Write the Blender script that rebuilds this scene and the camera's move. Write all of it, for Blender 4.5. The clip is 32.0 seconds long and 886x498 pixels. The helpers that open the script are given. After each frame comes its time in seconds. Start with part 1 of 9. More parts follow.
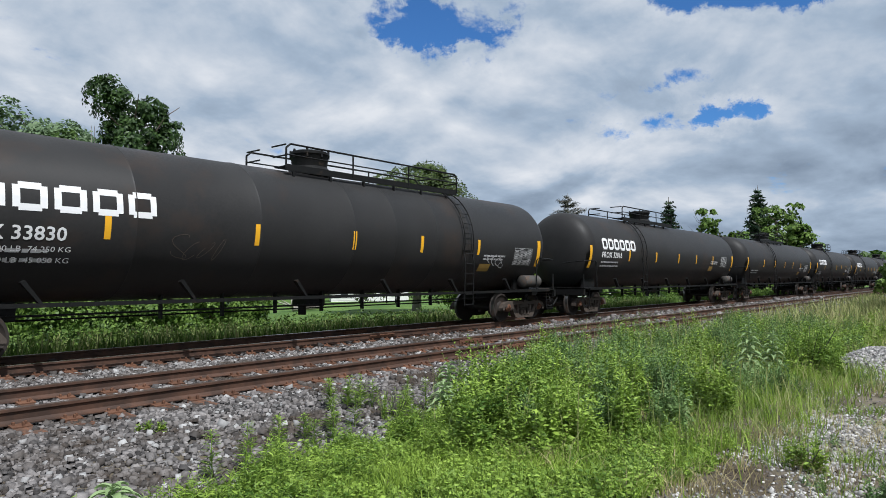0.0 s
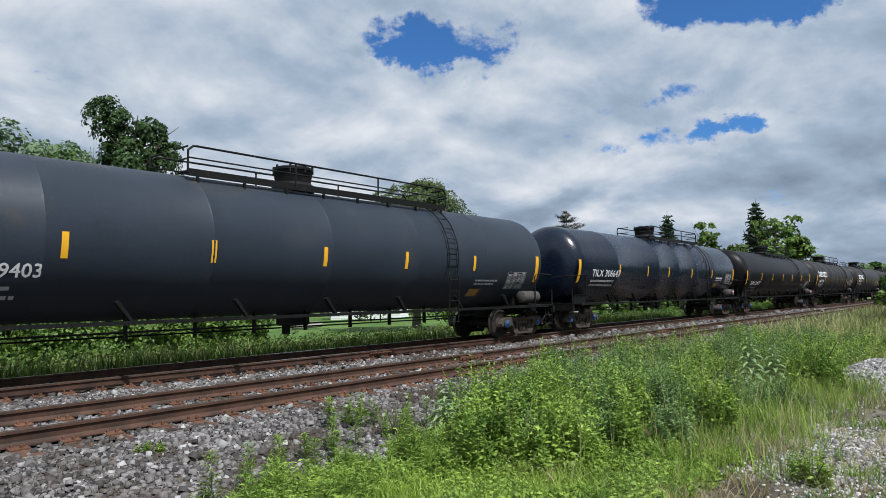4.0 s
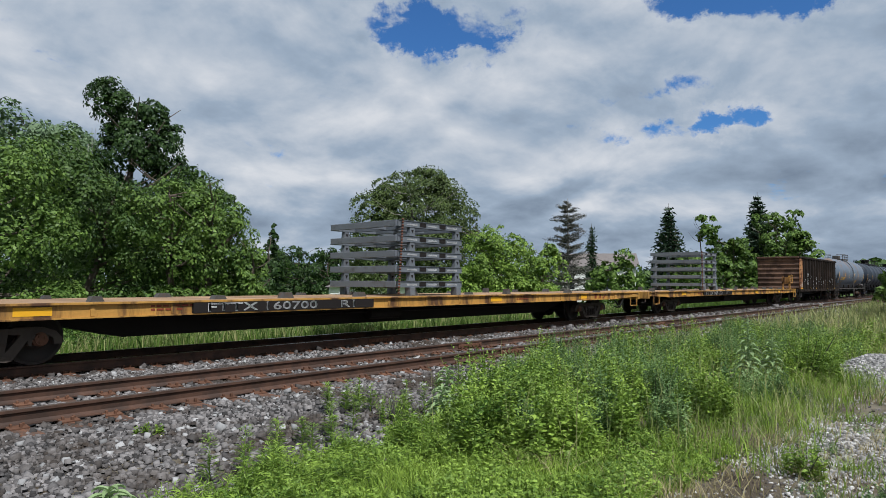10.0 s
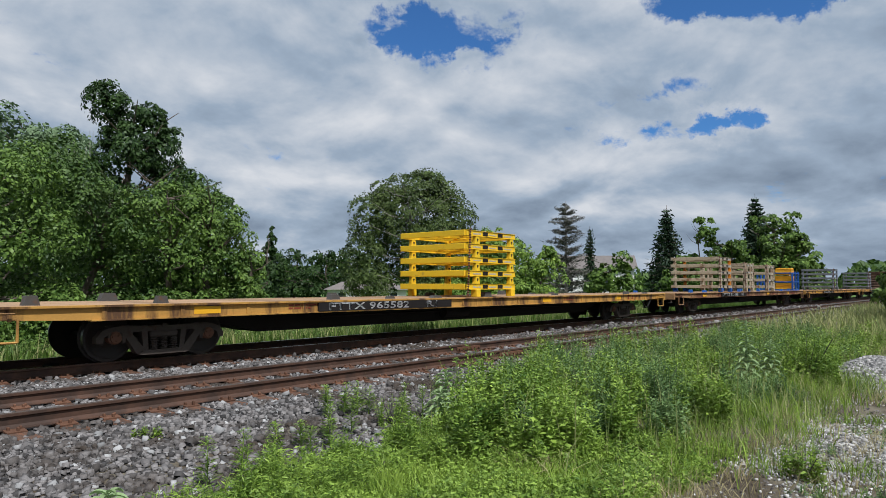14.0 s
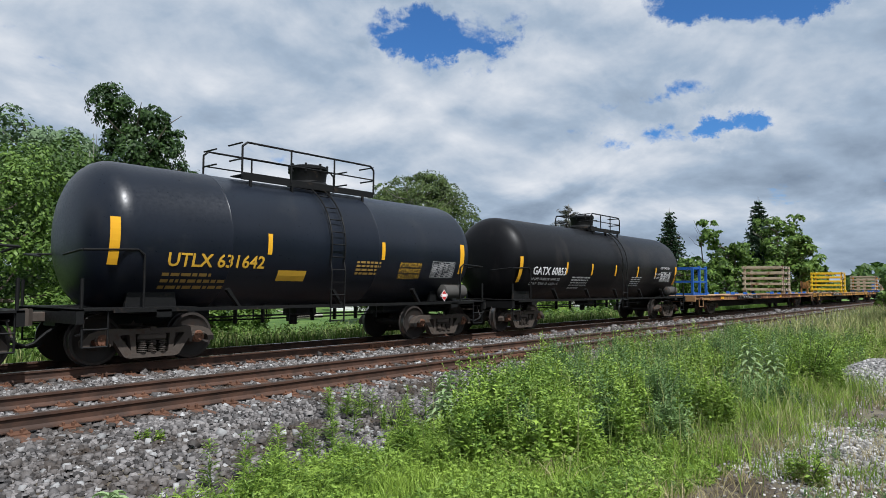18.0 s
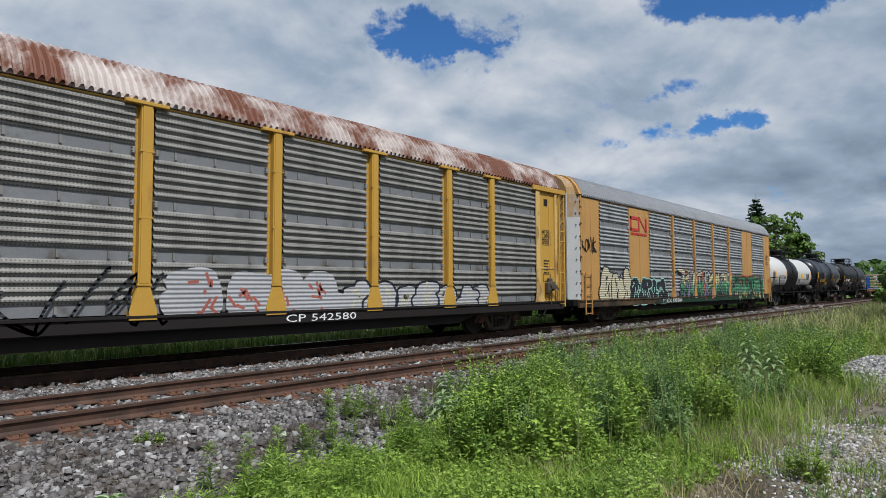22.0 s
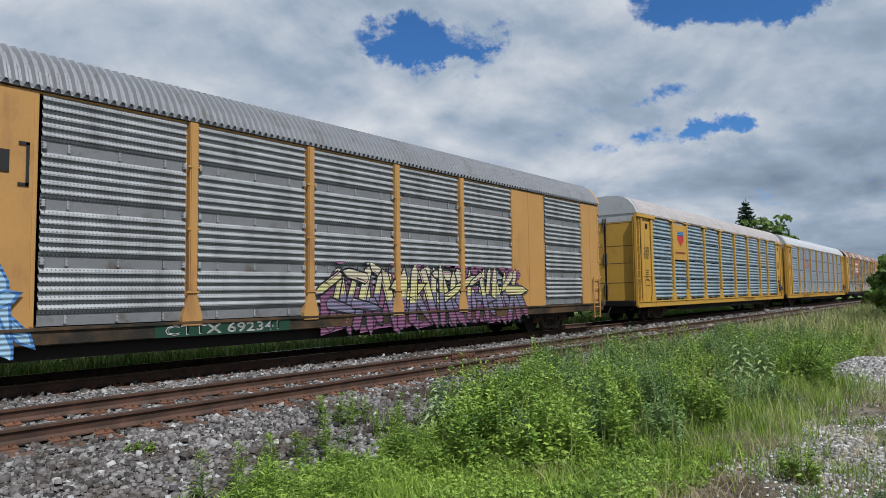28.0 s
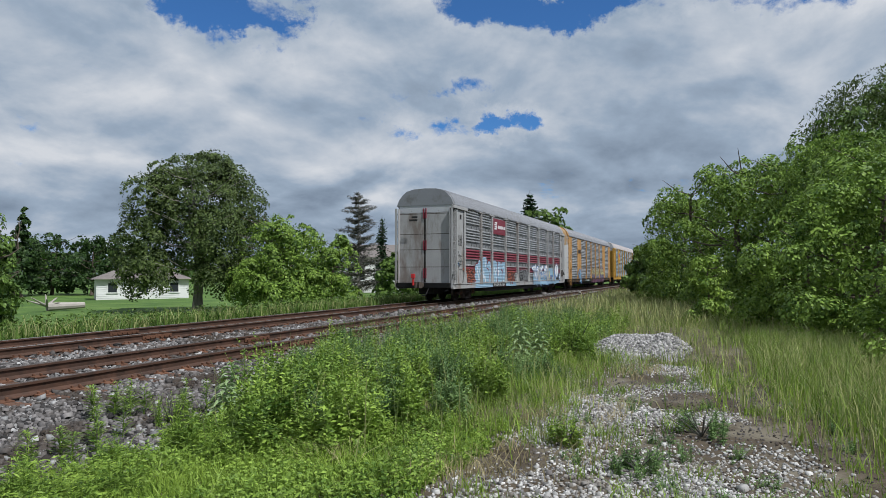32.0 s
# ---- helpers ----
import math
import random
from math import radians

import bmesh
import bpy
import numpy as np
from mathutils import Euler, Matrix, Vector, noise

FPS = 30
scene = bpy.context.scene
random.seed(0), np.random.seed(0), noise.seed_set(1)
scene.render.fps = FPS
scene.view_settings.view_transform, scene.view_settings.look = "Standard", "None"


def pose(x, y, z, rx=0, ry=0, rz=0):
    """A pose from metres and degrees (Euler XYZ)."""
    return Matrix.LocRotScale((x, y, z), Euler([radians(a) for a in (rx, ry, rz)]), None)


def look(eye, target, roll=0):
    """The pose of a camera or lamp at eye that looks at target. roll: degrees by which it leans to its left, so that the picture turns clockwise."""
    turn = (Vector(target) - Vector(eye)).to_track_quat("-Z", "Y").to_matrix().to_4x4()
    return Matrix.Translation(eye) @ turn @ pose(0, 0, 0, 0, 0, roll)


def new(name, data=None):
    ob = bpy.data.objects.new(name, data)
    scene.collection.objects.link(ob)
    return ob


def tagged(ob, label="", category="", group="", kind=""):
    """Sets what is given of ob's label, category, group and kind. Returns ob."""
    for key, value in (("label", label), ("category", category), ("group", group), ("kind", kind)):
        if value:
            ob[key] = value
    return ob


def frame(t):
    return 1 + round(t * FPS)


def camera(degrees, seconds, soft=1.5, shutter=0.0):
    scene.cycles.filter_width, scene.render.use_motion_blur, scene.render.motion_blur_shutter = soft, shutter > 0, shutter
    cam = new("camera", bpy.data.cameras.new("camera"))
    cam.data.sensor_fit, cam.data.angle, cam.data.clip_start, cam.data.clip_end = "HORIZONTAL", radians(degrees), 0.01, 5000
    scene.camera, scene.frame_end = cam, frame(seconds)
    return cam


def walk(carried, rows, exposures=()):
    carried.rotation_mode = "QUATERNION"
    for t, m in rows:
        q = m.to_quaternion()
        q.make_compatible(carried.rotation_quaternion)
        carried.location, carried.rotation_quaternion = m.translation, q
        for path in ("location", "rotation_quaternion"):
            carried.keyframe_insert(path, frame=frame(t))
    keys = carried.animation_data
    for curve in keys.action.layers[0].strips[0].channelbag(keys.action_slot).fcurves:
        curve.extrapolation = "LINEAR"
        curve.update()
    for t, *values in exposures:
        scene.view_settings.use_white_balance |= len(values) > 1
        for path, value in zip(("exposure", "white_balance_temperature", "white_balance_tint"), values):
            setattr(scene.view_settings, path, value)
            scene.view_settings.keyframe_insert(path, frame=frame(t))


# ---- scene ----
cam = camera(68.0, 32.0, soft=0.5)
EYE = 1.41          # height of the lens above the rail heads
# seconds, yaw, pitch, roll; x runs along the track the way the train goes, y across it
TURNS = [
    (0, -49.77, 2.55, 0.16), (0.5, -49.69, 2.62, 0.01), (1, -49.68, 2.72, 0.15), (1.5, -49.73, 2.79, 0.15),
    (2, -49.83, 2.86, 0.32), (2.5, -49.95, 3.06, 0.51), (3, -49.93, 3.40, 0.57), (3.5, -49.88, 3.76, 0.80),
    (5.5, -49.50, 4.36, 0.44), (6, -49.24, 4.19, 0.67), (6.5, -49.29, 3.98, 0.78), (7, -49.67, 3.92, 0.60),
    (7.5, -49.71, 3.68, 0.62), (8, -49.66, 3.31, 0.38), (8.5, -49.66, 2.96, 0.14), (9, -49.63, 2.86, -0.13),
    (9.5, -49.65, 2.88, -0.31), (10, -49.83, 2.94, -0.24), (10.5, -50.00, 2.95, -0.20), (11, -50.09, 2.93, -0.18),
    (11.5, -50.07, 2.92, -0.28), (12, -50.08, 2.94, -0.31), (12.5, -50.09, 2.99, -0.17), (13, -50.14, 3.02, -0.10),
    (13.5, -50.08, 3.09, -0.20), (14, -49.97, 3.15, -0.15), (14.5, -49.91, 3.21, 0.14), (16.5, -49.83, 3.46, 0.14),
    (17, -49.80, 3.38, -0.10), (17.5, -49.75, 3.35, 0.05), (18, -49.74, 3.38, -0.17), (18.5, -49.71, 3.40, 0.32),
    (19, -49.57, 3.40, 0.33), (19.5, -49.55, 3.30, 0.19), (20, -49.56, 3.30, 0.07), (20.5, -49.63, 3.30, 0.07),
    (21, -49.75, 3.35, 0.15), (21.5, -49.75, 3.40, 0.31), (22, -49.84, 3.41, 0.28), (22.5, -49.80, 3.42, 0.23),
    (23, -49.77, 3.47, 0.32), (23.5, -49.80, 3.46, 0.36), (24, -49.85, 3.48, 0.20), (24.5, -49.93, 3.55, 0.04),
    (25, -49.96, 3.55, 0.38), (25.5, -49.93, 3.65, 0.52), (27.5, -50.06, 3.88, 0.78), (28, -50.52, 3.86, 0.80),
    (28.5, -50.53, 3.82, 0.97), (29, -50.50, 3.73, 0.40), (29.5, -50.65, 3.61, 0.31), (30, -50.66, 3.13, 0.03),
    (30.5, -51.10, 2.88, -0.20), (31, -59.11, 2.71, 0.08), (31.5, -64.69, 2.42, 0.13), (32, -67.92, 2.18, 0.01)]
walk(cam, [(t, pose(0, 0, EYE, 90 + p, r, yaw)) for t, yaw, p, r in TURNS], exposures=[(t, e, 6050, 10) for t, e in ((0, 0.03), (6, 0.0), (9, -0.15), (14, -0.15), (16.5, -0.04), (17.5, 0.03), (18.2, 0.04), (19, -0.1), (20, -0.17), (25, -0.18), (29, -0.16), (32, -0.2))])

# ---- light ----
SUN_EL, SUN_AZ = 56.0, 250.0      # the sun stands behind the camera, to its left; azimuth counted from +x
sun_way = Vector((math.cos(radians(SUN_AZ)) * math.cos(radians(SUN_EL)), math.sin(radians(SUN_AZ)) * math.cos(radians(SUN_EL)), math.sin(radians(SUN_EL))))
sun = new("sun", bpy.data.lights.new("sun", "SUN"))
sun.data.energy, sun.data.angle, sun.data.color = 5.0, radians(0.6), (1.0, 0.97, 0.92)
sun.matrix_world = look(sun_way * 100, (0, 0, 0))


def nodes_of(tree):
    tree.nodes.clear()

    def node(kind, **sets):
        n = tree.nodes.new(kind)
        for k, v in sets.items():
            if k in n.inputs:
                n.inputs[k].default_value = v
            else:
                setattr(n, k, v)
        return n
    return node


def sky_world():
    w = bpy.data.worlds.new("sky")
    w.use_nodes = True
    scene.world = w
    tr = w.node_tree
    node = nodes_of(tr)
    link = tr.links.new
    sky = node("ShaderNodeTexSky")
    sky.sky_type, sky.sun_disc = "NISHITA", False
    sky.sun_elevation, sky.sun_rotation = radians(SUN_EL), radians(90 - SUN_AZ)
    sky.air_density, sky.dust_density, sky.ozone_density = 1.0, 0.2, 4.0
    co = node("ShaderNodeTexCoord")
    sep = node("ShaderNodeSeparateXYZ")
    link(co.outputs["Generated"], sep.inputs[0])

    def m(op, a, b=None, c=None):
        n = node("ShaderNodeMath", operation=op)
        for i, v in enumerate((a, b, c)):
            if v is None:
                continue
            if isinstance(v, (int, float)):
                n.inputs[i].default_value = v
            else:
                link(v, n.inputs[i])
        return n.outputs[0]

    # flatten the dome so that clouds crowd towards the horizon
    zz = m("ADD", m("MAXIMUM", sep.outputs[2], 0.0), 0.34)
    px, py = m("DIVIDE", sep.outputs[0], zz), m("DIVIDE", sep.outputs[1], zz)
    com = node("ShaderNodeCombineXYZ")
    link(px, com.inputs[0]), link(py, com.inputs[1])

    def noise_at(scale, detail, rough, shift, dist=0.0, near=1.0):
        mp = node("ShaderNodeMapping")
        mp.inputs["Location"].default_value = shift
        mp.inputs["Scale"].default_value = (near, near, 1)
        link(com.outputs[0], mp.inputs[0])
        n = node("ShaderNodeTexNoise", Scale=scale, Detail=detail, Roughness=rough, Distortion=dist)
        link(mp.outputs[0], n.inputs["Vector"])
        return n.outputs["Fac"]

    billow = noise_at(3.0, 10.0, 0.56, (3.1, 0.4, 0.0), 0.25)
    # the same heaps, sampled a little higher up: where they thin out upwards the light falls on their tops
    above = noise_at(3.0, 7.0, 0.5, (3.1, 0.4, 0.0), 0.25, 0.93)
    shade = noise_at(1.1, 4.0, 0.45, (7.7, 2.0, 0.0), 0.2)
    fleck = noise_at(8.0, 8.0, 0.62, (1.7, 5.0, 0.0), 0.3)
    cover = billow
    # breaks in the cloud, where blue shows, with torn edges: direction, half width, depth
    tear = node("ShaderNodeTexNoise", Scale=13.0, Detail=7.0, Roughness=0.68)
    link(co.outputs["Generated"], tear.inputs["Vector"])
    off = node("ShaderNodeVectorMath", operation="MULTIPLY_ADD")
    link(tear.outputs["Color"], off.inputs[0])
    off.inputs[1].default_value = (0.16, 0.16, 0.1)
    link(co.outputs["Generated"], off.inputs[2])
    for az, el, rad, depth in HOLES:
        d = Vector((math.cos(radians(az)) * math.cos(radians(el)) + 0.08, math.sin(radians(az)) * math.cos(radians(el)) + 0.08, math.sin(radians(el)) + 0.05))
        v = node("ShaderNodeVectorMath", operation="SUBTRACT")
        link(off.outputs[0], v.inputs[0])
        v.inputs[1].default_value = d
        w = node("ShaderNodeVectorMath", operation="MULTIPLY")
        link(v.outputs[0], w.inputs[0])
        w.inputs[1].default_value = (0.85, 0.85, 2.2)
        g = node("ShaderNodeVectorMath", operation="LENGTH")
        link(w.outputs[0], g.inputs[0])
        fall = m("MULTIPLY", m("MAXIMUM", m("SUBTRACT", 1.0, m("DIVIDE", g.outputs["Value"], radians(rad))), 0.0), depth)
        cover = m("SUBTRACT", cover, fall)
    cover = m("ADD", cover, m("MULTIPLY", m("SUBTRACT", fleck, 0.5), 1.05))
    mask = node("ShaderNodeMapRange")
    mask.interpolation_type = "SMOOTHSTEP"
    mask.inputs["From Min"].default_value, mask.inputs["From Max"].default_value = 0.06, 0.3
    link(cover, mask.inputs["Value"])
    # lit tops and grey undersides
    tone = m("ADD", m("MULTIPLY", m("SUBTRACT", shade, 0.5), 0.55), m("ADD", m("MULTIPLY", m("SUBTRACT", billow, above), 1.25), m("MULTIPLY", m("SUBTRACT", fleck, 0.5), 0.13)))
    tone = m("ADD", tone, m("MULTIPLY", m("SUBTRACT", 0.5, billow), 0.2))
    # bright edges round the breaks; the deck greys towards the horizon
    edge = m("MULTIPLY", m("MAXIMUM", m("SUBTRACT", 0.6, cover), 0.0), 0.3)
    tone = m("ADD", m("ADD", tone, edge), m("MULTIPLY", m("MINIMUM", sep.outputs[2], 0.35), 0.5))
    tone = m("ADD", tone, 0.39)
    ramp = node("ShaderNodeValToRGB")
    ramp.color_ramp.elements[0].position, ramp.color_ramp.elements[0].color = 0.12, (0.24, 0.3, 0.385, 1)
    ramp.color_ramp.elements[1].position, ramp.color_ramp.elements[1].color = 0.8, (1.0, 1.0, 1.0, 1)
    e = ramp.color_ramp.elements.new(0.46)
    e.color = (0.495, 0.59, 0.7, 1)
    link(tone, ramp.inputs[0])
    cloud = node("ShaderNodeBackground", Strength=CLOUD)
    link(ramp.outputs[0], cloud.inputs["Color"])
    clear = node("ShaderNodeBackground", Strength=SKY)
    deep = node("ShaderNodeMix", data_type="RGBA", blend_type="MULTIPLY")
    deep.inputs[0].default_value, deep.inputs[7].default_value = 1.0, (0.5, 0.82, 1.12, 1)
    link(sky.outputs[0], deep.inputs[6]), link(deep.outputs[2], clear.inputs["Color"])
    mix = node("ShaderNodeMixShader")
    link(mask.outputs[0], mix.inputs[0]), link(clear.outputs[0], mix.inputs[1]), link(cloud.outputs[0], mix.inputs[2])
    out = node("ShaderNodeOutputWorld")
    link(mix.outputs[0], out.inputs["Surface"])


CLOUD, SKY = 0.77, 0.1
HOLES = [(44.3, 21.8, 4.8, 0.46), (41.3, 20.3, 3.6, 0.4), (38.6, 22.6, 5.2, 0.46), (37.0, 20.6, 3.9, 0.40), (36.2, 18.2, 3.1, 0.36), (20.5, 15.9, 3.6, 0.40), (24.0, 12.2, 3.1, 0.32), (18.6, 12.7, 4.2, 0.44),
         (15.4, 12.9, 4.2, 0.44), (19.5, 23.2, 6.0, 0.48), (16.0, 22.2, 5.2, 0.44), (10.4, 21.4, 5.2, 0.44), (7.0, 22.2, 5.7, 0.48), (-1.3, 22.4, 5.2, 0.44), (-9.0, 20.6, 4.4, 0.40)]
sky_world()


# ---- mesh and material helpers ----
class Mesh:
    """Gathers vertices and faces of one mesh."""

    def __init__(self):
        self.v, self.f, self.m = [], [], []

    def add(self, verts, faces, mat=0):
        o = len(self.v)
        self.v.extend(tuple(p) for p in verts)
        self.f.extend(tuple(i + o for i in f) for f in faces)
        self.m.extend([mat] * len(faces))
        return self

    def box(self, x0, x1, y0, y1, z0, z1, mat=0, bevel=0.0):
        b = bevel
        if b <= 0:
            v = [(x, y, z) for x in (x0, x1) for y in (y0, y1) for z in (z0, z1)]
            return self.add(v, [(0, 1, 3, 2), (4, 6, 7, 5), (0, 4, 5, 1), (2, 3, 7, 6), (0, 2, 6, 4), (1, 5, 7, 3)], mat)
        v = []
        for x, sx in ((x0, 1), (x1, -1)):
            for y, sy in ((y0, 1), (y1, -1)):
                for z, sz in ((z0, 1), (z1, -1)):
                    v += [(x, y + sy * b, z + sz * b), (x + sx * b, y, z + sz * b), (x + sx * b, y + sy * b, z)]

        def c(i, j, k):
            return (i * 4 + j * 2 + k) * 3
        f = []
        for i in (0, 1):
            q = [c(i, 0, 0), c(i, 1, 0), c(i, 1, 1), c(i, 0, 1)]
            f.append(tuple(q if i else q[::-1]))
            q = [c(0, i, 0) + 1, c(1, i, 0) + 1, c(1, i, 1) + 1, c(0, i, 1) + 1]
            f.append(tuple(q[::-1] if i else q))
            q = [c(0, 0, i) + 2, c(1, 0, i) + 2, c(1, 1, i) + 2, c(0, 1, i) + 2]
            f.append(tuple(q if i else q[::-1]))
        for i in (0, 1):
            for j in (0, 1):
                f.append((c(i, j, 0), c(i, j, 1), c(i, j, 1) + 1, c(i, j, 0) + 1))
                f.append((c(i, 0, j), c(i, 1, j), c(i, 1, j) + 2, c(i, 0, j) + 2))
                f.append((c(0, i, j) + 1, c(1, i, j) + 1, c(1, i, j) + 2, c(0, i, j) + 2))
                for k in (0, 1):
                    f.append((c(i, j, k), c(i, j, k) + 1, c(i, j, k) + 2))
        return self.add(v, f, mat)

    def rod(self, p, q, r, n=8, mat=0, r2=None):
        p, q = Vector(p), Vector(q)
        d = (q - p).normalized()
        a = d.cross(Vector((0, 0, 1)) if abs(d.z) < 0.9 else Vector((1, 0, 0))).normalized()
        b = d.cross(a)
        v = []
        for c, rr in ((p, r), (q, r if r2 is None else r2)):
            v += [c + (a * math.cos(2 * math.pi * i / n) + b * math.sin(2 * math.pi * i / n)) * rr for i in range(n)]
        f = [(i, (i + 1) % n, n + (i + 1) % n, n + i) for i in range(n)] + [tuple(range(n))[::-1], tuple(range(n, 2 * n))]
        return self.add(v, f, mat)

    def pipe(self, pts, r, n=6, mat=0):
        for p, q in zip(pts, pts[1:]):
            self.rod(p, q, r, n, mat)
        return self

    def prism(self, poly, axis, a, b, mat=0):
        """A flat outline pushed from a to b along the axis; the outline lies in the two other axes, in order."""
        def at(p, w):
            return {"x": (w, p[0], p[1]), "y": (p[0], w, p[1]), "z": (p[0], p[1], w)}[axis]
        n = len(poly)
        v = [at(p, a) for p in poly] + [at(p, b) for p in poly]
        f = [(i, (i + 1) % n, n + (i + 1) % n, n + i) for i in range(n)] + [tuple(range(n))[::-1], tuple(range(n, 2 * n))]
        return self.add(v, f, mat)

    def sheet(self, profile, x0, x1, mat=0):
        """An open profile of (y, z) drawn out along x."""
        n = len(profile)
        v = [(x, y, z) for x in (x0, x1) for y, z in profile]
        return self.add(v, [(i, i + 1, n + i + 1, n + i) for i in range(n - 1)], mat)

    def turned(self, rings, n=32, mat=0, axis="x", c=(0, 0)):
        """Rings of (place along the axis, radius)."""
        v, f = [], []
        for s, r in rings:
            for i in range(n):
                a = 2 * math.pi * i / n
                u, w = c[0] + math.cos(a) * r, c[1] + math.sin(a) * r
                v.append({"x": (s, u, w), "y": (u, s, w), "z": (u, w, s)}[axis])
        for k in range(len(rings) - 1):
            for i in range(n):
                j = (i + 1) % n
                f.append((k * n + i, k * n + j, (k + 1) * n + j, (k + 1) * n + i))
        f += [tuple(range(n))[::-1], tuple(range((len(rings) - 1) * n, len(rings) * n))]
        return self.add(v, f, mat)

    def data(self, name, mats, smooth=False):
        me = bpy.data.meshes.new(name)
        me.from_pydata(self.v, [], self.f)
        for mt in (mats if isinstance(mats, (list, tuple)) else [mats]):
            me.materials.append(mt)
        me.polygons.foreach_set("material_index", self.m)
        me.update()
        bm = bmesh.new()
        bm.from_mesh(me)
        bmesh.ops.recalc_face_normals(bm, faces=bm.faces)
        bm.to_mesh(me)
        bm.free()
        if smooth:
            me.polygons.foreach_set("use_smooth", [True] * len(me.polygons))
            me.set_sharp_from_angle(angle=radians(35))
        return me


def part(name, mesh, mats, parent, label="", smooth=False, at=None):
    me = mesh.data(name, mats, smooth) if isinstance(mesh, Mesh) else mesh
    ob = new(name, me)
    ob.parent = parent
    if at is not None:
        ob.matrix_basis = at
    if label:
        tagged(ob, label)
    return ob


def thing(name, at, label, category, group="", kind=""):
    ob = new(name)
    ob.empty_display_size = 0.2
    ob.matrix_basis = at
    return tagged(ob, label, category, group, kind)


def arrays(name, verts, faces, mats, smooth=False, mat_index=None):
    """A mesh from numpy arrays; faces all have the same number of corners."""
    me = bpy.data.meshes.new(name)
    nv, nf, k = len(verts), len(faces), faces.shape[1]
    me.vertices.add(nv)
    me.vertices.foreach_set("co", np.asarray(verts, np.float32).ravel())
    me.loops.add(nf * k)
    me.loops.foreach_set("vertex_index", np.asarray(faces, np.int32).ravel())
    me.polygons.add(nf)
    me.polygons.foreach_set("loop_start", np.arange(nf, dtype=np.int32) * k)
    for mt in (mats if isinstance(mats, (list, tuple)) else [mats]):
        me.materials.append(mt)
    if mat_index is not None:
        me.polygons.foreach_set("material_index", np.asarray(mat_index, np.int32))
    if smooth:
        me.polygons.foreach_set("use_smooth", np.ones(nf, bool))
    me.update(calc_edges=True)
    me.validate()
    return me


def material(name, color, rough=0.6, metal=0.0, vary=0.15, scale=3.0, stain=None, stain_at=0.6, stain_scale=0.7, bump=0.0, bump_scale=40.0,
             streak=0.0, island=0.0, random_ob=0.0, coat=0.0, transmit=None, spec=0.3, stretch=(1, 1, 1), ribs=0.0):
    """Paint, metal, wood, stone: a base colour with grain at two scales, stains with their own colour, and relief."""
    mat = bpy.data.materials.new(name)
    mat.use_nodes = True
    tr = mat.node_tree
    node = nodes_of(tr)
    link = tr.links.new
    co = node("ShaderNodeTexCoord")
    mp = node("ShaderNodeMapping")
    mp.inputs["Scale"].default_value = stretch
    link(co.outputs["Object"], mp.inputs[0])
    big = node("ShaderNodeTexNoise", Scale=scale * 0.25, Detail=5.0, Roughness=0.6)
    small = node("ShaderNodeTexNoise", Scale=scale * 6, Detail=4.0, Roughness=0.6)
    link(mp.outputs[0], big.inputs["Vector"]), link(mp.outputs[0], small.inputs["Vector"])

    def m(op, a, b):
        n = node("ShaderNodeMath", operation=op)
        for i, v in enumerate((a, b)):
            if isinstance(v, (int, float)):
                n.inputs[i].default_value = v
            else:
                link(v, n.inputs[i])
        return n.outputs[0]
    f = m("ADD", m("MULTIPLY", big.outputs["Fac"], 0.6), m("MULTIPLY", small.outputs["Fac"], 0.4))
    # 1 - vary .. 1 + vary round the middle
    f = m("ADD", m("MULTIPLY", m("SUBTRACT", f, 0.5), 4 * vary), 1.0)
    if island:
        geo = node("ShaderNodeNewGeometry")
        f = m("MULTIPLY", f, m("ADD", m("MULTIPLY", geo.outputs["Random Per Island"], 2 * island), 1 - island))
    if random_ob:
        inf = node("ShaderNodeObjectInfo")
        f = m("MULTIPLY", f, m("ADD", m("MULTIPLY", inf.outputs["Random"], 2 * random_ob), 1 - random_ob))
    col = node("ShaderNodeVectorMath", operation="SCALE")
    col.inputs[0].default_value = color[:3]
    link(f, col.inputs["Scale"])
    colour = col.outputs[0]
    if stain is not None:
        st = node("ShaderNodeTexNoise", Scale=stain_scale, Detail=8.0, Roughness=0.65)
        if streak:
            ms = node("ShaderNodeMapping")
            ms.inputs["Scale"].default_value = (1, 1, streak)
            link(co.outputs["Object"], ms.inputs[0]), link(ms.outputs[0], st.inputs["Vector"])
        else:
            link(mp.outputs[0], st.inputs["Vector"])
        rg = node("ShaderNodeMapRange")
        rg.inputs["From Min"].default_value, rg.inputs["From Max"].default_value = stain_at - 0.06, stain_at + 0.08
        link(st.outputs["Fac"], rg.inputs["Value"])
        mx = node("ShaderNodeMix", data_type="RGBA")
        link(rg.outputs[0], mx.inputs[0]), link(colour, mx.inputs[6])
        mx.inputs[7].default_value = (*stain, 1)
        colour = mx.outputs[2]
    bs = node("ShaderNodeBsdfPrincipled", Metallic=metal)
    bs.inputs["Specular IOR Level"].default_value = spec
    bs.inputs["Coat Weight"].default_value = coat
    link(colour, bs.inputs["Base Color"])
    link(m("MINIMUM", m("ADD", m("MULTIPLY", m("SUBTRACT", small.outputs["Fac"], 0.5), 0.35), rough), 1.0), bs.inputs["Roughness"])
    if bump:
        bn = node("ShaderNodeTexNoise", Scale=bump_scale, Detail=4.0)
        link(mp.outputs[0], bn.inputs["Vector"])
        bp = node("ShaderNodeBump", Strength=bump, Distance=0.02)
        link(bn.outputs["Fac"], bp.inputs["Height"]), link(bp.outputs[0], bs.inputs["Normal"])
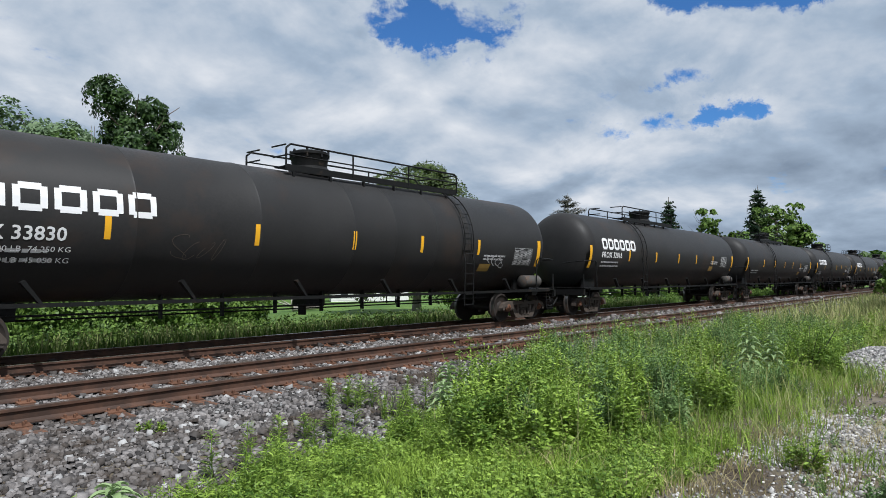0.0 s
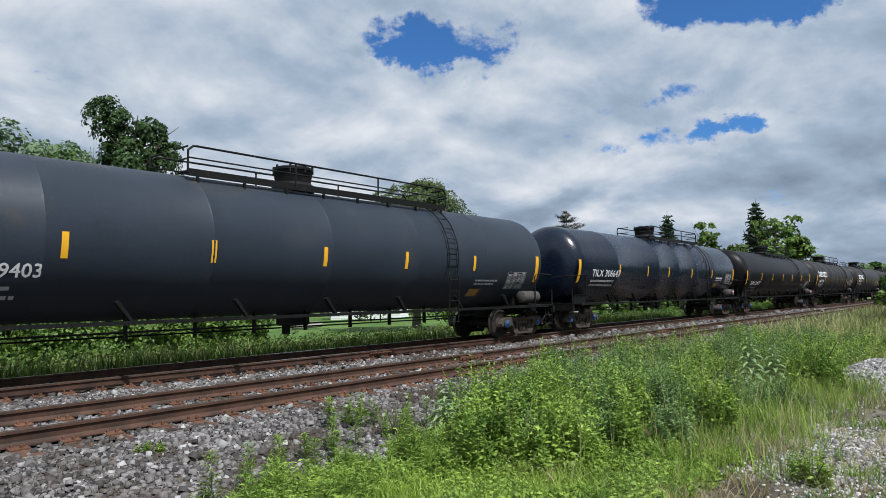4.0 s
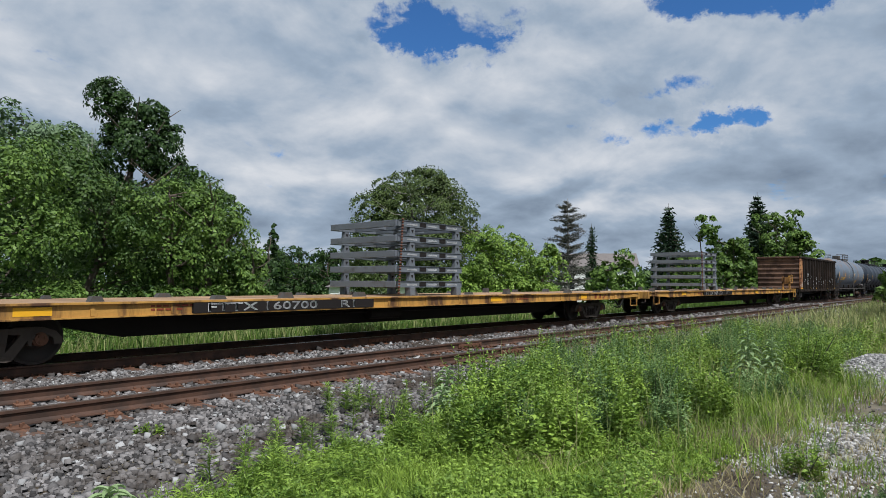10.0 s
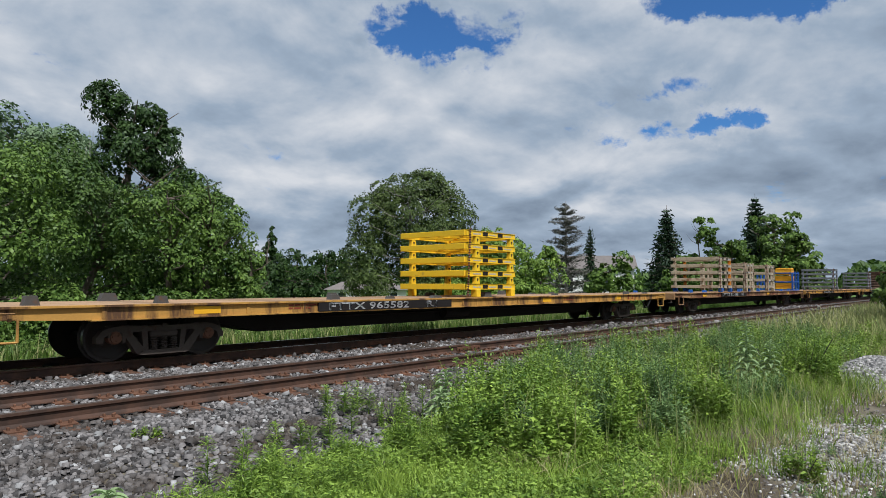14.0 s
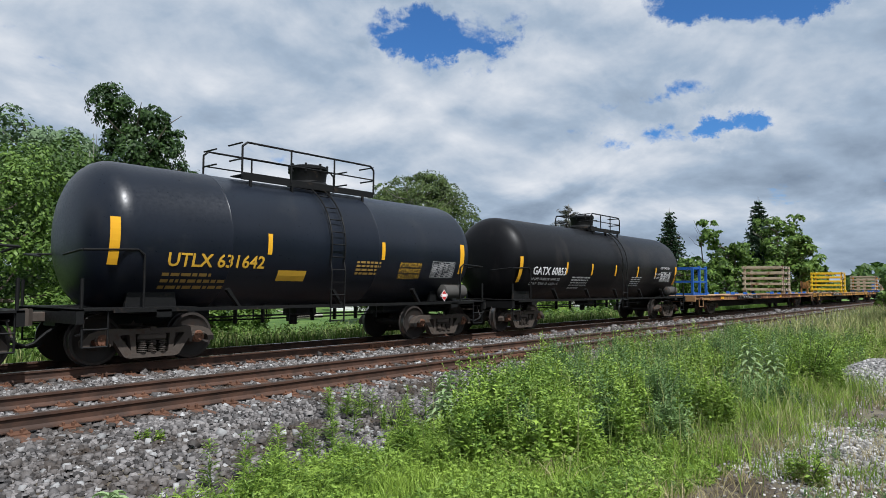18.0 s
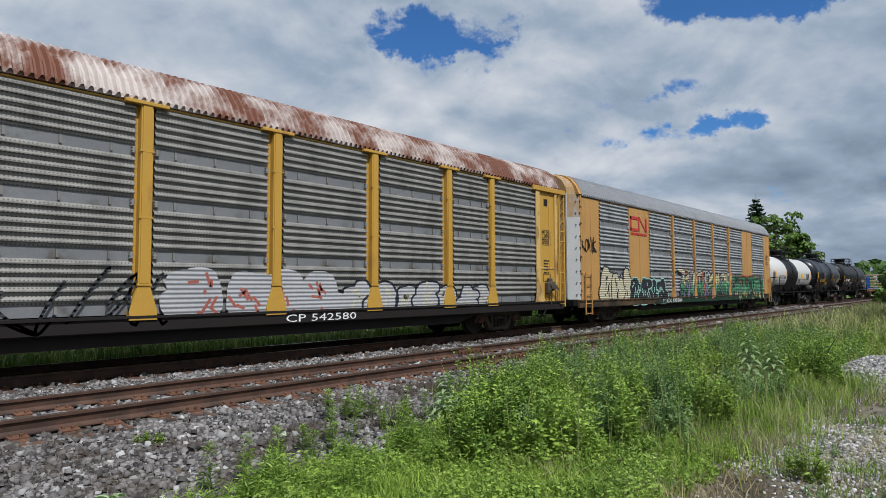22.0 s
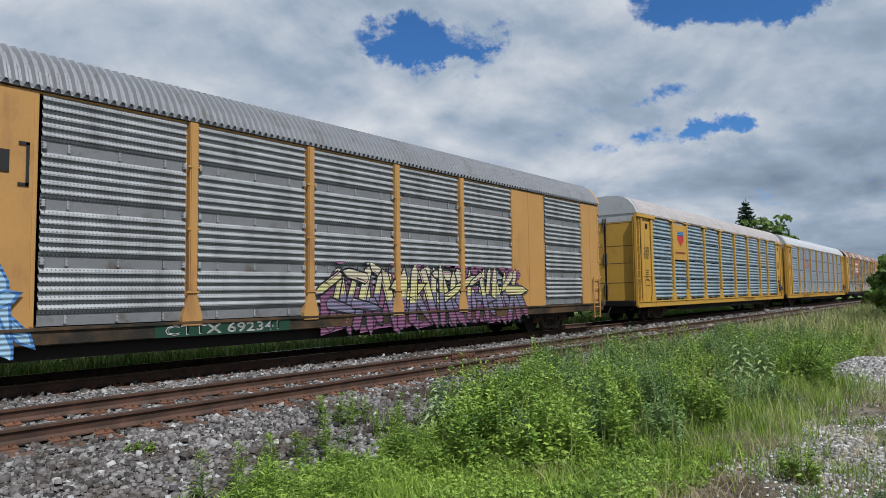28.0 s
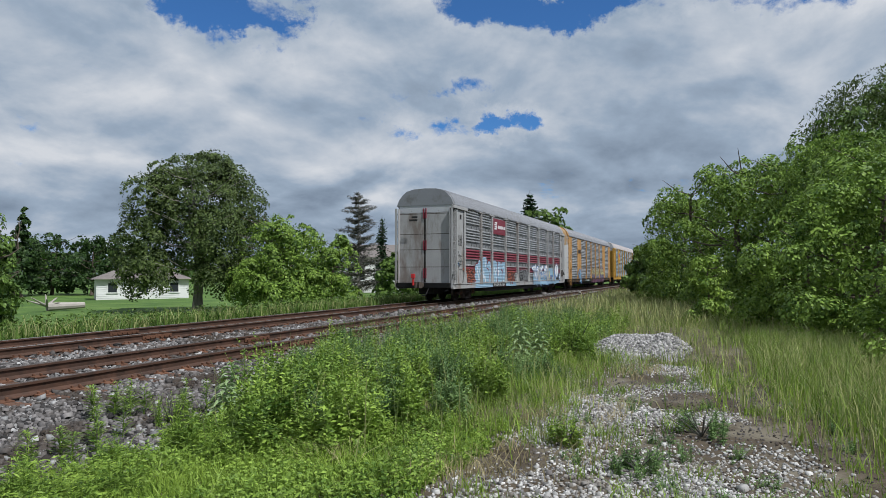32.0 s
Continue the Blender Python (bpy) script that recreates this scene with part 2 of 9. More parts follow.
    if ribs:
        wv = node("ShaderNodeTexWave", Scale=3.6, Distortion=0.0)
        wv.bands_direction = "Z"
        link(co.outputs["Object"], wv.inputs["Vector"])
        bp = node("ShaderNodeBump", Strength=ribs, Distance=0.025)
        link(wv.outputs["Fac"], bp.inputs["Height"]), link(bp.outputs[0], bs.inputs["Normal"])
    surf = bs.outputs[0]
    if transmit is not None:
        ts = node("ShaderNodeBsdfTranslucent")
        ts.inputs["Color"].default_value = (*transmit, 1)
        ad = node("ShaderNodeMixShader", Fac=0.3)
        link(surf, ad.inputs[1]), link(ts.outputs[0], ad.inputs[2])
        surf = ad.outputs[0]
    out = node("ShaderNodeOutputMaterial")
    link(surf, out.inputs["Surface"])
    return mat


TRACK_Y = 13.2       # middle of the train's track
CACHE = {}


def cached(key, make):
    if key not in CACHE:
        CACHE[key] = make()
    return CACHE[key]

# ---- materials ----
M = {}
M["black_tank"] = material("black tank paint", (0.006, 0.006, 0.007), 0.42, vary=0.35, stain=(0.026, 0.023, 0.021), stain_at=0.62, stain_scale=0.5, streak=0.3, bump=0.03, spec=0.16)
M["dull_tank"] = material("faded black tank paint", (0.026, 0.0255, 0.0255), 0.5, vary=0.3, stain=(0.04, 0.03, 0.025), stain_at=0.58, stain_scale=0.45, bump=0.03, spec=0.16)
M["blue_tank"] = material("dark blue-black tank paint", (0.006, 0.011, 0.024), 0.24, vary=0.3, stain=(0.012, 0.016, 0.026), stain_at=0.6, stain_scale=0.6, streak=0.3, bump=0.015, spec=0.45)
M["night_tank"] = material("blue-tinged black tank paint", (0.008, 0.011, 0.018), 0.34, vary=0.3, stain=(0.02, 0.022, 0.026), stain_at=0.62, stain_scale=0.6, bump=0.03, spec=0.3)
M["slate_tank"] = material("slate grey tank paint", (0.026, 0.034, 0.047), 0.5, vary=0.25, stain=(0.045, 0.045, 0.045), stain_at=0.62, bump=0.03, spec=0.2)
M["grey_tank"] = material("weathered blue-grey tank paint", (0.12, 0.15, 0.19), 0.55, vary=0.25, stain=(0.17, 0.105, 0.065), stain_at=0.56, stain_scale=0.55, bump=0.05)
M["white_tank"] = material("white tank paint", (0.5, 0.495, 0.475), 0.4, vary=0.06, stain=(0.5, 0.48, 0.45), stain_at=0.72, stain_scale=1.2, bump=0.02)
M["black_steel"] = material("black painted steel", (0.008, 0.008, 0.008), 0.55, spec=0.2, vary=0.3, stain=(0.05, 0.035, 0.025), stain_at=0.66, stain_scale=3)
M["grey_steel"] = material("dusty grey steel", (0.07, 0.065, 0.06), 0.6, vary=0.3, stain=(0.11, 0.06, 0.035), stain_at=0.62, stain_scale=4)
M["truck"] = material("grimy cast steel", (0.07, 0.056, 0.046), 0.8, vary=0.35, stain=(0.06, 0.037, 0.025), stain_at=0.6, stain_scale=5, bump=0.15, bump_scale=25, spec=0.3)
M["wheel"] = material("dark wheel steel", (0.03, 0.025, 0.022), 0.65, vary=0.3, stain=(0.045, 0.026, 0.018), stain_at=0.62, stain_scale=5, spec=0.3)
M["tread"] = material("polished wheel tread", (0.2, 0.19, 0.18), 0.35, metal=1.0)
M["cap_blue"] = material("blue bearing cap", (0.06, 0.13, 0.3), 0.45)
M["cap_rust"] = material("rusty bearing cap", (0.13, 0.06, 0.035), 0.7, vary=0.3)
M["yellow_refl"] = material("yellow reflective strip", (0.78, 0.4, 0.02), 0.4, vary=0.06)
M["white_ink"] = material("white stencil paint", (0.72, 0.72, 0.72), 0.6, vary=0.08)
M["pale_ink"] = material("worn stencil paint", (0.4, 0.4, 0.4), 0.7, vary=0.3, scale=12)
M["yellow_ink"] = material("yellow stencil paint", (0.72, 0.42, 0.04), 0.6, vary=0.15)
M["dull_yellow_ink"] = material("worn yellow stencil paint", (0.32, 0.2, 0.05), 0.7, vary=0.3, scale=12)
M["black_ink"] = material("black stencil paint", (0.02, 0.02, 0.02), 0.6, vary=0.1)
M["brown_ink"] = material("brown stencil paint", (0.2, 0.04, 0.02), 0.6, vary=0.1)
M["red_ink"] = material("red paint", (0.45, 0.03, 0.03), 0.5, vary=0.1)
M["gondola"] = material("dark rusted gondola steel", (0.019, 0.014, 0.011), 0.85, vary=0.35, stain=(0.04, 0.027, 0.02), stain_at=0.58, stain_scale=0.9, bump=0.1, spec=0.12)
M["gondola_patch"] = material("peeling orange paint on rust", (0.42, 0.2, 0.08), 0.7, vary=0.25, stain=(0.1, 0.035, 0.02), stain_at=0.52, stain_scale=1.6, streak=0.5, bump=0.15)
M["rib_rust"] = material("rusted corrugated steel", (0.13, 0.075, 0.05), 0.8, vary=0.3, stain=(0.06, 0.035, 0.025), stain_at=0.5, stain_scale=1.3, bump=0.1)
M["flat_yellow"] = material("faded orange-yellow paint", (0.46, 0.245, 0.055), 0.6, vary=0.25, stain=(0.1, 0.05, 0.025), stain_at=0.53, stain_scale=1.9, streak=0.2, bump=0.04)
M["flat_tan"] = material("rust-stained tan paint", (0.3, 0.17, 0.075), 0.65, vary=0.25, stain=(0.12, 0.05, 0.028), stain_at=0.5, stain_scale=0.9, bump=0.05)
M["deck_wood"] = material("worn deck planks", (0.3, 0.19, 0.11), 0.85, vary=0.3, random_ob=0.3, stretch=(1, 8, 1))
M["deck_dark"] = material("dark sill steel", (0.012, 0.009, 0.008), 0.75, vary=0.3, spec=0.3)
M["galv"] = material("galvanised rack steel", (0.17, 0.185, 0.205), 0.55, metal=0.3, vary=0.2, stain=(0.12, 0.12, 0.12), stain_at=0.62, stain_scale=2)
M["rack_tan"] = material("dirty cream rack steel", (0.42, 0.35, 0.25), 0.7, vary=0.2, stain=(0.2, 0.11, 0.06), stain_at=0.58, stain_scale=2)
M["rack_yellow"] = material("bright yellow rack steel", (0.78, 0.5, 0.02), 0.5, vary=0.12, stain=(0.4, 0.25, 0.05), stain_at=0.68, stain_scale=2)
M["crate_amber"] = material("amber crate panels", (0.75, 0.38, 0.02), 0.5, vary=0.1)
M["frame_blue"] = material("blue painted steel", (0.02, 0.09, 0.33), 0.5, vary=0.15, stain=(0.08, 0.06, 0.05), stain_at=0.66, stain_scale=3)
M["orange_post"] = material("orange stacking post paint", (0.62, 0.2, 0.02), 0.55, vary=0.15)
M["chain"] = material("rusty chain", (0.12, 0.05, 0.03), 0.7)
M["tan_side"] = material("sun-faded tan rack paint", (0.43, 0.235, 0.075), 0.55, vary=0.14, stain=(0.26, 0.13, 0.055), stain_at=0.63, stain_scale=0.9, streak=0.35, bump=0.02)
M["rack_gold"] = material("golden yellow rack paint", (0.46, 0.265, 0.045), 0.5, vary=0.12, stain=(0.25, 0.13, 0.05), stain_at=0.66, stain_scale=1.2, streak=0.35, bump=0.02)
M["rust_gold"] = material("rusting yellow end paint", (0.56, 0.37, 0.13), 0.6, vary=0.15, stain=(0.11, 0.05, 0.03), stain_at=0.54, stain_scale=1.0, streak=0.6, bump=0.05)
M["peel_tan"] = material("peeling tan paint on steel", (0.36, 0.22, 0.09), 0.65, vary=0.25, stain=(0.33, 0.33, 0.32), stain_at=0.56, stain_scale=1.6, streak=0.4, bump=0.08)
M["door_white"] = material("grimy whitish door paint", (0.46, 0.46, 0.45), 0.6, vary=0.15, stain=(0.15, 0.1, 0.07), stain_at=0.64, stain_scale=1.6, streak=0.25, bump=0.04)
M["rust_cream"] = material("rust-eaten cream door paint", (0.48, 0.37, 0.2), 0.65, vary=0.2, stain=(0.12, 0.055, 0.035), stain_at=0.52, stain_scale=1.3, streak=0.5, bump=0.08)
M["rack_grey"] = material("light grey rack paint", (0.34, 0.34, 0.335), 0.55, vary=0.2, stain=(0.2, 0.17, 0.15), stain_at=0.56, stain_scale=1.1, streak=0.3, bump=0.03)
M["roof_alu"] = material("ribbed aluminium roof", (0.27, 0.275, 0.29), 0.42, metal=0.45, vary=0.14, stain=(0.2, 0.195, 0.19), stain_at=0.6, stain_scale=1.4)
M["roof_pale"] = material("chalky pinkish-white roof paint", (0.42, 0.39, 0.38), 0.55, vary=0.15, stain=(0.33, 0.29, 0.28), stain_at=0.58, stain_scale=1.4)
M["roof_white"] = material("white roof sheet", (0.47, 0.48, 0.5), 0.45, metal=0.2, vary=0.1, stain=(0.38, 0.38, 0.37), stain_at=0.6, stain_scale=1.4)
M["roof_rust"] = material("rusting galvanised roof", (0.46, 0.4, 0.37), 0.65, vary=0.2, stain=(0.16, 0.065, 0.04), stain_at=0.47, stain_scale=0.9)
M["sill_tan"] = material("grimy brown sill paint", (0.085, 0.05, 0.024), 0.7, vary=0.35, stain=(0.02, 0.018, 0.014), stain_at=0.52, stain_scale=0.8, bump=0.04)
M["maroon"] = material("maroon paint", (0.17, 0.025, 0.04), 0.55, vary=0.15)
M["red_brown"] = material("faded red sign panel", (0.33, 0.1, 0.075), 0.6, vary=0.15)
M["green_paint"] = material("deep green sill paint", (0.008, 0.036, 0.016), 0.6, vary=0.45, scale=1.5, stain=(0.03, 0.035, 0.04), stain_at=0.58, stain_scale=0.8)
M["sill_plate"] = material("blackish green plate", (0.015, 0.05, 0.03), 0.55, vary=0.1)
M["sky_paint"] = material("pale blue graffiti paint", (0.26, 0.4, 0.52), 0.55, vary=0.2, scale=2, ribs=0.55)
M["mid_blue"] = material("mid blue graffiti paint", (0.06, 0.16, 0.36), 0.55, vary=0.2, scale=2, ribs=0.55)
M["pink_paint"] = material("dusky purple graffiti paint", (0.17, 0.07, 0.13), 0.55, vary=0.2, scale=2, ribs=0.55)
M["lemon_paint"] = material("pale lemon graffiti paint", (0.46, 0.43, 0.2), 0.55, vary=0.2, scale=2, ribs=0.55)
M["cream_paint"] = material("cream graffiti paint", (0.44, 0.4, 0.28), 0.55, vary=0.2, scale=2, ribs=0.55)
M["mint_paint"] = material("mint green graffiti paint", (0.09, 0.28, 0.14), 0.55, vary=0.2, scale=2, ribs=0.55)
M["coral_paint"] = material("coral graffiti paint", (0.4, 0.11, 0.06), 0.55, vary=0.2, scale=2, ribs=0.55)
M["silver_paint"] = material("silver graffiti paint", (0.34, 0.34, 0.35), 0.55, vary=0.2, scale=2, ribs=0.55)
M["leaf_paint"] = material("leaf green graffiti paint", (0.035, 0.15, 0.06), 0.55, vary=0.25, scale=2, ribs=0.55)
M["violet_paint"] = material("grey-violet graffiti paint", (0.16, 0.15, 0.22), 0.55, vary=0.25, scale=2, ribs=0.55)
M["orange_paint"] = material("dull orange graffiti paint", (0.42, 0.2, 0.09), 0.55, vary=0.2, scale=2, ribs=0.55)
M["dark_paint"] = material("blackish graffiti paint", (0.018, 0.02, 0.024), 0.55, vary=0.25, scale=2, ribs=0.55)
M["pale_mint"] = material("pale mint graffiti paint", (0.27, 0.46, 0.4), 0.55, vary=0.15, scale=2, ribs=0.55)
M["tan_paint"] = material("tan graffiti paint", (0.34, 0.22, 0.12), 0.55, vary=0.2, scale=2, ribs=0.55)
M["placard"] = material("placard white", (0.75, 0.73, 0.72), 0.5, vary=0.05)


def louvre_material(name, base, dark=0.35):
    """Perforated steel screen: rows of small punched holes on weathered sheet."""
    mat = material(name, base, 0.5, metal=0.2, vary=0.2, stain=tuple(c * 0.6 for c in base), stain_at=0.6, stain_scale=0.7, streak=0.3)
    tr = mat.node_tree
    bs = next(n for n in tr.nodes if n.type == "BSDF_PRINCIPLED")
    old = bs.inputs["Base Color"].links[0].from_socket
    co = tr.nodes.new("ShaderNodeTexCoord")
    vo = tr.nodes.new("ShaderNodeTexVoronoi")
    vo.inputs["Randomness"].default_value = 0.0
    vo.inputs["Scale"].default_value = 1.0
    mp = tr.nodes.new("ShaderNodeMapping")
    mp.inputs["Scale"].default_value = (16, 0.0, 16)
    tr.links.new(co.outputs["Object"], mp.inputs[0]), tr.links.new(mp.outputs[0], vo.inputs["Vector"])
    lt = tr.nodes.new("ShaderNodeMath")
    lt.operation = "LESS_THAN"
    lt.inputs[1].default_value = 0.22
    tr.links.new(vo.outputs["Distance"], lt.inputs[0])
    mx = tr.nodes.new("ShaderNodeMix")
    mx.data_type = "RGBA"
    tr.links.new(lt.outputs[0], mx.inputs[0]), tr.links.new(old, mx.inputs[6])
    mx.inputs[7].default_value = (*[c * dark for c in base], 1)
    tr.links.new(mx.outputs[2], bs.inputs["Base Color"])
    return mat


M["strip_steel"] = material("plain galvanised strip", (0.19, 0.195, 0.2), 0.55, metal=0.2, vary=0.25, stain=(0.1, 0.085, 0.07), stain_at=0.6, stain_scale=1.2)
M["screen_grey"] = louvre_material("weathered grey screen", (0.33, 0.34, 0.345))
M["screen_dull"] = louvre_material("dull brownish screen", (0.25, 0.24, 0.22))
M["screen_bright"] = louvre_material("bright galvanised screen", (0.31, 0.385, 0.455))
M["screen_dark"] = louvre_material("dark galvanised screen", (0.27, 0.345, 0.395))
M["screen_silver"] = louvre_material("pale grey screen", (0.27, 0.275, 0.28))

# ---- ground, tracks, ballast ----
def leaf_material(name, a, b, rough=0.5, glow=0.2):
    """Leaves or blades whose green shifts from piece to piece, and through which some light passes."""
    mat = bpy.data.materials.new(name)
    mat.use_nodes = True
    tr = mat.node_tree
    node = nodes_of(tr)
    link = tr.links.new
    geo = node("ShaderNodeNewGeometry")
    co = node("ShaderNodeTexCoord")
    big = node("ShaderNodeTexNoise", Scale=1.6, Detail=4.0)
    link(co.outputs["Object"], big.inputs["Vector"])
    ad = node("ShaderNodeMath", operation="MULTIPLY_ADD")
    link(big.outputs["Fac"], ad.inputs[0])
    ad.inputs[1].default_value = 1.7
    sub = node("ShaderNodeMath", operation="MULTIPLY_ADD")
    link(geo.outputs["Random Per Island"], sub.inputs[0])
    sub.inputs[1].default_value, sub.inputs[2].default_value = 0.7, -0.72
    link(sub.outputs[0], ad.inputs[2])
    mx = node("ShaderNodeMix", data_type="RGBA")
    mx.clamp_factor = True
    link(ad.outputs[0], mx.inputs[0])
    mx.inputs[6].default_value, mx.inputs[7].default_value = (*a, 1), (*b, 1)
    bs = node("ShaderNodeBsdfPrincipled", Roughness=rough)
    bs.inputs["Specular IOR Level"].default_value = 0.22
    link(mx.outputs[2], bs.inputs["Base Color"])
    ts = node("ShaderNodeBsdfTranslucent")
    link(mx.outputs[2], ts.inputs["Color"])
    ms = node("ShaderNodeMixShader", Fac=glow)
    link(bs.outputs[0], ms.inputs[1]), link(ts.outputs[0], ms.inputs[2])
    out = node("ShaderNodeOutputMaterial")
    link(ms.outputs[0], out.inputs["Surface"])
    return mat


M["stone"] = material("grey ballast stone", (0.14, 0.13, 0.126), 0.85, vary=0.3, scale=10, island=0.85, stain=(0.05, 0.038, 0.029), stain_at=0.53, stain_scale=0.9)
# far-track ballast: dark grey-brown, with the train's shade put into the colour
M["stone_shaded"] = material("dark ballast with train shade", (0.05, 0.045, 0.042), 0.85, vary=0.3, scale=10, island=0.8)
M["stone_white"] = material("whitish ballast chips", (0.3, 0.295, 0.29), 0.85, vary=0.2, scale=10, island=0.4)
M["stone_pale"] = material("pale limestone gravel", (0.35, 0.34, 0.325), 0.85, vary=0.25, scale=10, island=0.65, stain=(0.16, 0.14, 0.115), stain_at=0.6, stain_scale=1.1)
M["stone_heap"] = material("grey crushed stone", (0.29, 0.28, 0.27), 0.85, vary=0.25, scale=10, island=0.6)
M["tie"] = material("weathered creosoted tie", (0.075, 0.045, 0.032), 0.9, vary=0.35, scale=4, stretch=(6, 1, 6), stain=(0.17, 0.075, 0.04), stain_at=0.55, stain_scale=3, random_ob=0.3, bump=0.3, bump_scale=20)
M["rail_rust"] = material("rust-brown rail steel", (0.085, 0.045, 0.03), 0.7, vary=0.3, stain=(0.05, 0.03, 0.022), stain_at=0.52, stain_scale=2, bump=0.1)
M["rail_top"] = material("dull rail head", (0.085, 0.06, 0.048), 0.5, metal=0.4, vary=0.25)
M["rail_shine"] = material("worn bright rail head", (0.42, 0.38, 0.35), 0.3, metal=0.9, vary=0.2)
M["plate_rust"] = material("orange-rusted tie plate", (0.115, 0.055, 0.032), 0.85, vary=0.3, scale=8, random_ob=0.3)
M["bark_pale"] = material("pale grey bark", (0.27, 0.245, 0.215), 0.9, vary=0.3, scale=6, bump=0.4, bump_scale=12, stretch=(1, 1, 0.3))
M["bark"] = material("grey-brown bark", (0.12, 0.095, 0.075), 0.9, vary=0.35, scale=6, bump=0.6, bump_scale=12, stretch=(1, 1, 0.3))
M["bleached"] = material("bleached dead wood", (0.36, 0.33, 0.3), 0.85, vary=0.25, scale=5, stretch=(1, 1, 0.3))
M["siding"] = material("white painted siding", (0.68, 0.68, 0.66), 0.6, vary=0.06)
M["shingle"] = material("brown-grey roof shingles", (0.17, 0.15, 0.14), 0.85, vary=0.25, scale=12)
M["glass"] = material("dark window glass", (0.03, 0.035, 0.04), 0.08, vary=0.05)
M["lf_deep"] = leaf_material("blackish green foliage", (0.012, 0.034, 0.009), (0.06, 0.11, 0.026))
M["lf_grass"] = leaf_material("bright grass blades", (0.085, 0.16, 0.02), (0.3, 0.42, 0.065))
M["lf_weed"] = leaf_material("fresh weed leaves", (0.055, 0.12, 0.016), (0.32, 0.45, 0.075))
M["lf_blue"] = leaf_material("blue-green weed leaves", (0.045, 0.1, 0.03), (0.22, 0.33, 0.115))
M["lf_dry"] = leaf_material("straw-coloured grass", (0.13, 0.2, 0.05), (0.48, 0.46, 0.21))
M["lf_straw"] = leaf_material("dead straw", (0.2, 0.16, 0.075), (0.5, 0.44, 0.24))
M["lf_rough"] = leaf_material("rough trackside grass", (0.035, 0.08, 0.014), (0.15, 0.24, 0.042))
M["lf_mullein"] = leaf_material("felted pale green leaves", (0.2, 0.3, 0.13), (0.33, 0.42, 0.21))
M["lf_light"] = leaf_material("light green foliage", (0.045, 0.1, 0.014), (0.28, 0.41, 0.07))
M["lf_mid"] = leaf_material("mid green foliage", (0.03, 0.07, 0.012), (0.18, 0.28, 0.055))
M["lf_dark"] = leaf_material("dark green foliage", (0.02, 0.05, 0.011), (0.11, 0.18, 0.04))
M["lf_grey"] = leaf_material("silvery green foliage", (0.07, 0.12, 0.05), (0.2, 0.28, 0.15))
M["lf_olive"] = leaf_material("dull olive foliage", (0.025, 0.048, 0.012), (0.135, 0.185, 0.052))
M["lf_needle"] = leaf_material("blackish green needles", (0.012, 0.03, 0.014), (0.035, 0.065, 0.028), glow=0.12)
M["twig"] = leaf_material("grey-brown twigs", (0.05, 0.052, 0.042), (0.12, 0.115, 0.095), glow=0.02)


def ground_height(x, y):
    """Rail bed, its shoulders, the verge on the near side and the lawn beyond."""
    x, y = np.asarray(x, float), np.asarray(y, float)
    z = np.interp(y, [-400, -8, 0, 5.6, 7.2, 15.3, 17.0, 22, 60, 200, 2500], [-0.2, -0.25, -0.3, -0.37, -0.215, -0.215, -0.62, -0.7, -1.2, -1.6, -1.6])
    bump = 0.025 * np.sin(x * 1.3 + 0.6 * y) * np.cos(0.9 * y - 0.4 * x) + 0.02 * np.sin(2.7 * x - 1.9 * y)
    return z + np.where((y < 6.5) | (y > 16), bump, 0.0)


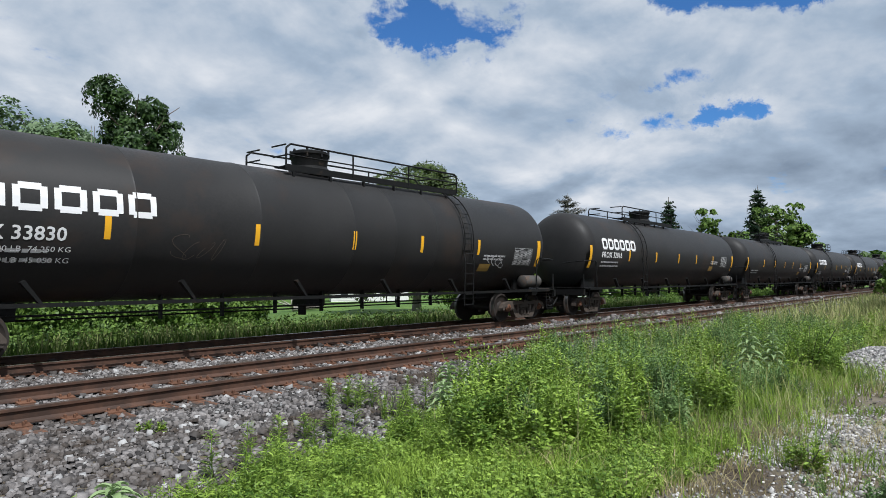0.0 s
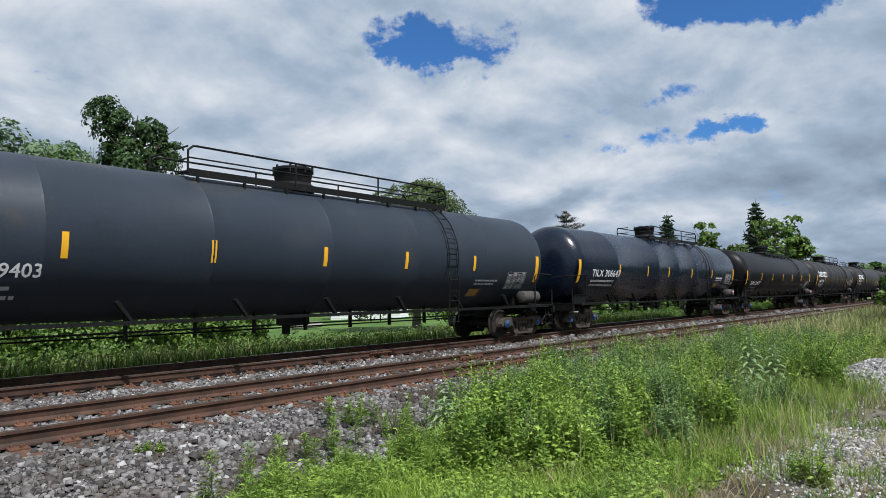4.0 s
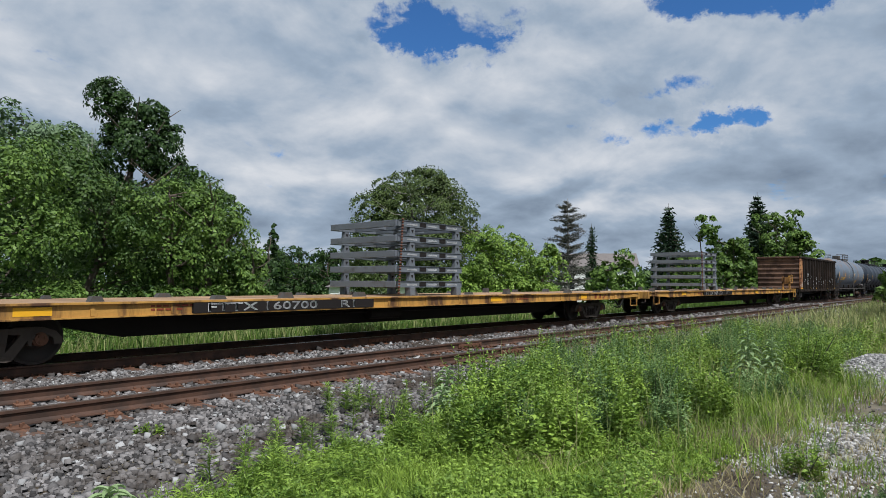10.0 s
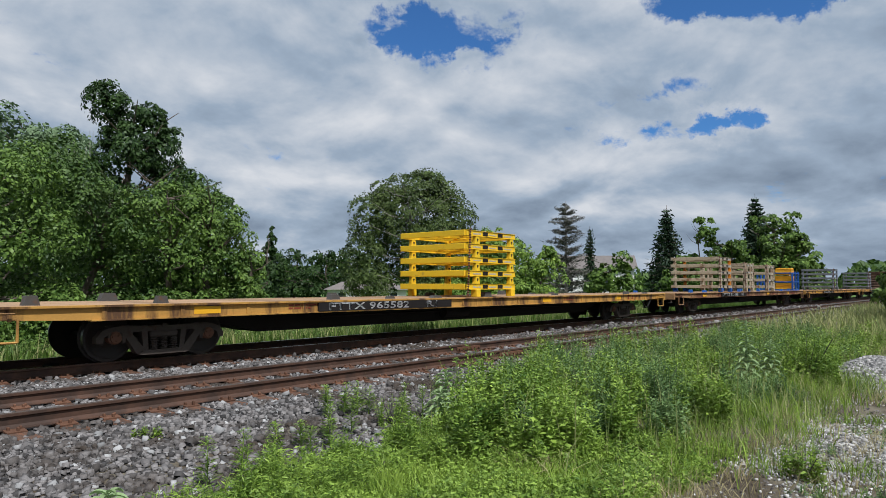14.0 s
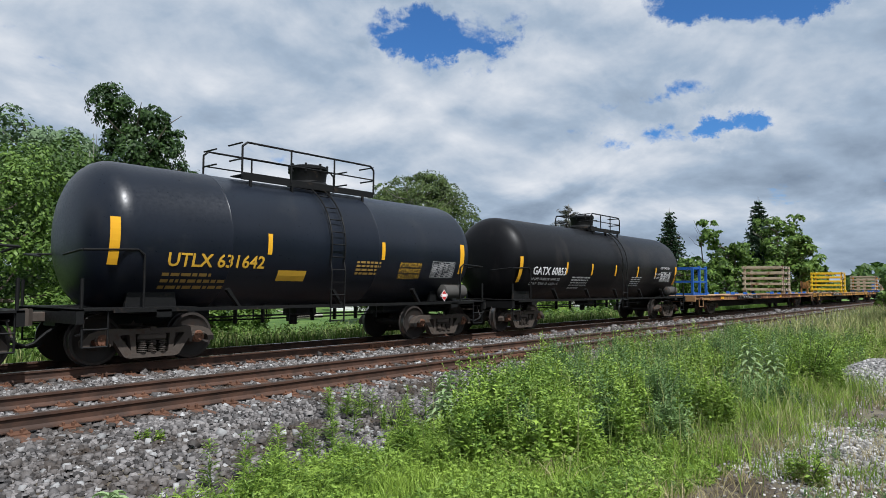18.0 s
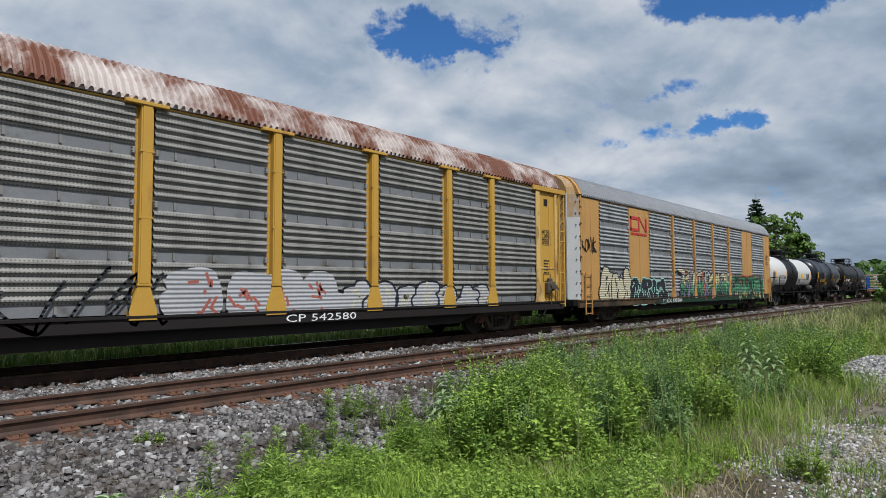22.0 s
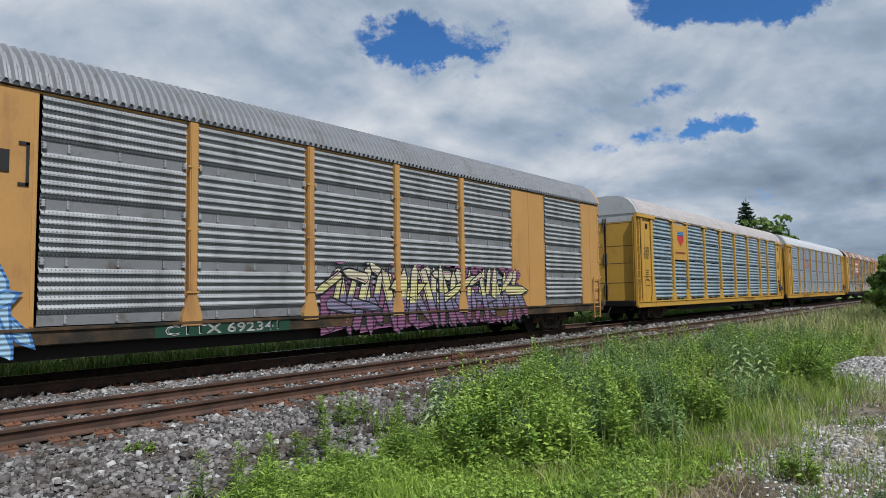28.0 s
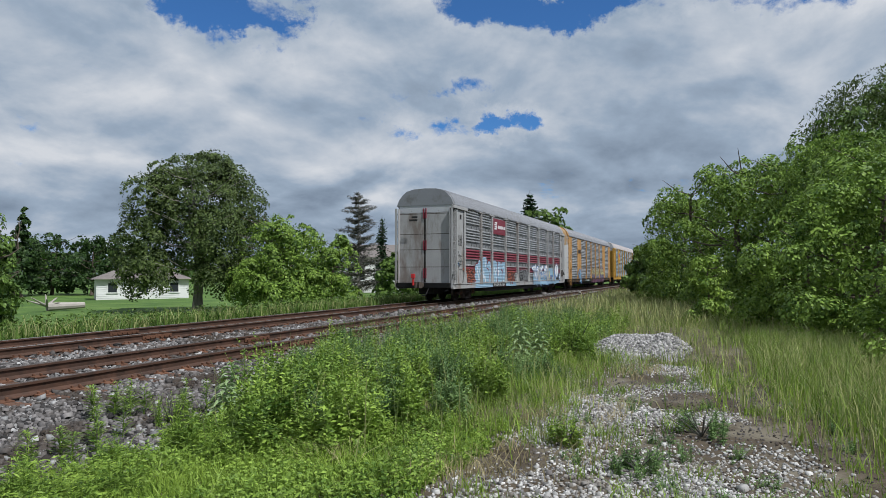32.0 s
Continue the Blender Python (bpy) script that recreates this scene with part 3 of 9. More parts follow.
def ground_material():
    mat = material("verge soil and lawn", (0.07, 0.054, 0.036), 0.95, vary=0.45, scale=4, bump=0.6, bump_scale=18, stain=(0.15, 0.13, 0.095), stain_at=0.54, stain_scale=1.3)
    tr = mat.node_tree
    bs = next(n for n in tr.nodes if n.type == "BSDF_PRINCIPLED")
    old = bs.inputs["Base Color"].links[0].from_socket
    co = tr.nodes.new("ShaderNodeTexCoord")
    sp = tr.nodes.new("ShaderNodeSeparateXYZ")
    tr.links.new(co.outputs["Object"], sp.inputs[0])

    def ramp(lo, hi):
        r = tr.nodes.new("ShaderNodeMapRange")
        r.inputs["From Min"].default_value, r.inputs["From Max"].default_value = lo, hi
        tr.links.new(sp.outputs[1], r.inputs["Value"])
        return r.outputs[0]

    def mixed(fac, a, col):
        mx = tr.nodes.new("ShaderNodeMix")
        mx.data_type = "RGBA"
        tr.links.new(fac, mx.inputs[0]), tr.links.new(a, mx.inputs[6])
        if isinstance(col, tuple):
            mx.inputs[7].default_value = (*col, 1)
        else:
            tr.links.new(col, mx.inputs[7])
        return mx.outputs[2]
    # broken stone under the rails
    vo = tr.nodes.new("ShaderNodeTexVoronoi")
    vo.inputs["Scale"].default_value = 14.0
    tr.links.new(co.outputs["Object"], vo.inputs["Vector"])
    rp = tr.nodes.new("ShaderNodeValToRGB")
    rp.color_ramp.elements[0].color, rp.color_ramp.elements[1].color = (0.018, 0.016, 0.015, 1), (0.14, 0.132, 0.128, 1)
    tr.links.new(vo.outputs["Color"], rp.inputs[0])
    c = mixed(ramp(6.3, 6.8), old, rp.outputs[0])
    gn = tr.nodes.new("ShaderNodeTexNoise")
    gn.inputs["Scale"].default_value, gn.inputs["Detail"].default_value = 0.35, 8.0
    tr.links.new(co.outputs["Object"], gn.inputs["Vector"])
    gr = tr.nodes.new("ShaderNodeValToRGB")
    gr.color_ramp.elements[0].position, gr.color_ramp.elements[0].color = 0.35, (0.05, 0.105, 0.018, 1)
    gr.color_ramp.elements[1].position, gr.color_ramp.elements[1].color = 0.68, (0.11, 0.18, 0.036, 1)
    tr.links.new(gn.outputs["Fac"], gr.inputs[0])
    c = mixed(ramp(15.4, 16.2), c, gr.outputs[0])
    tr.links.new(c, bs.inputs["Base Color"])
    return mat


def build_ground():
    xs = np.concatenate([[-2500, -900, -300, -100, -40, -20], np.arange(-10, 40, 0.5), np.arange(40, 120, 4.0), [120, 160, 240, 400, 800, 1500, 3000]])
    ys = np.concatenate([[-2500, -900, -300, -100, -40, -20], np.arange(-10, 24, 0.4), np.arange(24, 100, 4.0), [100, 140, 200, 400, 900, 2500]])
    X, Y = np.meshgrid(xs, ys, indexing="ij")
    v = np.stack([X, Y, ground_height(X, Y)], -1).reshape(-1, 3)
    n, k = len(xs), len(ys)
    i, j = np.meshgrid(np.arange(n - 1), np.arange(k - 1), indexing="ij")
    a = (i * k + j).ravel()
    me = arrays("ground", v, np.stack([a, a + k, a + k + 1, a + 1], 1), ground_material(), True)
    tagged(new("ground", me), "stony verge, rail bed and mown lawn beyond", "ground", kind="structure")


build_ground()
NEAR_Y, RAIL = 9.06, 0.75


def rail_mesh(top):
    prof = [(-0.036, -0.004), (-0.03, 0.0), (0.03, 0.0), (0.036, -0.004), (0.036, -0.036), (0.012, -0.05), (0.009, -0.13), (0.03, -0.155), (0.07, -0.168), (0.07, -0.18), (-0.07, -0.18), (-0.07, -0.168), (-0.03, -0.155), (-0.009, -0.13), (-0.012, -0.05), (-0.036, -0.036)]
    m = Mesh()
    v, f = [], []
    xs = [-120, 500]
    n = len(prof)
    for x in xs:
        v += [(x, y, z) for y, z in prof]
    for i in range(n):
        f.append((i, (i + 1) % n, n + (i + 1) % n, n + i))
    m.add(v, f)
    m.m[1] = 1
    m.m[0] = m.m[2] = 1
    return m.data("rail", [M["rail_rust"], M[top]])


def joint_bar_mesh():
    m = Mesh().box(-0.45, 0.45, -0.05, -0.03, -0.14, -0.05, bevel=0.006).box(-0.45, 0.45, 0.03, 0.05, -0.14, -0.05, bevel=0.006)
    for k in range(6):
        x = -0.37 + k * 0.148
        m.rod((x, -0.075, -0.095), (x, 0.06, -0.095), 0.02, 8)
    return m.data("joint_bar", M["plate_rust"])


def tie_mesh(seed):
    rng = random.Random(seed)
    m = Mesh().box(-0.11, 0.11, -1.3 + rng.uniform(-0.04, 0.04), 1.3 + rng.uniform(-0.04, 0.04), -0.36, -0.192 + rng.uniform(-0.006, 0.004), bevel=0.012)
    return m.data("tie", M["tie"])


def plate_mesh():
    m = Mesh()
    m.prism([(-0.2, -0.19), (0.2, -0.19), (0.2, -0.178), (0.085, -0.166), (-0.085, -0.166), (-0.2, -0.178)], "x", -0.1, 0.1)
    for x, y in ((-0.06, -0.1), (0.06, 0.1), (0.06, -0.1), (-0.06, 0.14), (0.02, -0.16)):
        m.box(x - 0.013, x + 0.013, y - 0.02, y + 0.02, -0.18, -0.135, bevel=0.004)
    return m.data("tie_plate", M["plate_rust"])


def build_track(name, y0, label, top, near):
    tr = thing(name, pose(0, y0, 0), label, "railway track", kind="structure")
    me = rail_mesh(top)
    for s in (-1, 1):
        part("rail", me, None, tr, "long rust-brown steel rail", at=pose(0, s * RAIL, 0))
        for x in ((12.2, 36.0) if s < 0 else (12.6, 24.3)):
            part("joint_bar", cached("joint", joint_bar_mesh), None, tr, "bolted joint bar", at=pose(x, s * RAIL, 0))
    ties = [cached("tie%d" % k, lambda: tie_mesh(k)) for k in range(4)]
    pl = cached("plate", plate_mesh)
    rng = random.Random(int(y0 * 10))
    n0, n1 = (-6, 120) if near else (-4, 110)
    for k in range(n0, n1):
        x = k * 0.51 + rng.uniform(-0.03, 0.03)
        part("tie", ties[k % 4], None, tr, at=pose(x, rng.uniform(-0.05, 0.05), rng.uniform(-0.004, 0.004), 0, 0, rng.uniform(-1.2, 1.2)))
        for s in (-1, 1):
            part("tie_plate", pl, None, tr, at=pose(x, s * RAIL, 0))
    far = Mesh()
    for k in range(n1, 420):
        far.box(k * 0.51 - 0.11, k * 0.51 + 0.11, -1.3, 1.3, -0.36, -0.192)
    tagged(part("far_ties", far, M["tie"], tr), kind="stuff")
    return tr


def stones(name, n, area, size, mat, label, seed, keep=None, lift=None, parent=None):
    """Broken stones strewn over an area (x0, x1, y0, y1)."""
    rg = np.random.default_rng(seed)
    x, y = rg.uniform(area[0], area[1], n), rg.uniform(area[2], area[3], n)
    if keep is not None:
        k = keep(x, y, rg)
        x, y = x[k], y[k]
    n = len(x)
    s = rg.lognormal(math.log(size), 0.28, n)
    base = np.array([(a, b, c) for a in (-1, 1) for b in (-1, 1) for c in (-1, 1)], float)
    P = base[None] * rg.uniform(0.55, 1.15, (n, 8, 3))
    P *= (s[:, None] * np.array([1.0, 0.85, 0.62]))[:, None, :] * 0.5
    th, tilt = rg.uniform(0, 6.28, n), rg.normal(0, 0.45, n)
    c, d = np.cos(tilt), np.sin(tilt)
    px, pz = P[..., 0] * c[:, None] - P[..., 2] * d[:, None], P[..., 0] * d[:, None] + P[..., 2] * c[:, None]
    P[..., 0], P[..., 2] = px, pz
    c, d = np.cos(th), np.sin(th)
    px, py = P[..., 0] * c[:, None] - P[..., 1] * d[:, None], P[..., 0] * d[:, None] + P[..., 1] * c[:, None]
    P[..., 0], P[..., 1] = px + x[:, None], py + y[:, None]
    h = ground_height(x, y) if lift is None else lift(x, y)
    P[..., 2] += (h + s * rg.uniform(-0.3, 0.5, n))[:, None]
    q = np.array([(0, 1, 3, 2), (4, 6, 7, 5), (0, 4, 5, 1), (2, 3, 7, 6), (1, 5, 7, 3)])
    F = (q[None] + (np.arange(n) * 8)[:, None, None]).reshape(-1, 4)
    ob = new(name, arrays(name, P.reshape(-1, 3), F, mat))
    return tagged(ob, label, "stones", kind="stuff")


def not_on_rails(x, y, rg):
    k = np.ones(len(x), bool)
    for r in (8.31, 9.81, 12.45, 13.95):
        k &= abs(y - r) > 0.1
    # ties show through here and there
    ph = np.abs((x / 0.51 + 0.5) % 1 - 0.5) * 0.51
    on_tie = (ph < 0.12) & ((abs(y - 9.06) < 1.35) | (abs(y - 13.2) < 1.35))
    k &= ~on_tie | (rg.random(len(x)) < 0.3)
    near_plate = np.zeros(len(x), bool)
    for r in (8.31, 9.81, 12.45, 13.95):
        near_plate |= abs(y - r) < 0.34
    k &= ~(on_tie & near_plate)
    return k


def shoulder(x, y, rg):
    edge = np.interp(x, [0, 2.5, 5, 7, 9, 15, 60], [4.6, 4.9, 5.2, 5.2, 6.2, 6.8, 7.0])
    return not_on_rails(x, y, rg) & (y > edge + rg.normal(0, 0.3, len(x)))


build_track("near_track", NEAR_Y, "unused track with rust-brown rails on tie plates", "rail_top", True)
build_track("far_track", TRACK_Y, "main track with worn rail heads on grey ballast", "rail_shine", False)
stones("ballast", 52000, (0.5, 9, 4.5, 12.2), 0.044, M["stone"], "grey broken ballast stones round the rails", 1, shoulder)
stones("middle_ballast", 24000, (9, 20, 6.2, 12.2), 0.056, M["stone"], "grey broken ballast stones along the rails", 7, shoulder)
stones("far_ballast", 17000, (20, 62, 6.6, 12.4), 0.1, M["stone"], "grey broken ballast further down the line", 2, shoulder)
stones("ballast_chips", 6000, (0.5, 20, 5, 12.2), 0.05, M["stone_white"], "whitish chips among the ballast", 8, shoulder)
stones("bed_ballast", 6000, (0, 20, 12.2, 16), 0.07, M["stone_shaded"], "grey ballast under the passing train, darkened for its shade", 3, not_on_rails)


def gravel_keep(x, y, rg):
    r = np.sin(x * 1.7 + 1.0) * np.cos(y * 2.1 + x * 0.6) + 0.5 * np.sin(3.1 * x + 2.3 * y)
    return (r + rg.normal(0, 0.3, len(x)) > -0.15) & (y < np.interp(x, [2, 5, 9, 13], [2.2, 2.1, 1.9, 2.2]) + rg.normal(0, 0.15, len(x))) & (y > np.interp(x, [2, 6, 9, 13], [-1.6, -1.3, -0.2, 0.2]))


def pile_height(x, y):
    u, v = (x - 15.2) / 2.2, (y - 1.5) / 1.12
    r = np.sqrt(u * u + v * v)
    return ground_height(x, y) + 0.4 * np.clip(1.08 - r * r, 0, 0.75) * (1 + 0.25 * np.sin(2.1 * x + 1.3 * y)) + 0.04 * np.sin(3 * x + 2 * y)


stones("gravel_patch", 34000, (2.2, 13, -1.8, 2.8), 0.023, M["stone_pale"], "pale gravel scattered over the worn verge", 4, gravel_keep)
stones("gravel_spill", 17000, (3.2, 9.2, -0.6, 2.1), 0.025, M["stone_pale"], "spilled patches of pale gravel", 9, lambda x, y, rg: (np.hypot((x - 8.0) / 1.5, (y - 1.35) / 0.65) < 1 + rg.normal(0, 0.15, len(x))) | (np.hypot((x - 4.9) / 1.5, (y - 0.6) / 0.9) < 1 + rg.normal(0, 0.2, len(x))))
stones("dirt_stones", 9000, (1.8, 11, -2, 3.5), 0.02, M["stone"], "small grey stones on bare soil", 6)
stones("gravel_pile", 11000, (12.8, 17.6, 0.3, 2.7), 0.038, M["stone_heap"], "low heap of pale crushed stone", 5, lambda x, y, rg: ((x - 15.2) / 2.2) ** 2 + ((y - 1.5) / 1.12) ** 2 < 1.02, pile_height)
pm = Mesh()
PX, PY = [12.8 + 0.2 * i for i in range(25)], [-0.7 + 0.2 * j for j in range(18)]
pv = [(x, y, float(pile_height(np.array(x), np.array(y))) - 0.03 - (0.25 if ((x - 15.2) / 2.2) ** 2 + ((y - 1.5) / 1.12) ** 2 > 1.0 else 0.0)) for x in PX for y in PY]
pf = [(i * 18 + j, (i + 1) * 18 + j, (i + 1) * 18 + j + 1, i * 18 + j + 1) for i in range(24) for j in range(17)]
pile_core = part("heap_core", Mesh().add(pv, pf), M["stone_heap"], bpy.data.objects["gravel_pile"])


# ---- grass and weeds ----
def blades(name, x, y, height, width, mat, label, seed, lean=0.35, base=None, parent=None, seg=2):
    """Curved grass blades rooted at x, y."""
    rg = np.random.default_rng(seed)
    n = len(x)
    z = ground_height(x, y) if base is None else base
    h = height * rg.uniform(0.55, 1.25, n)
    th = rg.uniform(0, 6.28, n)
    ln = h * np.abs(rg.normal(0, lean, n)) + 0.02
    dx, dy = np.cos(th) * ln, np.sin(th) * ln
    w = width * rg.uniform(0.6, 1.3, n)
    wa = rg.uniform(0, 6.28, n)
    wx, wy = np.cos(wa) * w / 2, np.sin(wa) * w / 2
    rows = []
    for k in range(seg + 1):
        t = k / seg
        q = (1 - t ** 1.5) * 0.92 + 0.08
        cx, cy, cz = x + dx * t * t, y + dy * t * t, z + h * (t - 0.12 * t * t) - 0.01
        rows.append(np.stack([cx - wx * q, cy - wy * q, cz], 1))
        rows.append(np.stack([cx + wx * q, cy + wy * q, cz], 1))
    V = np.stack(rows, 1)
    m = 2 * (seg + 1)
    F = np.concatenate([np.stack([np.arange(n) * m + 2 * k, np.arange(n) * m + 2 * k + 1, np.arange(n) * m + 2 * k + 3, np.arange(n) * m + 2 * k + 2], 1) for k in range(seg)])
    me = arrays(name, V.reshape(-1, 3), F, mat)
    if parent is not None:
        return part(name, me, None, parent)
    return tagged(new(name, me), label, "grass", kind="stuff")


def leaf_quads(cx, cy, cz, size, rg, droop=0.3, aspect=0.45, level=0.0):
    """A four-cornered leaf at every place, turned at random."""
    n = len(cx)
    th = rg.uniform(0, 6.28, n)
    el = rg.normal(-droop * 0.3, 0.55, n)
    d = np.stack([np.cos(th) * np.cos(el), np.sin(th) * np.cos(el), np.sin(el)], 1)
    r = rg.normal(0, 1 - 0.5 * level, (n, 3)) + np.array([0, 0, 1.6 * level])
    s = np.cross(d, r)
    s /= np.linalg.norm(s, axis=1)[:, None] + 1e-9
    L = (size * rg.uniform(0.6, 1.35, n))[:, None]
    c = np.stack([cx, cy, cz], 1)
    V = np.stack([c - d * L * 0.5, c + s * L * aspect * 0.5 - d * L * 0.05, c + d * L * 0.5, c - s * L * aspect * 0.5 - d * L * 0.05], 1)
    return V


def quads_ob(name, V, mat, label="", category="", parent=None, kind=""):
    n = len(V)
    me = arrays(name, V.reshape(-1, 3), np.arange(n * 4).reshape(n, 4), mat)
    if parent is not None:
        return part(name, me, None, parent, label)
    return tagged(new(name, me), label, category, kind=kind)


def weed_leaves(x, y, h, per, size, seed, spread=0.1, top_heavy=0.6, aspect=0.45):
    """Leaves up the stalks of weeds that stand at x, y."""
    rg = np.random.default_rng(seed)
    n = len(x)
    i = np.repeat(np.arange(n), per)
    t = rg.uniform(0.08, 1, len(i)) ** top_heavy
    r = spread * (0.4 + 0.6 * np.sin(np.pi * np.clip(t, 0, 1) * 0.8)) * np.sqrt(rg.uniform(0, 1, len(i))) * (h[i] / 0.6)
    a = rg.uniform(0, 6.28, len(i))
    lx, ly = rg.normal(0, 0.08, n)[i] * t, rg.normal(0, 0.08, n)[i] * t
    z = ground_height(x, y)[i] + h[i] * t
    return leaf_quads(x[i] + lx + np.cos(a) * r, y[i] + ly + np.sin(a) * r, z, size, rg, aspect=aspect)


def stem_weeds(x, y, h, stems, leaves, size, seed, fan=0.35, aspect=0.3, base=None, rise=0.55):
    """Weeds of several leafy stems that fan out from the root: thin stalks with leaves set round them, smaller towards the tip."""
    rg = np.random.default_rng(seed)
    i = np.repeat(np.arange(len(x)), stems)
    n = len(i)
    a, lean, hh = rg.uniform(0, 6.28, n), np.abs(rg.normal(0, fan, n)), h[i] * rg.uniform(0.55, 1.15, n)
    dx, dy = np.cos(a) * lean * hh, np.sin(a) * lean * hh
    z0 = (ground_height(x, y) if base is None else base)[i]
    # stalks
    w = 0.0025
    b0, tp = np.stack([x[i], y[i], z0 - 0.02], 1), np.stack([x[i] + dx, y[i] + dy, z0 + hh], 1)
    md = (b0 + tp) / 2 - np.stack([dx, dy, np.zeros(n)], 1) * 0.14
    sd = np.stack([-np.sin(a), np.cos(a), np.zeros(n)], 1) * w
    stalk = np.concatenate([np.stack([b0 - sd, b0 + sd, md + sd, md - sd], 1), np.stack([md - sd, md + sd, tp + sd * 0.5, tp - sd * 0.5], 1)])
    # leaves
    k = np.repeat(np.arange(n), leaves)
    t = np.tile((np.arange(leaves) + 0.5) / leaves, n) * 0.88 + 0.12 + rg.normal(0, 0.02, len(k))
    c = b0[k] * ((1 - t) ** 2)[:, None] + (2 * md - (b0 + tp) / 2)[k] * (2 * t * (1 - t))[:, None] + tp[k] * (t * t)[:, None]
    la = a[k] + np.tile(np.arange(leaves) * 2.4, n) + rg.normal(0, 0.4, len(k))
    el = rise + rg.normal(0, 0.3, len(k)) - 0.5 * (1 - t)
    d = np.stack([np.cos(la) * np.cos(el), np.sin(la) * np.cos(el), np.sin(el)], 1)
    L = (size * (1.15 - 0.55 * t) * rg.uniform(0.7, 1.3, len(k)))[:, None]
    s = np.cross(d, rg.normal(0, 0.5, (len(k), 3)) + np.array([0, 0, 1.0]))
    s /= np.linalg.norm(s, axis=1)[:, None] + 1e-9
    V = np.stack([c, c + d * L * 0.45 + s * L * aspect * 0.5, c + d * L - np.array([0, 0, 0.12]) * L, c + d * L * 0.45 - s * L * aspect * 0.5], 1)
    return np.concatenate([stalk, V])


def strew(n, seed, x0, x1, y0, y1, keep=None):
    rg = np.random.default_rng(seed)
    x, y = rg.uniform(x0, x1, n), rg.uniform(y0, y1, n)
    if keep is not None:
        k = keep(x, y, rg)
        x, y = x[k], y[k]
    return x, y


def verge_edge(x):
    return np.interp(x, [1, 2, 3, 4, 5, 6, 7, 8, 9.5, 12, 20, 60], [4.5, 4.7, 5.0, 5.25, 5.3, 5.2, 5.4, 6.0, 6.6, 7.1, 7.3, 7.4])


def clumps(n, per, spread, seed, x0, x1, y0, y1, keep):
    """Plants in clumps: places, and a height factor that falls off from each clump's middle."""
    cx, cy = strew(n, seed, x0, x1, y0, y1, keep)
    rg = np.random.default_rng(seed + 500)
    k = np.repeat(np.arange(len(cx)), per)
    size = rg.uniform(0.55, 1.3, len(cx))[k]
    dx, dy = rg.normal(0, 1, len(k)), rg.normal(0, 1, len(k))
    return cx[k] + dx * spread * size, cy[k] + dy * spread * size, size * np.clip(1.08 - 0.16 * (dx * dx + dy * dy), 0.35, 1.1)


def in_verge(x, y, rg):
    """Grown ground on the near side; bare stony track kept open."""
    open_track = (y < np.interp(x, [2, 5, 9, 12], [2.0, 2.1, 1.7, 1.2])) & (y > np.interp(x, [2, 6, 9, 12], [-1.6, -1.2, -0.1, 0.4])) & (x < 12.8)
    heap = ((x - 15.2) / 2.1) ** 2 + ((y - 1.5) / 1.05) ** 2 < 1.0
    clump = np.sin(1.9 * x + 0.7) * np.cos(2.3 * y - 0.5 * x) + rg.normal(0, 0.35, len(x))
    return (y < verge_edge(x) + rg.normal(0, 0.18, len(x))) & ~heap & (~open_track | (clump > 1.0))


def lush(x, y, rg):
    return in_verge(x, y, rg) & (y > 2.0 + rg.normal(0, 0.25, len(x)))


def tall_stand(x, y, rg):
    """The stand of tall weeds between the low herbs and the stony track."""
    a = np.degrees(np.arctan2(y, x)) + rg.normal(0, 3.2, len(x))
    return in_verge(x, y, rg) & (a < 38) & (a > 18) & (np.hypot(x, y) > 5.9 + rg.normal(0, 0.2, len(x))) & (y > 2.5 + rg.normal(0, 0.15, len(x)))


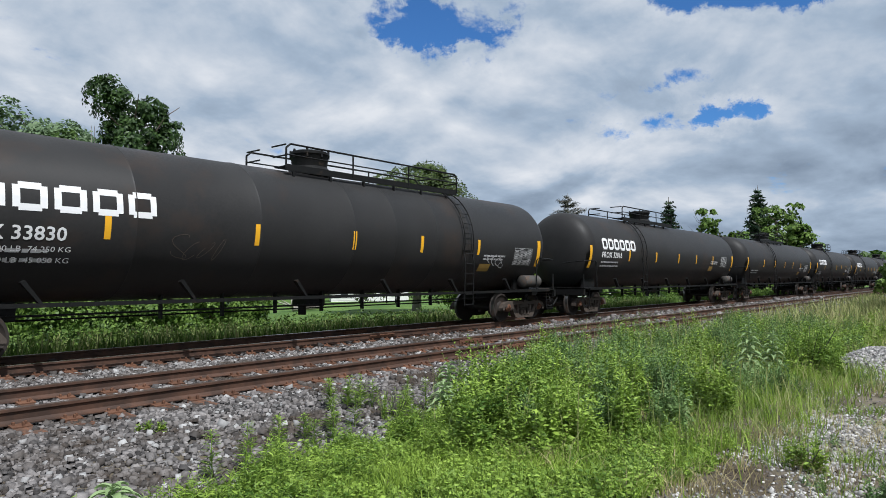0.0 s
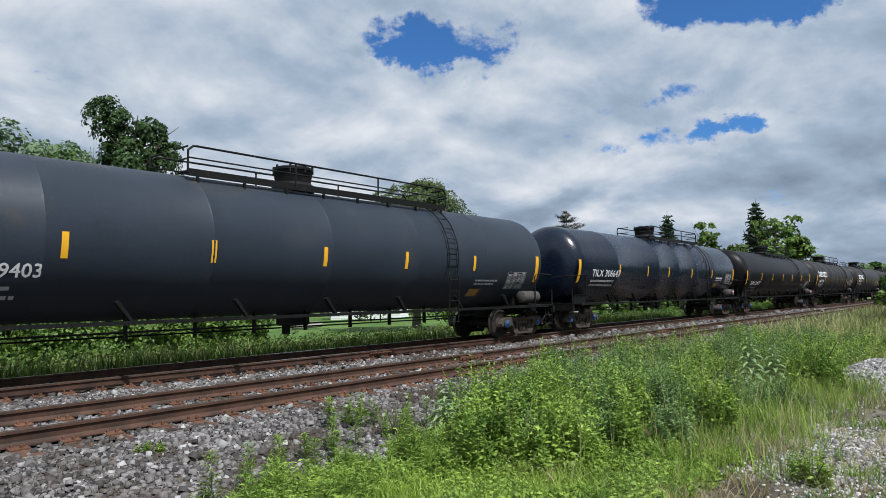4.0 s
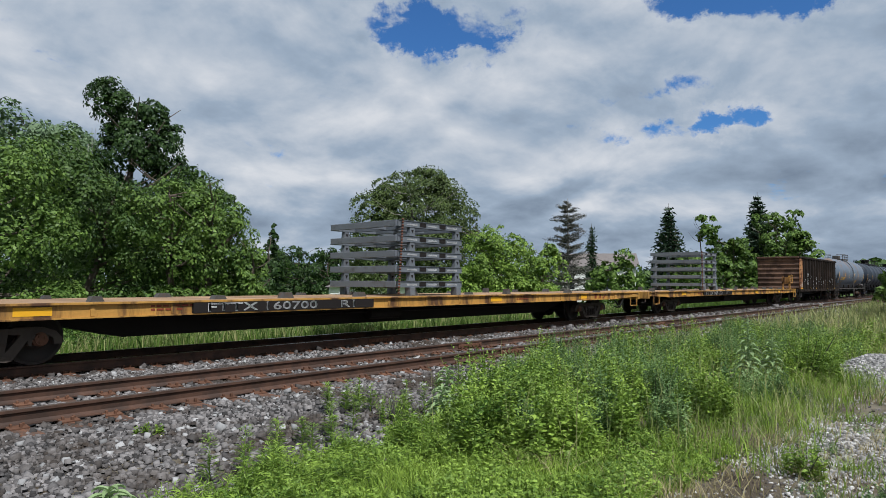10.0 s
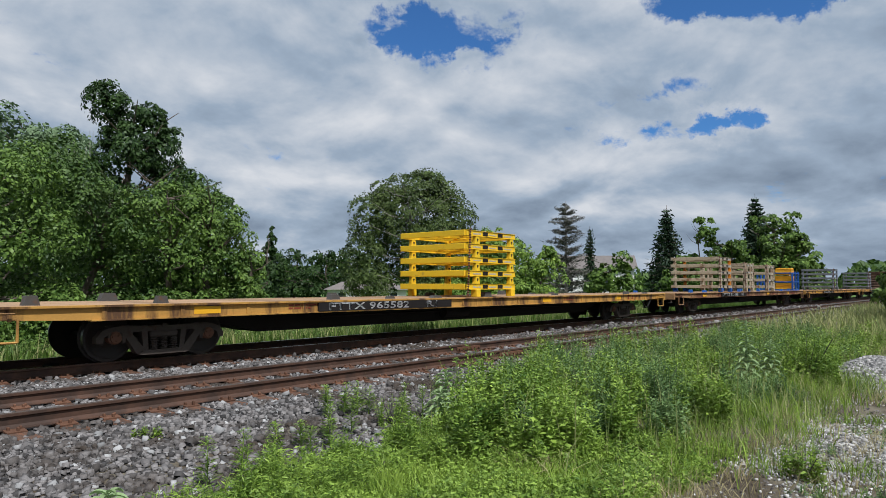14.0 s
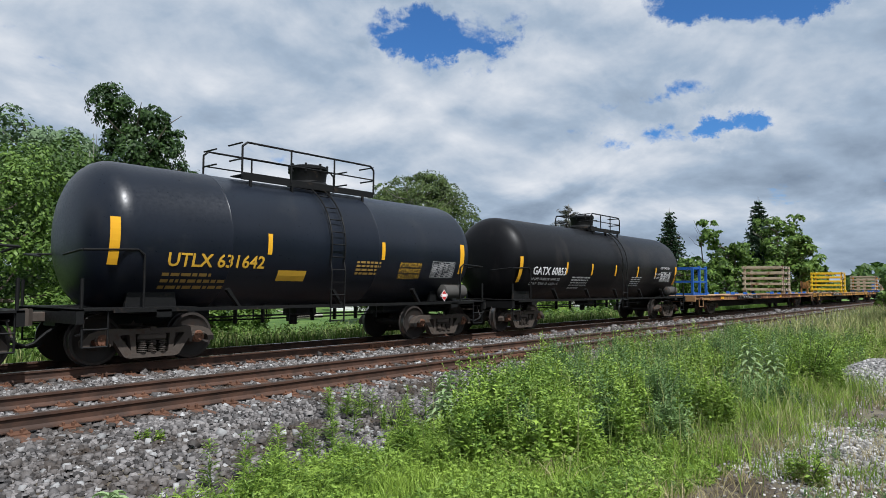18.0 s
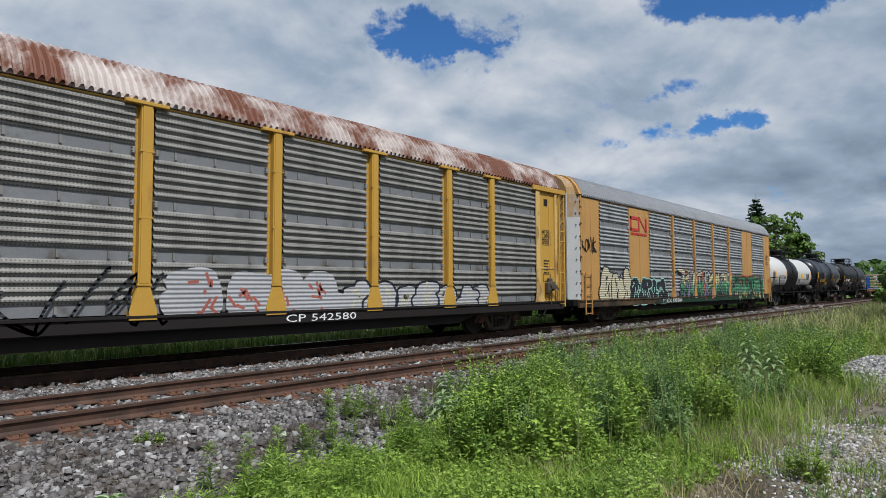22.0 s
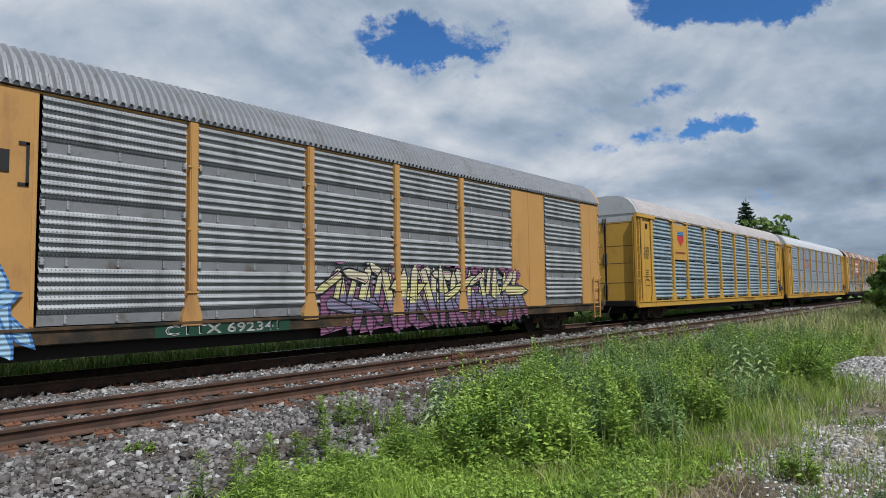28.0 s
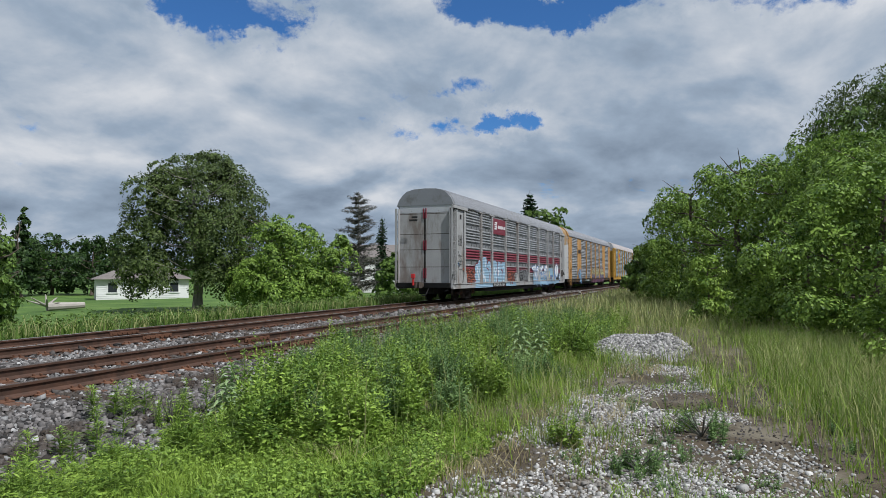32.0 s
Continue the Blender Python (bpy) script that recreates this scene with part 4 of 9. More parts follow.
def build_weeds():
    x, y = strew(30000, 11, 1.6, 7.0, 1.9, 5.6, lambda x, y, rg: lush(x, y, rg) & (rg.random(len(x)) < 0.5 + 0.5 * np.sin(2.1 * x + 1.3 * y)))
    blades("verge_grass", x, y, 0.17, 0.012, M["lf_grass"], "short bright green grass on the verge", 12, 0.5)
    x, y = strew(6500, 13, 7.0, 24, -2.5, 7.2, lambda x, y, rg: in_verge(x, y, rg) & (np.sin(1.1 * x + 2) + np.sin(1.7 * y - 0.5 * x) + rg.normal(0, 0.5, len(x)) > -0.2))
    blades("rank_grass", x, y, 0.42, 0.017, M["lf_grass"], "rank green grass along the line", 14, 0.45)
    x, y = strew(13000, 15, 6.5, 26, -3.5, 6.9, lambda x, y, rg: in_verge(x, y, rg) & ((y < 3.2) | (x > 13)))
    blades("dry_grass", x, y, 0.42, 0.012, M["lf_dry"], "straw-tipped tall grass", 16, 0.4)
    x, y = strew(13000, 17, 5.0, 16, -5.5, -0.8, lambda x, y, rg: y < np.interp(x, [5, 7, 10, 16], [-2.4, -1.6, -0.9, -0.6]) + rg.normal(0, 0.25, len(x)))
    blades("tall_grass", x, y, 0.62, 0.011, M["lf_dry"], "tall pale grass by the trees", 18, 0.4)
    x, y = strew(9000, 19, 22, 60, -3, 7.4)
    blades("distant_grass", x, y, 0.6, 0.04, M["lf_dry"], "tall grass beside the line far off", 20, 0.35)
    # the tall stand: leafy stems in clumps, with darker blue-green ones between
    x, y, q = clumps(92, 15, 0.125, 21, 4.5, 10.5, 2.3, 6.3, tall_stand)
    quads_ob("leafy_weeds", stem_weeds(x, y, 0.68 * q, 4, 22, 0.085, 22, 0.2, 0.42, rise=0.5), M["lf_weed"], "dense leafy green weeds", "weeds", kind="stuff")
    x, y, q = clumps(44, 15, 0.12, 45, 4.5, 10.5, 2.3, 6.3, lambda x, y, rg: tall_stand(x, y, rg) & (np.hypot(x, y) > 7.2))
    quads_ob("dark_weeds", stem_weeds(x, y, 0.6 * q, 4, 22, 0.07, 46, 0.26, 0.36, rise=0.55), M["lf_blue"], "darker blue-green leafy weeds", "weeds", kind="stuff")
    x, y, q = clumps(26, 5, 0.12, 47, 4.5, 10.5, 2.3, 6.3, tall_stand)
    blades("stand_grass", x, y, 0.75, 0.012, M["lf_dry"], "pale grass stems among the weeds", 48, 0.25)
    x, y, q = clumps(150, 11, 0.17, 23, 9.0, 23, 2.4, 7.0, lambda x, y, rg: in_verge(x, y, rg) & (np.sin(0.9 * x) + np.cos(1.4 * y + 0.3 * x) + rg.normal(0, 0.5, len(x)) > -0.3))
    quads_ob("feathery_weeds", stem_weeds(x, y, 0.66 * q, 5, 13, 0.09, 24, 0.2, 0.24, rise=0.8), M["lf_blue"], "feathery blue-green weeds in drifts", "weeds", kind="stuff")
    x, y, q = clumps(120, 8, 0.14, 43, 9.5, 24, 2.4, 6.9, in_verge)
    quads_ob("bright_weeds", stem_weeds(x, y, 0.6 * q, 4, 12, 0.1, 44, 0.25, 0.38), M["lf_weed"], "bright broad-leaved weeds among the grass", "weeds", kind="stuff")
    x, y = strew(700, 25, 5, 22, 2.4, 6.9, in_verge)
    blades("weed_stalks", x, y, 0.85, 0.011, M["lf_dry"], "thin seeding stalks among the weeds", 26, 0.15)
    # low herbs in front, upright young weeds at the ballast's edge
    x, y = strew(2700, 27, 1.6, 7.2, 2.0, 5.6, lush)
    h = (0.13 + 0.09 * np.sin(2.6 * x + 0.4) * np.cos(3.1 * y)) * np.random.default_rng(9).uniform(0.6, 1.5, len(x))
    quads_ob("low_herbs", stem_weeds(x, y, h, 4, 7, 0.062, 28, 0.5, 0.48, rise=0.35), M["lf_weed"], "low leafy herbs in the grass", "herbs", kind="stuff")
    x, y, q = clumps(60, 9, 0.1, 37, 2.2, 6.4, 4.1, 5.6, lambda x, y, rg: (y < verge_edge(x) + rg.normal(0.05, 0.2, len(x))) & (y > verge_edge(x) - 1.0))
    quads_ob("edge_weeds", stem_weeds(x, y, 0.34 * q, 2, 20, 0.1, 38, 0.12, 0.17, rise=0.45), M["lf_weed"], "upright narrow-leaved weeds at the ballast's edge", "weeds", kind="stuff")
    x, y, q = clumps(130, 7, 0.09, 29, 2.8, 13, -2.2, 2.6, lambda x, y, rg: np.sin(1.3 * x + 0.5) * np.cos(1.9 * y) + rg.normal(0, 0.5, len(x)) > 0.1)
    quads_ob("path_herbs", stem_weeds(x, y, 0.15 * q, 4, 8, 0.035, 30, 0.7, 0.38), M["lf_blue"], "low herbs in the gravel", "herbs", kind="stuff")
    x, y, q = clumps(330, 36, 0.11, 39, 2.6, 13.5, -2.4, 2.9, lambda x, y, rg: np.sin(1.6 * x + 2.2) * np.cos(2.0 * y + 0.6 * x) + rg.normal(0, 0.5, len(x)) > 0.1)
    blades("path_grass", x, y, 0.16, 0.01, M["lf_grass"], "thin grass tufts in the gravel", 40, 0.55)
    x, y, q = clumps(110, 34, 0.14, 51, 4.6, 14, 0.9, 3.6, lambda x, y, rg: np.sin(1.1 * x + 0.2) + np.cos(1.5 * y + 0.4 * x) + rg.normal(0, 0.5, len(x)) > 0.0)
    blades("dead_grass", x, y, 0.2, 0.008, M["lf_straw"], "dead straw-coloured grass by the gravel", 52, 0.8)
    x, y, q = clumps(90, 40, 0.15, 53, 6.0, 14, 1.7, 3.4, in_verge)
    blades("verge_tufts", x, y, 0.34, 0.009, M["lf_grass"], "green grass tufts by the gravel", 54, 0.5)
    x, y = strew(14000, 41, 5.0, 17, -5.8, -0.7, lambda x, y, rg: y < np.interp(x, [5, 7, 10, 16], [-2.3, -1.5, -0.8, -0.5]) + rg.normal(0, 0.25, len(x)))
    blades("green_tall_grass", x, y, 0.55, 0.012, M["lf_grass"], "tall green grass by the thicket", 42, 0.4)
    # the same verge goes on round the camera
    x, y = strew(15000, 55, -14, 1.7, -9, 4.7)
    blades("rear_grass", x, y, 0.16, 0.02, M["lf_grass"], "short grass on the verge behind", 56, 0.5)
    # beyond the train: the ragged strip before the lawn
    x, y = strew(30000, 31, 2, 75, 15.7, 19.5, lambda x, y, rg: y < 18.5 + np.sin(0.6 * x) + rg.normal(0, 0.4, len(x)))
    blades("far_strip_grass", x, y, 0.55, 0.045, M["lf_rough"], "tall ragged grass between track and lawn", 32, 0.3)
    x, y = strew(2600, 33, 2, 75, 16.2, 19.3)
    h = 0.7 * np.random.default_rng(8).uniform(0.5, 1.3, len(x))
    quads_ob("far_strip_weeds", weed_leaves(x, y, h, 18, 0.11, 34, 0.2), M["lf_mid"], "broad-leaved weeds between track and lawn", "weeds", kind="stuff")
    x, y = strew(5000, 35, 3, 40, 15.8, 18)
    blades("far_strip_straw", x, y, 0.75, 0.03, M["lf_dry"], "straw-coloured stems beyond the track", 36, 0.25)


build_weeds()


def spire_weed(at, h, seed, label="upright young weed with narrow leaves"):
    """A single stalk ringed with narrow leaves."""
    rg = np.random.default_rng(seed)
    o = thing("spire_weed", at, label, "weed", "young weeds on the ballast")
    part("stalk", Mesh().rod((0, 0, -0.03), (0.02, 0.01, h), 0.006, 5, r2=0.003), M["lf_weed"], o)
    n = 90
    t = rg.uniform(0.1, 1, n)
    a = rg.uniform(0, 6.28, n)
    L = 0.13 * (1.1 - 0.5 * t)
    d = np.stack([np.cos(a), np.sin(a), np.full(n, 0.45)], 1)
    c = np.stack([0.02 * t, 0.01 * t, h * t], 1)
    s = np.stack([-np.sin(a), np.cos(a), np.zeros(n)], 1) * 0.008
    tip = c + d * L[:, None] - np.array([0, 0, 0.03]) * t[:, None]
    mid = c + d * L[:, None] * 0.5
    V = np.stack([c, mid + s, tip, mid - s], 1)
    quads_ob("leaves", V, M["lf_weed"], parent=o)
    return o


def mullein(at, h, seed, label):
    """A felted rosette with a leafy flower stalk."""
    rg = np.random.default_rng(seed)
    o = thing("mullein_plant", at, label, "mullein", "mulleins on the verge")
    if h > 0.5:
        part("stalk", Mesh().rod((0, 0, 0), (0.02, 0, h), 0.018, 8, r2=0.012), M["lf_mullein"], o)
    n = int(16 + 40 * h)
    for k in range(n):
        t = (k / n) ** 1.2
        a = k * 2.4
        L = 0.34 * (1 - 0.72 * t)
        z = h * t * 0.95 + 0.02
        up = 0.45 + 0.5 * t
        m = Mesh()
        sec = 5
        v = []
        for q in range(sec + 1):
            f = q / sec
            w = L * 0.17 * math.sin(math.pi * min(0.98, f * 0.85 + 0.14))
            r = L * f
            zz = z + r * up - 0.9 * r * f
            for s in (-1, 0, 1):
                v.append((math.cos(a) * r - math.sin(a) * w * s, math.sin(a) * r + math.cos(a) * w * s, zz + (0.02 if s else 0)))
        fc = []
        for q in range(sec):
            fc += [(q * 3, q * 3 + 1, q * 3 + 4, q * 3 + 3), (q * 3 + 1, q * 3 + 2, q * 3 + 5, q * 3 + 4)]
        m.add(v, fc)
        part("leaf", m, M["lf_mullein"], o)
    return o


def herb_bush(at, r, h, mat, n, leaf, seed, label):
    """A bushy weed: many leafy stems fanned out from one root."""
    rg = np.random.default_rng(seed)
    o = thing("weed_bush", at, label, "bush", "bushy weeds on the verge")
    st = Mesh()
    for k in range(9):
        a, q = rg.uniform(0, 6.28), rg.uniform(0.2, 0.8) * r
        st.rod((0, 0, 0), (math.cos(a) * q, math.sin(a) * q, h * rg.uniform(0.5, 0.9)), 0.008, 5, r2=0.004)
    part("twiggy_base", st, M["twig"], o)
    m = max(6, n // 110)
    a, q = rg.uniform(0, 6.28, m), np.sqrt(rg.uniform(0, 1, m)) * r * 0.75
    hh = h * (1.08 - 0.55 * (q / r) ** 2) * rg.uniform(0.75, 1.1, m)
    V = stem_weeds(np.cos(a) * q, np.sin(a) * q, hh, 7, 15, leaf * 1.35, seed + 1, 0.3, 0.32, base=np.zeros(m))
    quads_ob("foliage", V, M[mat], parent=o)
    return o


def gz(x, y):
    return float(ground_height(np.array(x), np.array(y)))


def small_plants():
    rng = random.Random(3)
    for k, (x, y) in enumerate([(5.45, 6.45), (5.55, 6.6), (5.75, 6.5), (5.85, 6.35), (6.0, 6.5), (6.05, 6.35), (5.9, 6.65), (6.2, 5.9), (6.35, 6.0), (6.5, 5.8), (7.7, 6.6), (4.1, 5.7), (4.5, 5.75), (4.9, 5.8), (3.6, 5.5), (5.2, 5.75), (8.6, 6.9), (3.2, 5.4), (4.4, 5.5), (4.7, 5.5)]):
        spire_weed(pose(x, y, gz(x, y), 0, 0, rng.uniform(0, 360)), rng.uniform(0.28, 0.48), 100 + k)
    for k, (x, y, h) in enumerate([(6.9, 5.75, 0.6), (6.45, 5.45, 0.4), (12.0, 3.3, 1.15), (12.3, 3.0, 0.8), (2.2, 5.1, 0.2)]):
        mullein(pose(x, y, gz(x, y)), h, 200 + k, "pale felted mullein with a leafy stalk" if h > 0.4 else "low rosette of broad green leaves")
    herb_bush(pose(8.7, 3.6, gz(8.7, 3.6)), 0.6, 0.8, "lf_blue", 5200, 0.045, 301, "rounded dark blue-green bushy weed")
    herb_bush(pose(12.9, 2.6, gz(12.9, 2.6)), 0.75, 1.0, "lf_light", 5200, 0.06, 302, "bright green rounded bush beside the stone heap")
    herb_bush(pose(13.2, 3.2, gz(13.2, 3.2)), 0.6, 0.75, "lf_light", 2600, 0.06, 303, "bright green rounded bush beside the stone heap")
    herb_bush(pose(7.3, 5.3, gz(7.3, 5.3)), 0.32, 0.5, "lf_weed", 1800, 0.04, 304, "small leafy bush at the ballast's edge")
    herb_bush(pose(5.9, 5.75, gz(5.9, 5.75)), 0.25, 0.42, "lf_weed", 900, 0.035, 305, "small leafy bush at the ballast's edge")
    herb_bush(pose(3.4, 7.0, gz(3.4, 7.0)), 0.2, 0.12, "lf_grass", 600, 0.04, 306, "low green tuft in the gravel")
    herb_bush(pose(6.6, 1.35, gz(6.6, 1.35)), 0.26, 0.3, "lf_grass", 900, 0.05, 307, "green tuft in the gravel track")
    herb_bush(pose(6.0, 0.6, gz(6.0, 0.6)), 0.4, 0.22, "lf_blue", 1200, 0.04, 308, "low spreading weed in the gravel track")
    herb_bush(pose(7.4, 0.1, gz(7.4, 0.1)), 0.45, 0.28, "lf_blue", 1200, 0.04, 309, "low spreading weed in the gravel track")


small_plants()

# ---- the train ----
WB = 0.91            # half the wheelbase of a truck
WHEEL_R = 0.455



def wheelset_mesh(cap):
    m = Mesh()
    for s in (-1, 1):
        prof = [(0.66, 0.10), (0.66, 0.40), (0.665, WHEEL_R + 0.028), (0.695, WHEEL_R + 0.025), (0.705, WHEEL_R), (0.81, WHEEL_R - 0.006), (0.815, 0.40), (0.79, 0.375), (0.765, 0.33), (0.75, 0.2), (0.79, 0.14), (0.80, 0.1)]
        rings = [(s * a, r) for a, r in prof]
        o = len(m.f)
        m.turned(rings, 36, 0, "y", (0, 0))
        for i in range(36 * 4, 36 * 5):
            m.m[o + i] = 1
        m.turned([(s * 0.8, 0.085), (s * 0.93, 0.085), (s * 0.93, 0.125), (s * 1.09, 0.125), (s * 1.1, 0.1), (s * 1.13, 0.095)], 20, 2, "y")
        for k in range(3):
            a = 2 * math.pi * k / 3
            m.turned([(s * 1.13, 0.022), (s * 1.155, 0.02)], 6, 2, "y", (math.cos(a) * 0.055, math.sin(a) * 0.055))
    m.turned([(-0.7, 0.09), (0.7, 0.09)], 16, 0, "y")
    return m.data("wheelset", [M["wheel"], M["tread"], M[cap]], True)


def side_frame_mesh():
    m = Mesh()
    y0, y1 = -0.085, 0.085
    # top chord, arched over each bearing
    up = [(-1.24, 0.36), (-1.24, 0.46), (-1.14, 0.58), (-0.98, 0.64), (-0.7, 0.66), (-0.4, 0.64), (0.4, 0.64), (0.7, 0.66), (0.98, 0.64), (1.14, 0.58), (1.24, 0.46), (1.24, 0.36),
          (1.12, 0.36), (1.1, 0.47), (1.0, 0.52), (0.76, 0.52), (0.45, 0.545), (-0.45, 0.545), (-0.76, 0.52), (-1.0, 0.52), (-1.1, 0.47), (-1.12, 0.36)]
    m.prism(up, "y", y0, y1)
    for s in (-1, 1):
        def q(p):
            return [(s * a, b) for a, b in p][::s]
        m.prism(q([(0.78, 0.53), (0.62, 0.53), (0.34, 0.17), (0.42, 0.12), (0.52, 0.14)]), "y", y0, y1)
        m.prism(q([(0.44, 0.56), (0.33, 0.56), (0.3, 0.2), (0.39, 0.18)]), "y", y0, y1)
        m.prism(q([(0.72, 0.37), (0.72, 0.53), (0.8, 0.53), (0.78, 0.34)]), "y", y0, y1)
        m.box(s * WB - 0.13, s * WB + 0.13, -0.1, 0.1, 0.44, 0.54, bevel=0.02)
    m.prism([(-0.5, 0.13), (-0.42, 0.11), (0.42, 0.11), (0.5, 0.13), (0.4, 0.2), (-0.4, 0.2)], "y", y0 - 0.02, y1 + 0.02)
    m.box(-0.06, 0.06, -0.11, 0.11, 0.6, 0.68, bevel=0.01)
    return m.data("side_frame", M["truck"])


def springs_mesh():
    m = Mesh()
    for sx in (-0.19, -0.0, 0.19):
        for sy in (-0.07, 0.07):
            for k in range(6):
                z = 0.21 + k * 0.035
                m.turned([(z, 0.062), (z + 0.01, 0.085), (z + 0.02, 0.062)], 12, 0, "z", (sx, sy))
            m.turned([(0.2, 0.055), (0.42, 0.055)], 10, 0, "z", (sx, sy))
    return m.data("spring_nest", M["truck"], True)


WHEELS = []


def truck(car, x, cap="cap_rust"):
    t = part("truck", cached("bolster", lambda: Mesh().box(-0.27, 0.27, -1.1, 1.1, 0.42, 0.545, bevel=0.03).box(-0.2, 0.2, -0.85, 0.85, 0.53, 0.66, bevel=0.02).turned([(0.6, 0.3), (0.76, 0.28)], 20, 0, "z")
             .box(-1.05, 1.05, -0.04, 0.04, 0.3, 0.36).data("truck", M["truck"])), None, car, "grimy cast-steel truck with two wheelsets", at=pose(x, 0, 0))
    for s in (-1, 1):
        part("side_frame", cached("side_frame", side_frame_mesh), None, t, at=pose(0, s * 1.01, 0))
        part("spring_nest", cached("springs", springs_mesh), None, t, at=pose(0, s * 1.0, 0))
    for s in (-1, 1):
        w = part("wheelset", cached("wheel" + cap, lambda: wheelset_mesh(cap)), None, t, "dark steel wheels on one axle", at=pose(s * WB, 0, WHEEL_R))
        WHEELS.append((w, s))
    return t


def coupler(car, x, s, mat="truck"):
    """Knuckle coupler that reaches out along s from x."""
    m = Mesh()
    m.box(min(x - s * 0.5, x + s * 0.55), max(x - s * 0.5, x + s * 0.55), -0.09, 0.09, 0.78, 0.96, bevel=0.02)
    m.prism([(x + s * 0.5, -0.14), (x + s * 0.72, -0.16), (x + s * 0.8, -0.1), (x + s * 0.68, -0.04), (x + s * 0.66, 0.06), (x + s * 0.78, 0.1), (x + s * 0.76, 0.17), (x + s * 0.5, 0.14)][::s], "z", 0.72, 1.02)
    part("coupler", m, M[mat], car, "rusty knuckle coupler")
    h = Mesh()
    pts = [(x + s * 0.1, -0.32, 0.72), (x + s * 0.3, -0.34, 0.6), (x + s * 0.5, -0.34, 0.42), (x + s * 0.7, -0.3, 0.36), (x + s * 0.9, -0.26, 0.4)]
    h.pipe(pts, 0.028, 8)
    part("air_hose", h, M["black_steel"], car, "drooping black rubber brake hose", True)
    c = Mesh()
    c.pipe([(x + s * 0.05, -1.3, 0.86), (x + s * 0.12, -1.34, 0.6), (x + s * 0.14, -1.2, 0.58)], 0.018, 6)
    c.pipe([(x + s * 0.05, -1.4, 0.88), (x + s * 0.06, -0.2, 0.88)], 0.018, 6)
    part("cut_lever", c, M["grey_steel"], car, "bent uncoupling lever")


def text_mesh(s, size):
    cu = bpy.data.curves.new("words", "FONT")
    cu.body, cu.size, cu.align_x = s, size, "LEFT"
    cu.resolution_u = 2
    ob = bpy.data.objects.new("words", cu)
    scene.collection.objects.link(ob)
    dg = bpy.context.evaluated_depsgraph_get()
    me = bpy.data.meshes.new_from_object(ob.evaluated_get(dg))
    v = [tuple(p.co) for p in me.vertices]
    f = [tuple(p.vertices) for p in me.polygons]
    bpy.data.meshes.remove(me)
    bpy.data.objects.remove(ob)
    bpy.data.curves.remove(cu)
    return v, f


class Skin:
    """A side on which marks are laid: flat at y, or round about an axis at height zc."""

    def __init__(self, y=None, zc=None, r=None):
        self.y, self.zc, self.r = y, zc, r

    def at(self, x, z, off):
        if self.y is not None:
            return (x, self.y - off, z)
        d = max(-1.0, min(1.0, (z - self.zc) / self.r))
        a = math.asin(d)
        return (x, -(self.r + off) * math.cos(a), self.zc + (self.r + off) * math.sin(a))


def words(car, skin, s, x0, z0, width, height, mat, bold=0.0, off=0.006, name="lettering", label=""):
    v, f = text_mesh(s, 1.0)
    x = [p[0] for p in v]
    z = [p[1] for p in v]
    kx, kz = width / (max(x) - min(x)), height / (max(z) - min(z))
    m = Mesh()
    m.add([skin.at(x0 + (p[0] - min(x)) * kx, z0 + (p[1] - min(z)) * kz, off) for p in v], f)
    if bold:
        for dx, dz in ((bold, 0), (0, bold), (bold, bold)):
            m.add([skin.at(x0 + dx + (p[0] - min(x)) * kx, z0 + dz + (p[1] - min(z)) * kz, off + 0.001 + dx * 0.1) for p in v], f)
    return part(name, m, M[mat], car, label)


def patch(m, skin, x0, x1, z0, z1, off=0.005, mat=0, n=4):
    v = [skin.at(x, z0 + (z1 - z0) * k / n, off) for k in range(n + 1) for x in (x0, x1)]
    m.add(v, [(2 * k, 2 * k + 1, 2 * k + 3, 2 * k + 2) for k in range(n)], mat)
    return m


def bars(car, skin, x0, z0, rows, mat, h=0.05, gap=0.045, seed=1, off=0.006, label=""):
    """Rows of small stencilled writing that is too fine to read: plain bars."""
    rng = random.Random(seed)
    m = Mesh()
    for k, w in enumerate(rows):
        x, z = x0, z0 - k * (h + gap)
        while x < x0 + w:
            b = min(rng.uniform(0.06, 0.2), x0 + w - x)
            if b > 0.02:
                patch(m, skin, x, x + b, z, z + h, off, 0, 1)
            x += b + 0.035
    return part("stencil_bars", m, M[mat], car, label)


def table(car, skin, x0, z0, w, h, rows, mat):
    m = Mesh()
    t = 0.012
    for k in range(rows + 1):
        z = z0 + h * k / rows
        patch(m, skin, x0, x0 + w, z - t / 2, z + t / 2, 0.006, 0, 1)
    for q in (0, 0.3, 0.55, 0.78, 1):
        patch(m, skin, x0 + w * q - t / 2, x0 + w * q + t / 2, z0, z0 + h, 0.0065, 0, 3)
    rng = random.Random(rows)
    for k in range(rows):
        for a, b in ((0.03, 0.27), (0.34, 0.52), (0.6, 0.74), (0.82, 0.97)):
            if rng.random() < 0.85:
                patch(m, skin, x0 + w * a, x0 + w * (a + (b - a) * rng.uniform(0.6, 1)), z0 + h * (k + 0.3) / rows, z0 + h * (k + 0.7) / rows, 0.0055, 0, 1)
    part("data_panel", m, M[mat], car, "small framed table of stencilled data")


def reflectors(car, skin, xs, z0=2.38, z1=2.78, w=0.11, mat="yellow_refl"):
    for x in xs:
        part("reflector", patch(Mesh(), skin, x - w / 2, x + w / 2, z0, z1, 0.004, 0, 6), M[mat], car, "yellow reflective strip")


